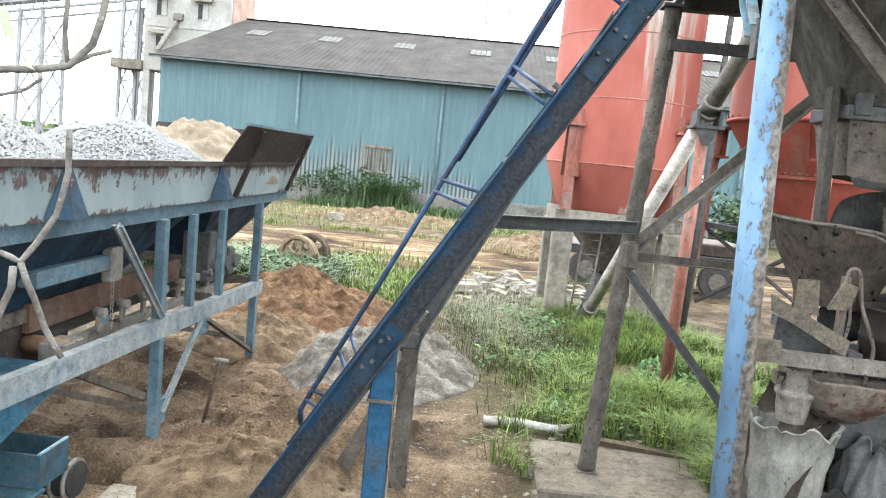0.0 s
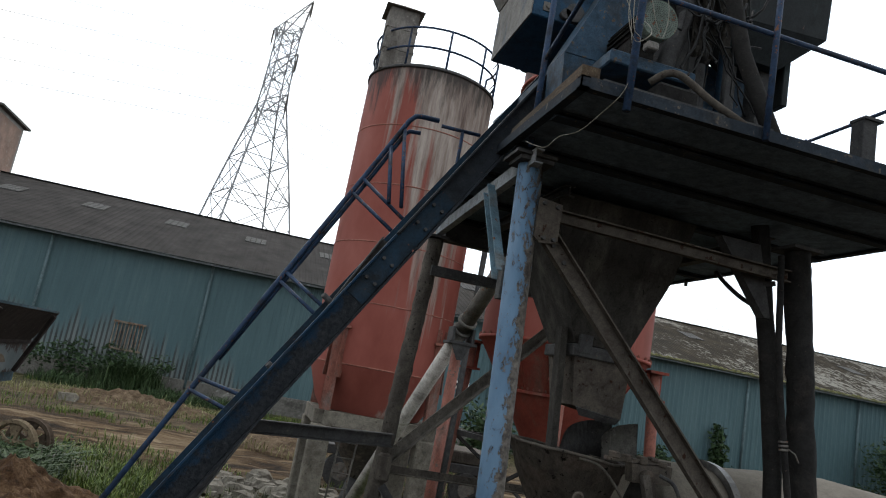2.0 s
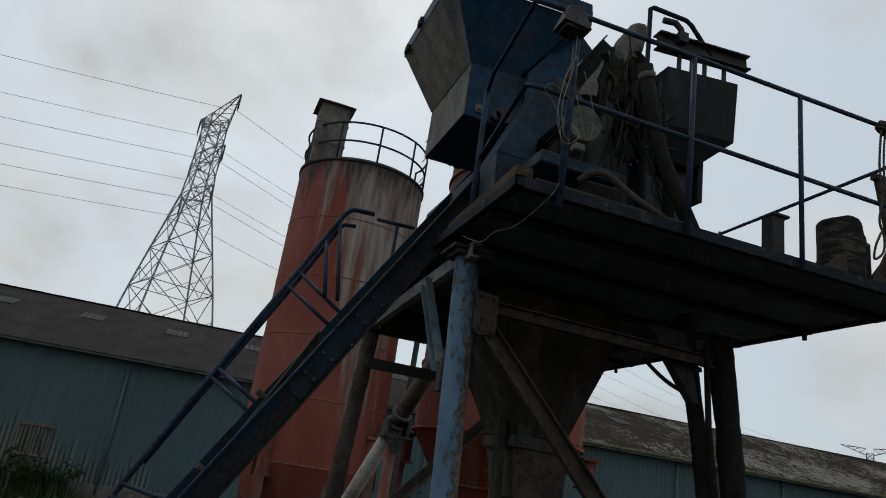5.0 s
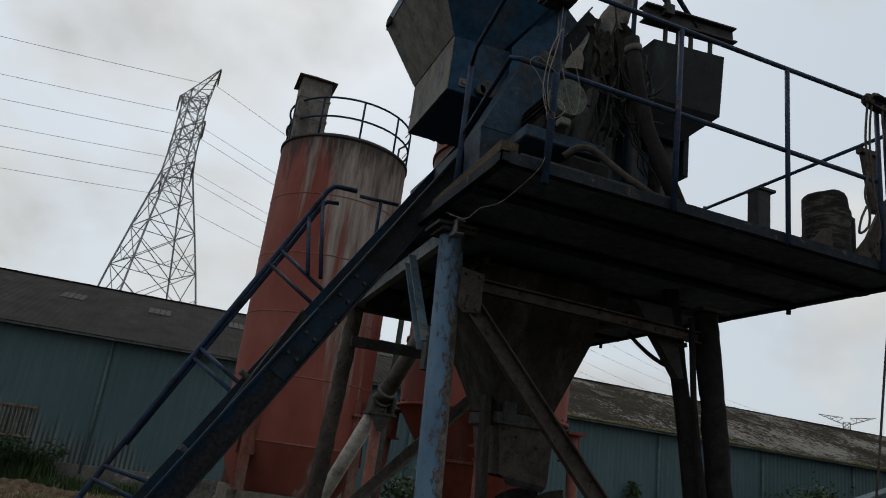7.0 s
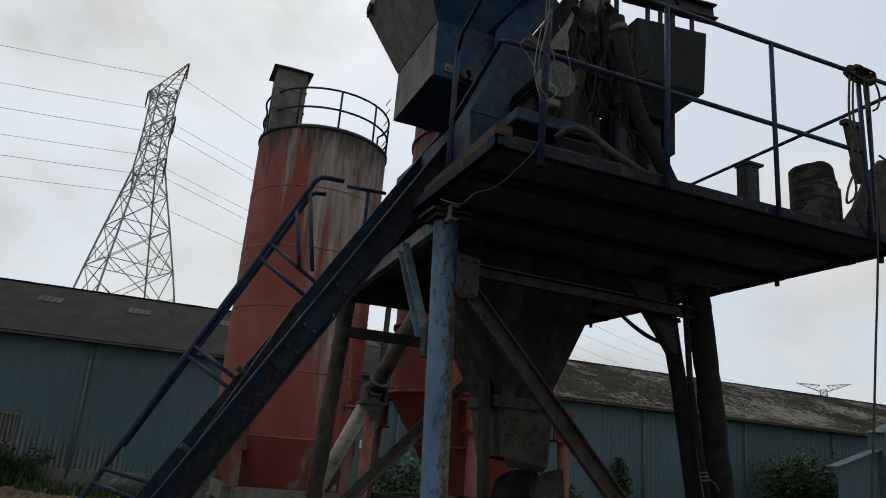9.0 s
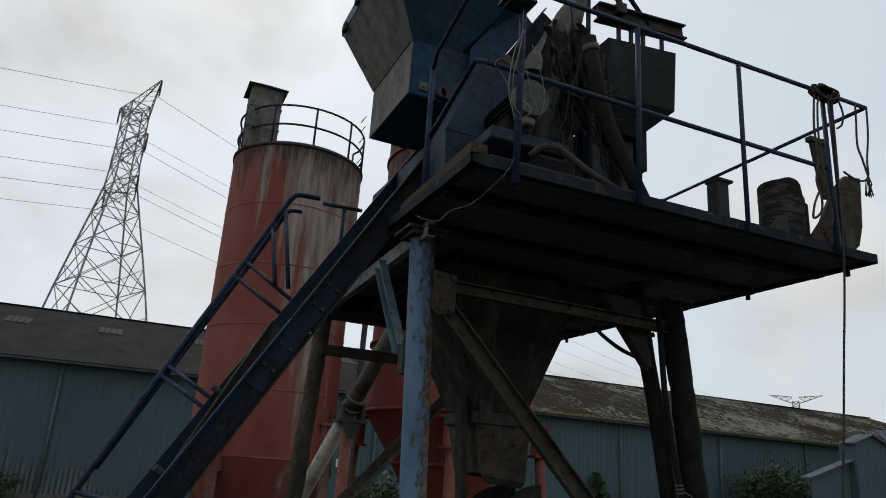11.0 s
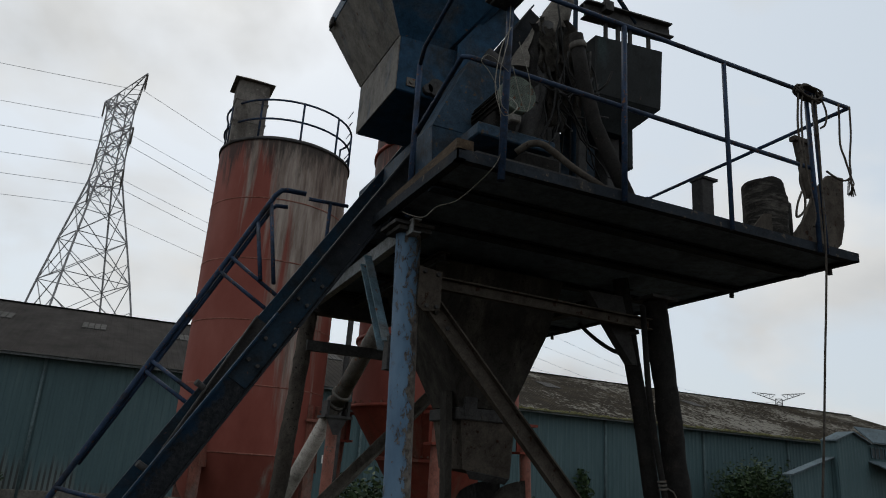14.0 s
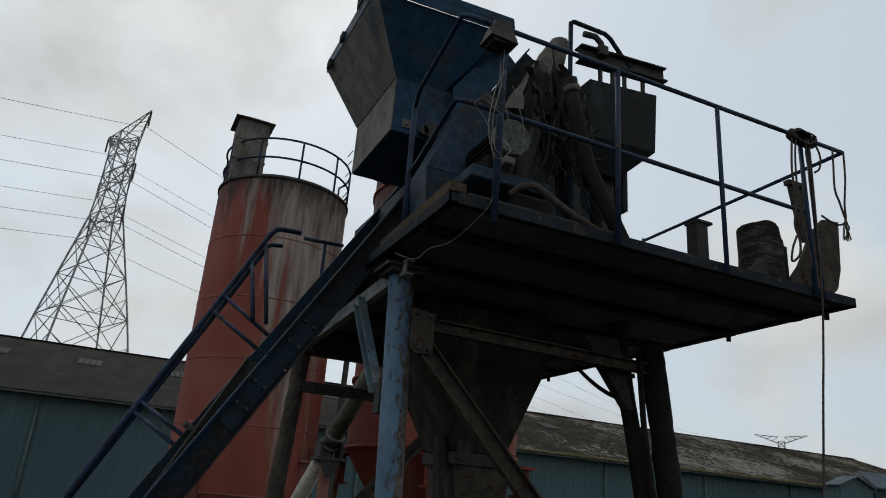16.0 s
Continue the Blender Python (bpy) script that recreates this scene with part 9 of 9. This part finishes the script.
def blades(name, places, height, width, material, label, per=14, spread=0.16, droop=0.5, seed=1, stuff="grass"):
    """Tufts of bent blades, three segments each."""
    rnd = random.Random(seed)
    vs, fs = [], []
    for x, y, k in places:
        z = ground_z(x, y)
        for _ in range(per):
            a = rnd.uniform(0, 6.283)
            h = height * k * rnd.uniform(0.5, 1.15)
            px, py = x + rnd.gauss(0, spread), y + rnd.gauss(0, spread)
            ox, oy = math.cos(a), math.sin(a)
            sx, sy = -oy * width * 0.5, ox * width * 0.5
            lean = h * droop * rnd.uniform(0.4, 1.3)
            i = len(vs)
            p1 = (px + ox * lean * 0.25, py + oy * lean * 0.25, z + h * 0.55)
            p2 = (px + ox * lean, py + oy * lean, z + h * (0.95 - 0.25 * droop))
            vs += [(px - sx, py - sy, z - 0.02), (px + sx, py + sy, z - 0.02), (p1[0] - sx * 0.8, p1[1] - sy * 0.8, p1[2]), (p1[0] + sx * 0.8, p1[1] + sy * 0.8, p1[2]), p2]
            fs += [(i, i + 1, i + 3, i + 2), (i + 2, i + 3, i + 4)]
    me = bpy.data.meshes.new(name)
    me.from_pydata(vs, [], fs)
    me.materials.append(material)
    return tagged(new(name, me), label, stuff, kind="stuff")


def leafy(name, spots, size, material, label, seed=2, flat=0.5):
    """Many small folded leaves scattered about the spots (x, y, z, radius, count)."""
    rnd = random.Random(seed)
    vs, fs = [], []
    for x, y, z, r, cnt in spots:
        for _ in range(cnt):
            d = Vector((rnd.gauss(0, 1), rnd.gauss(0, 1), rnd.gauss(0, 0.75))).normalized() * r * rnd.uniform(0.35, 1.0) ** 0.6
            c = Vector((x, y, z)) + d
            if c.z < 0.03:
                c.z = 0.03 + rnd.random() * 0.1
            s = size * rnd.uniform(0.6, 1.3)
            u = Vector((rnd.gauss(0, 1), rnd.gauss(0, 1), rnd.gauss(0, flat))).normalized()
            w = u.cross(Vector((rnd.gauss(0, 1), rnd.gauss(0, 1), rnd.gauss(0, 1)))).normalized()
            nn = u.cross(w)
            i = len(vs)
            for q in (c - u * s, c + w * s * 0.45 + nn * s * 0.12, c + u * s, c - w * s * 0.45 + nn * s * 0.12):
                vs.append(tuple(q))
            fs += [(i, i + 1, i + 2), (i, i + 2, i + 3)]
    me = bpy.data.meshes.new(name)
    me.from_pydata(vs, [], fs)
    me.materials.append(material)
    return tagged(new(name, me), label, "plants", kind="stuff")


rnd = random.Random(8)
places, dusty = [], []
while len(places) < 1150:
    x, y = rnd.uniform(0.2, 6.2), rnd.uniform(7.0, 17.5)
    w = blob(np.array(x), np.array(y), 2.9, 10.6, 2.9, 6.2, 0.7)
    w = float(w) * max(0.0, 0.55 + 2.4 * noise.noise(Vector((x * 0.9, y * 0.9, 2.2)))) * (1.0 if x > 0.9 + 0.06 * y else 0.12)
    if 1.0 < x < 2.8 and 6.5 < y < 8.0:
        continue
    if rnd.random() < w:
        (places if rnd.random() > 0.12 else dusty).append((x, y, rnd.uniform(0.45, 1.0) + 0.9 * max(0.0, noise.noise(Vector((x * 1.3, y * 1.3, 7.1))))))
for _ in range(420):
    x, y = rnd.gauss(1.1, 0.55), rnd.gauss(13.6, 1.3)
    dusty.append((x, y, rnd.uniform(0.6, 1.2)))
blades("grass_patch", places, 0.48, 0.014, GRASS, "bright green tufty grass between the columns", 40, 0.095, 0.95, 1)
blades("dusty_grass_patch", dusty, 0.42, 0.010, DRY_GRASS, "grey dust-coated grass flattened by the path", 30, 0.2, 1.1, 2)
bank = [(rnd.gauss(-4.4, 2.2), rnd.gauss(33.6, 0.7), rnd.uniform(0.6, 1.2)) for _ in range(220)] + [(rnd.gauss(2.6, 1.3), rnd.gauss(27, 0.8), rnd.uniform(0.4, 0.8)) for _ in range(160)]
blades("straw_grass_bank", bank, 0.55, 0.03, STRAW, "yellowing straw grass on the banks", 10, 0.3, 0.6, 3)
field = []
while len(field) < 560:
    x, y = rnd.uniform(-10, 9), rnd.uniform(19.5, 39.5)
    if rnd.random() < max(0.0, 0.1 + 2.2 * noise.noise(Vector((x * 0.28, y * 0.5, 6.6)))):
        field.append((x, y, rnd.uniform(0.3, 0.9)))
blades("field_grass", field, 0.42, 0.022, GRASS, "sparse yellow-green grass tufts on the dried mud", 14, 0.24, 0.7, 14)
side = [(rnd.uniform(-8.5, -2.6), rnd.uniform(14.8, 19.5), rnd.uniform(0.5, 1.2)) for _ in range(330)] + [(rnd.gauss(-1.7, 0.5), rnd.gauss(16.6, 1.4), rnd.uniform(0.5, 1.0)) for _ in range(240)]
blades("weedy_grass", side, 0.42, 0.018, GRASS, "rank weedy grass round the old wheel", 11, 0.22, 0.6, 4)
tall = [(rnd.uniform(-9.5, 1.5), rnd.uniform(38.6, 41.4), rnd.uniform(0.4, 0.9)) for _ in range(300)] + [(rnd.gauss(-5.3, 0.6), rnd.gauss(40.3, 0.4), rnd.uniform(1.3, 2.1)) for _ in range(230)]
blades("tall_reed_grass", tall, 1.0, 0.035, WEED_DUSTY, "tall reedy grass along the warehouse wall", 12, 0.3, 0.55, 5)
vetch = [(rnd.uniform(-7.6, -3.3), rnd.uniform(14.7, 17.6), rnd.uniform(0.7, 1.25)) for _ in range(620)] + [(rnd.gauss(-4.4, 0.5), rnd.gauss(16.3, 0.3), rnd.uniform(0.7, 1.1)) for _ in range(140)]
blades("long_leaf_weeds", vetch, 0.72, 0.042, WEED_DUSTY, "long-leaved dusty weeds crowding the old wheel", 16, 0.2, 1.1, 24)
spots = [(rnd.uniform(-7.5, -3.0), rnd.uniform(14.6, 17.8), 0.15 + rnd.random() * 0.25, 0.35, 60) for _ in range(120)]
leafy("creeping_weeds", spots, 0.055, WEED_DUSTY, "leafy creeping weeds behind the sand heap", 6)
spots = [(rnd.gauss(2.6, 0.9), rnd.uniform(8.4, 12.5), 0.16, 0.22, 46) for _ in range(30)] + [(rnd.gauss(1.5, 0.3), rnd.gauss(13.2, 0.5), 0.18, 0.25, 60) for _ in range(12)]
leafy("broad_leaf_weeds", spots, 0.05, WEED, "broad-leaved weeds growing through the grass", 7)
spots = [(rnd.uniform(-12, -3), rnd.uniform(39.8, 41.5), rnd.uniform(0.3, 1.8), 0.7, 90) for _ in range(16)]
spots += [(rnd.uniform(14, 75), rnd.uniform(39.5, 41.4), rnd.uniform(0.2, 1.3), 0.7, 60) for _ in range(110)]
leafy("wall_scrub", spots, 0.13, DARK_LEAF, "dark green scrub along the foot of the wall", 8)


def shrub(name, base, height, spread, count, size, label, category, seed):
    r_ = random.Random(seed)
    ob = thing(name, base, label, category)
    bm = B()
    tips = []
    for i in range(7):
        a = r_.uniform(0, 6.28)
        t_ = Vector(base) + Vector((math.cos(a) * spread * r_.uniform(0.2, 0.9), math.sin(a) * spread * r_.uniform(0.2, 0.9), height * r_.uniform(0.55, 0.95)))
        tube(bm, Vector(base) - Vector((0, 0, 0.1)), t_, 0.035 * height / 2, 6, 0.008)
        tips.append(t_)
    part("stems", bm, WOOD, ob)
    vs, fs = [], []
    for k in range(count):
        t_ = Vector(base).lerp(r_.choice(tips), r_.uniform(0.35, 1.1)) + Vector((r_.gauss(0, 1), r_.gauss(0, 1), r_.gauss(0, 0.7))) * spread * 0.28
        u = Vector((r_.gauss(0, 1), r_.gauss(0, 1), r_.gauss(0, 0.6))).normalized()
        w = u.cross(Vector((r_.gauss(0, 1), r_.gauss(0, 1), r_.gauss(0, 1)))).normalized()
        s = size * r_.uniform(0.6, 1.3)
        i = len(vs)
        vs += [tuple(q - Vector(base)) for q in (t_ - u * s, t_ + w * s * 0.45, t_ + u * s, t_ - w * s * 0.45)]
        fs += [(i, i + 1, i + 2), (i, i + 2, i + 3)]
    me = bpy.data.meshes.new("foliage")
    me.from_pydata(vs, [], fs)
    me.materials.append(DARK_LEAF)
    f = new("foliage", me)
    f.parent = ob
    f["kind"] = "stuff"
    return ob


shrub("bush", (42.0, 38.0, 0), 5.0, 2.5, 6500, 0.15, "dense dark green bush before the warehouse wall", "bush", 3)
shrub("sapling", (29.7, 41.2, 0), 3.9, 0.55, 700, 0.18, "slender leafy sapling against the warehouse wall", "sapling", 4)
shrub("bush", (9.3, 27.0, 0), 2.9, 1.1, 1700, 0.14, "leafy green bush beyond the silos", "bush", 6)
shrub("bush", (25.6, 40.9, 0), 2.0, 0.9, 500, 0.16, "low green bush at the foot of the wall", "bush", 9)
shrub("palm_clump", (-21.5, 60.5, 0), 5.2, 2.2, 1500, 0.4, "ragged palm clump behind the tower", "tree", 12)

# ---- bare branch of a young tree close by ----
BARK = paint("grey_bark", (0.105, 0.095, 0.085), (0.06, 0.053, 0.048), (0.17, 0.16, 0.15), 0.5, 12, 0.9, spots=60, bump=0.8)
tree = thing("young_tree", (-1.75, 1.35, 0), "bare-branched young tree with a few drooping leaves", "tree")
bm = B()
pipe(bm, [(-1.75, 1.35, -0.1), (-1.72, 1.38, 0.9), (-1.70, 1.42, 1.9), (-1.62, 1.50, 2.7), (-1.60, 1.52, 3.4), (-1.66, 1.5, 4.3)], 0.05, 10)
part("trunk", bm, BARK, tree)
for pts, r in (([(-1.62, 1.52, 2.95), (-1.3, 1.82, 3.14), (-1.07, 2.01, 3.17), (-1.0, 2.05, 3.18), (-0.93, 2.10, 3.20), (-0.88, 2.12, 3.27), (-0.86, 2.13, 3.35), (-0.85, 2.14, 3.45), (-0.86, 2.16, 3.6)], 0.011),
               ([(-0.93, 2.10, 3.20), (-0.94, 2.09, 3.29), (-0.93, 2.09, 3.42), (-0.95, 2.1, 3.6)], 0.007),
               ([(-0.93, 2.10, 3.20), (-0.88, 2.12, 3.24), (-0.84, 2.15, 3.26)], 0.006),
               ([(-1.3, 1.82, 3.14), (-1.06, 2.01, 3.10), (-1.02, 2.04, 3.12), (-0.98, 2.06, 3.16)], 0.005),
               ([(-1.62, 1.5, 2.6), (-1.2, 1.6, 2.66), (-0.89, 1.77, 2.72), (-0.85, 1.79, 2.70), (-0.83, 1.81, 2.74), (-0.79, 1.83, 2.82), (-0.77, 1.84, 2.93), (-0.77, 1.84, 3.03)], 0.008),
               ([(-0.85, 1.79, 2.70), (-0.82, 1.81, 2.61), (-0.80, 1.82, 2.54), (-0.77, 1.84, 2.46)], 0.008),
               ([(-0.86, 1.78, 2.69), (-0.86, 1.78, 2.64), (-0.89, 1.77, 2.56), (-1.0, 1.7, 2.5)], 0.009)):
    bm = B()
    pipe(bm, [q + 0.006 * Vector((noise.noise(q * 9), noise.noise(q * 9 + Vector((4, 0, 0))), noise.noise(q * 9 + Vector((0, 4, 0))))) for a, c in zip(pts, pts[1:]) for q in (Vector(a), Vector(a).lerp(Vector(c), 0.5))] + [Vector(pts[-1])], r, 8)
    part("branch", bm, BARK, tree)
for c, d, s in (((-1.06, 2.01, 3.34), (0.06, 0.02, -1), 0.09), ((-1.05, 2.0, 3.30), (0.3, 0.1, -0.9), 0.07), ((-1.02, 2.03, 3.20), (0.5, 0.2, -0.4), 0.04)):
    bm = B()
    u = Vector(d).normalized()
    w = u.cross(Vector((0.3, -1, 0.1))).normalized()
    c = Vector(c)
    plate(bm, [c, c + u * s * 0.4 + w * s * 0.16, c + u * s, c + u * s * 0.4 - w * s * 0.16], 0.001)
    part("leaf", bm, leaf_material("pale_leaf", (0.2, 0.24, 0.15), (0.25, 0.29, 0.19), (0.3, 0.33, 0.22)), tree)
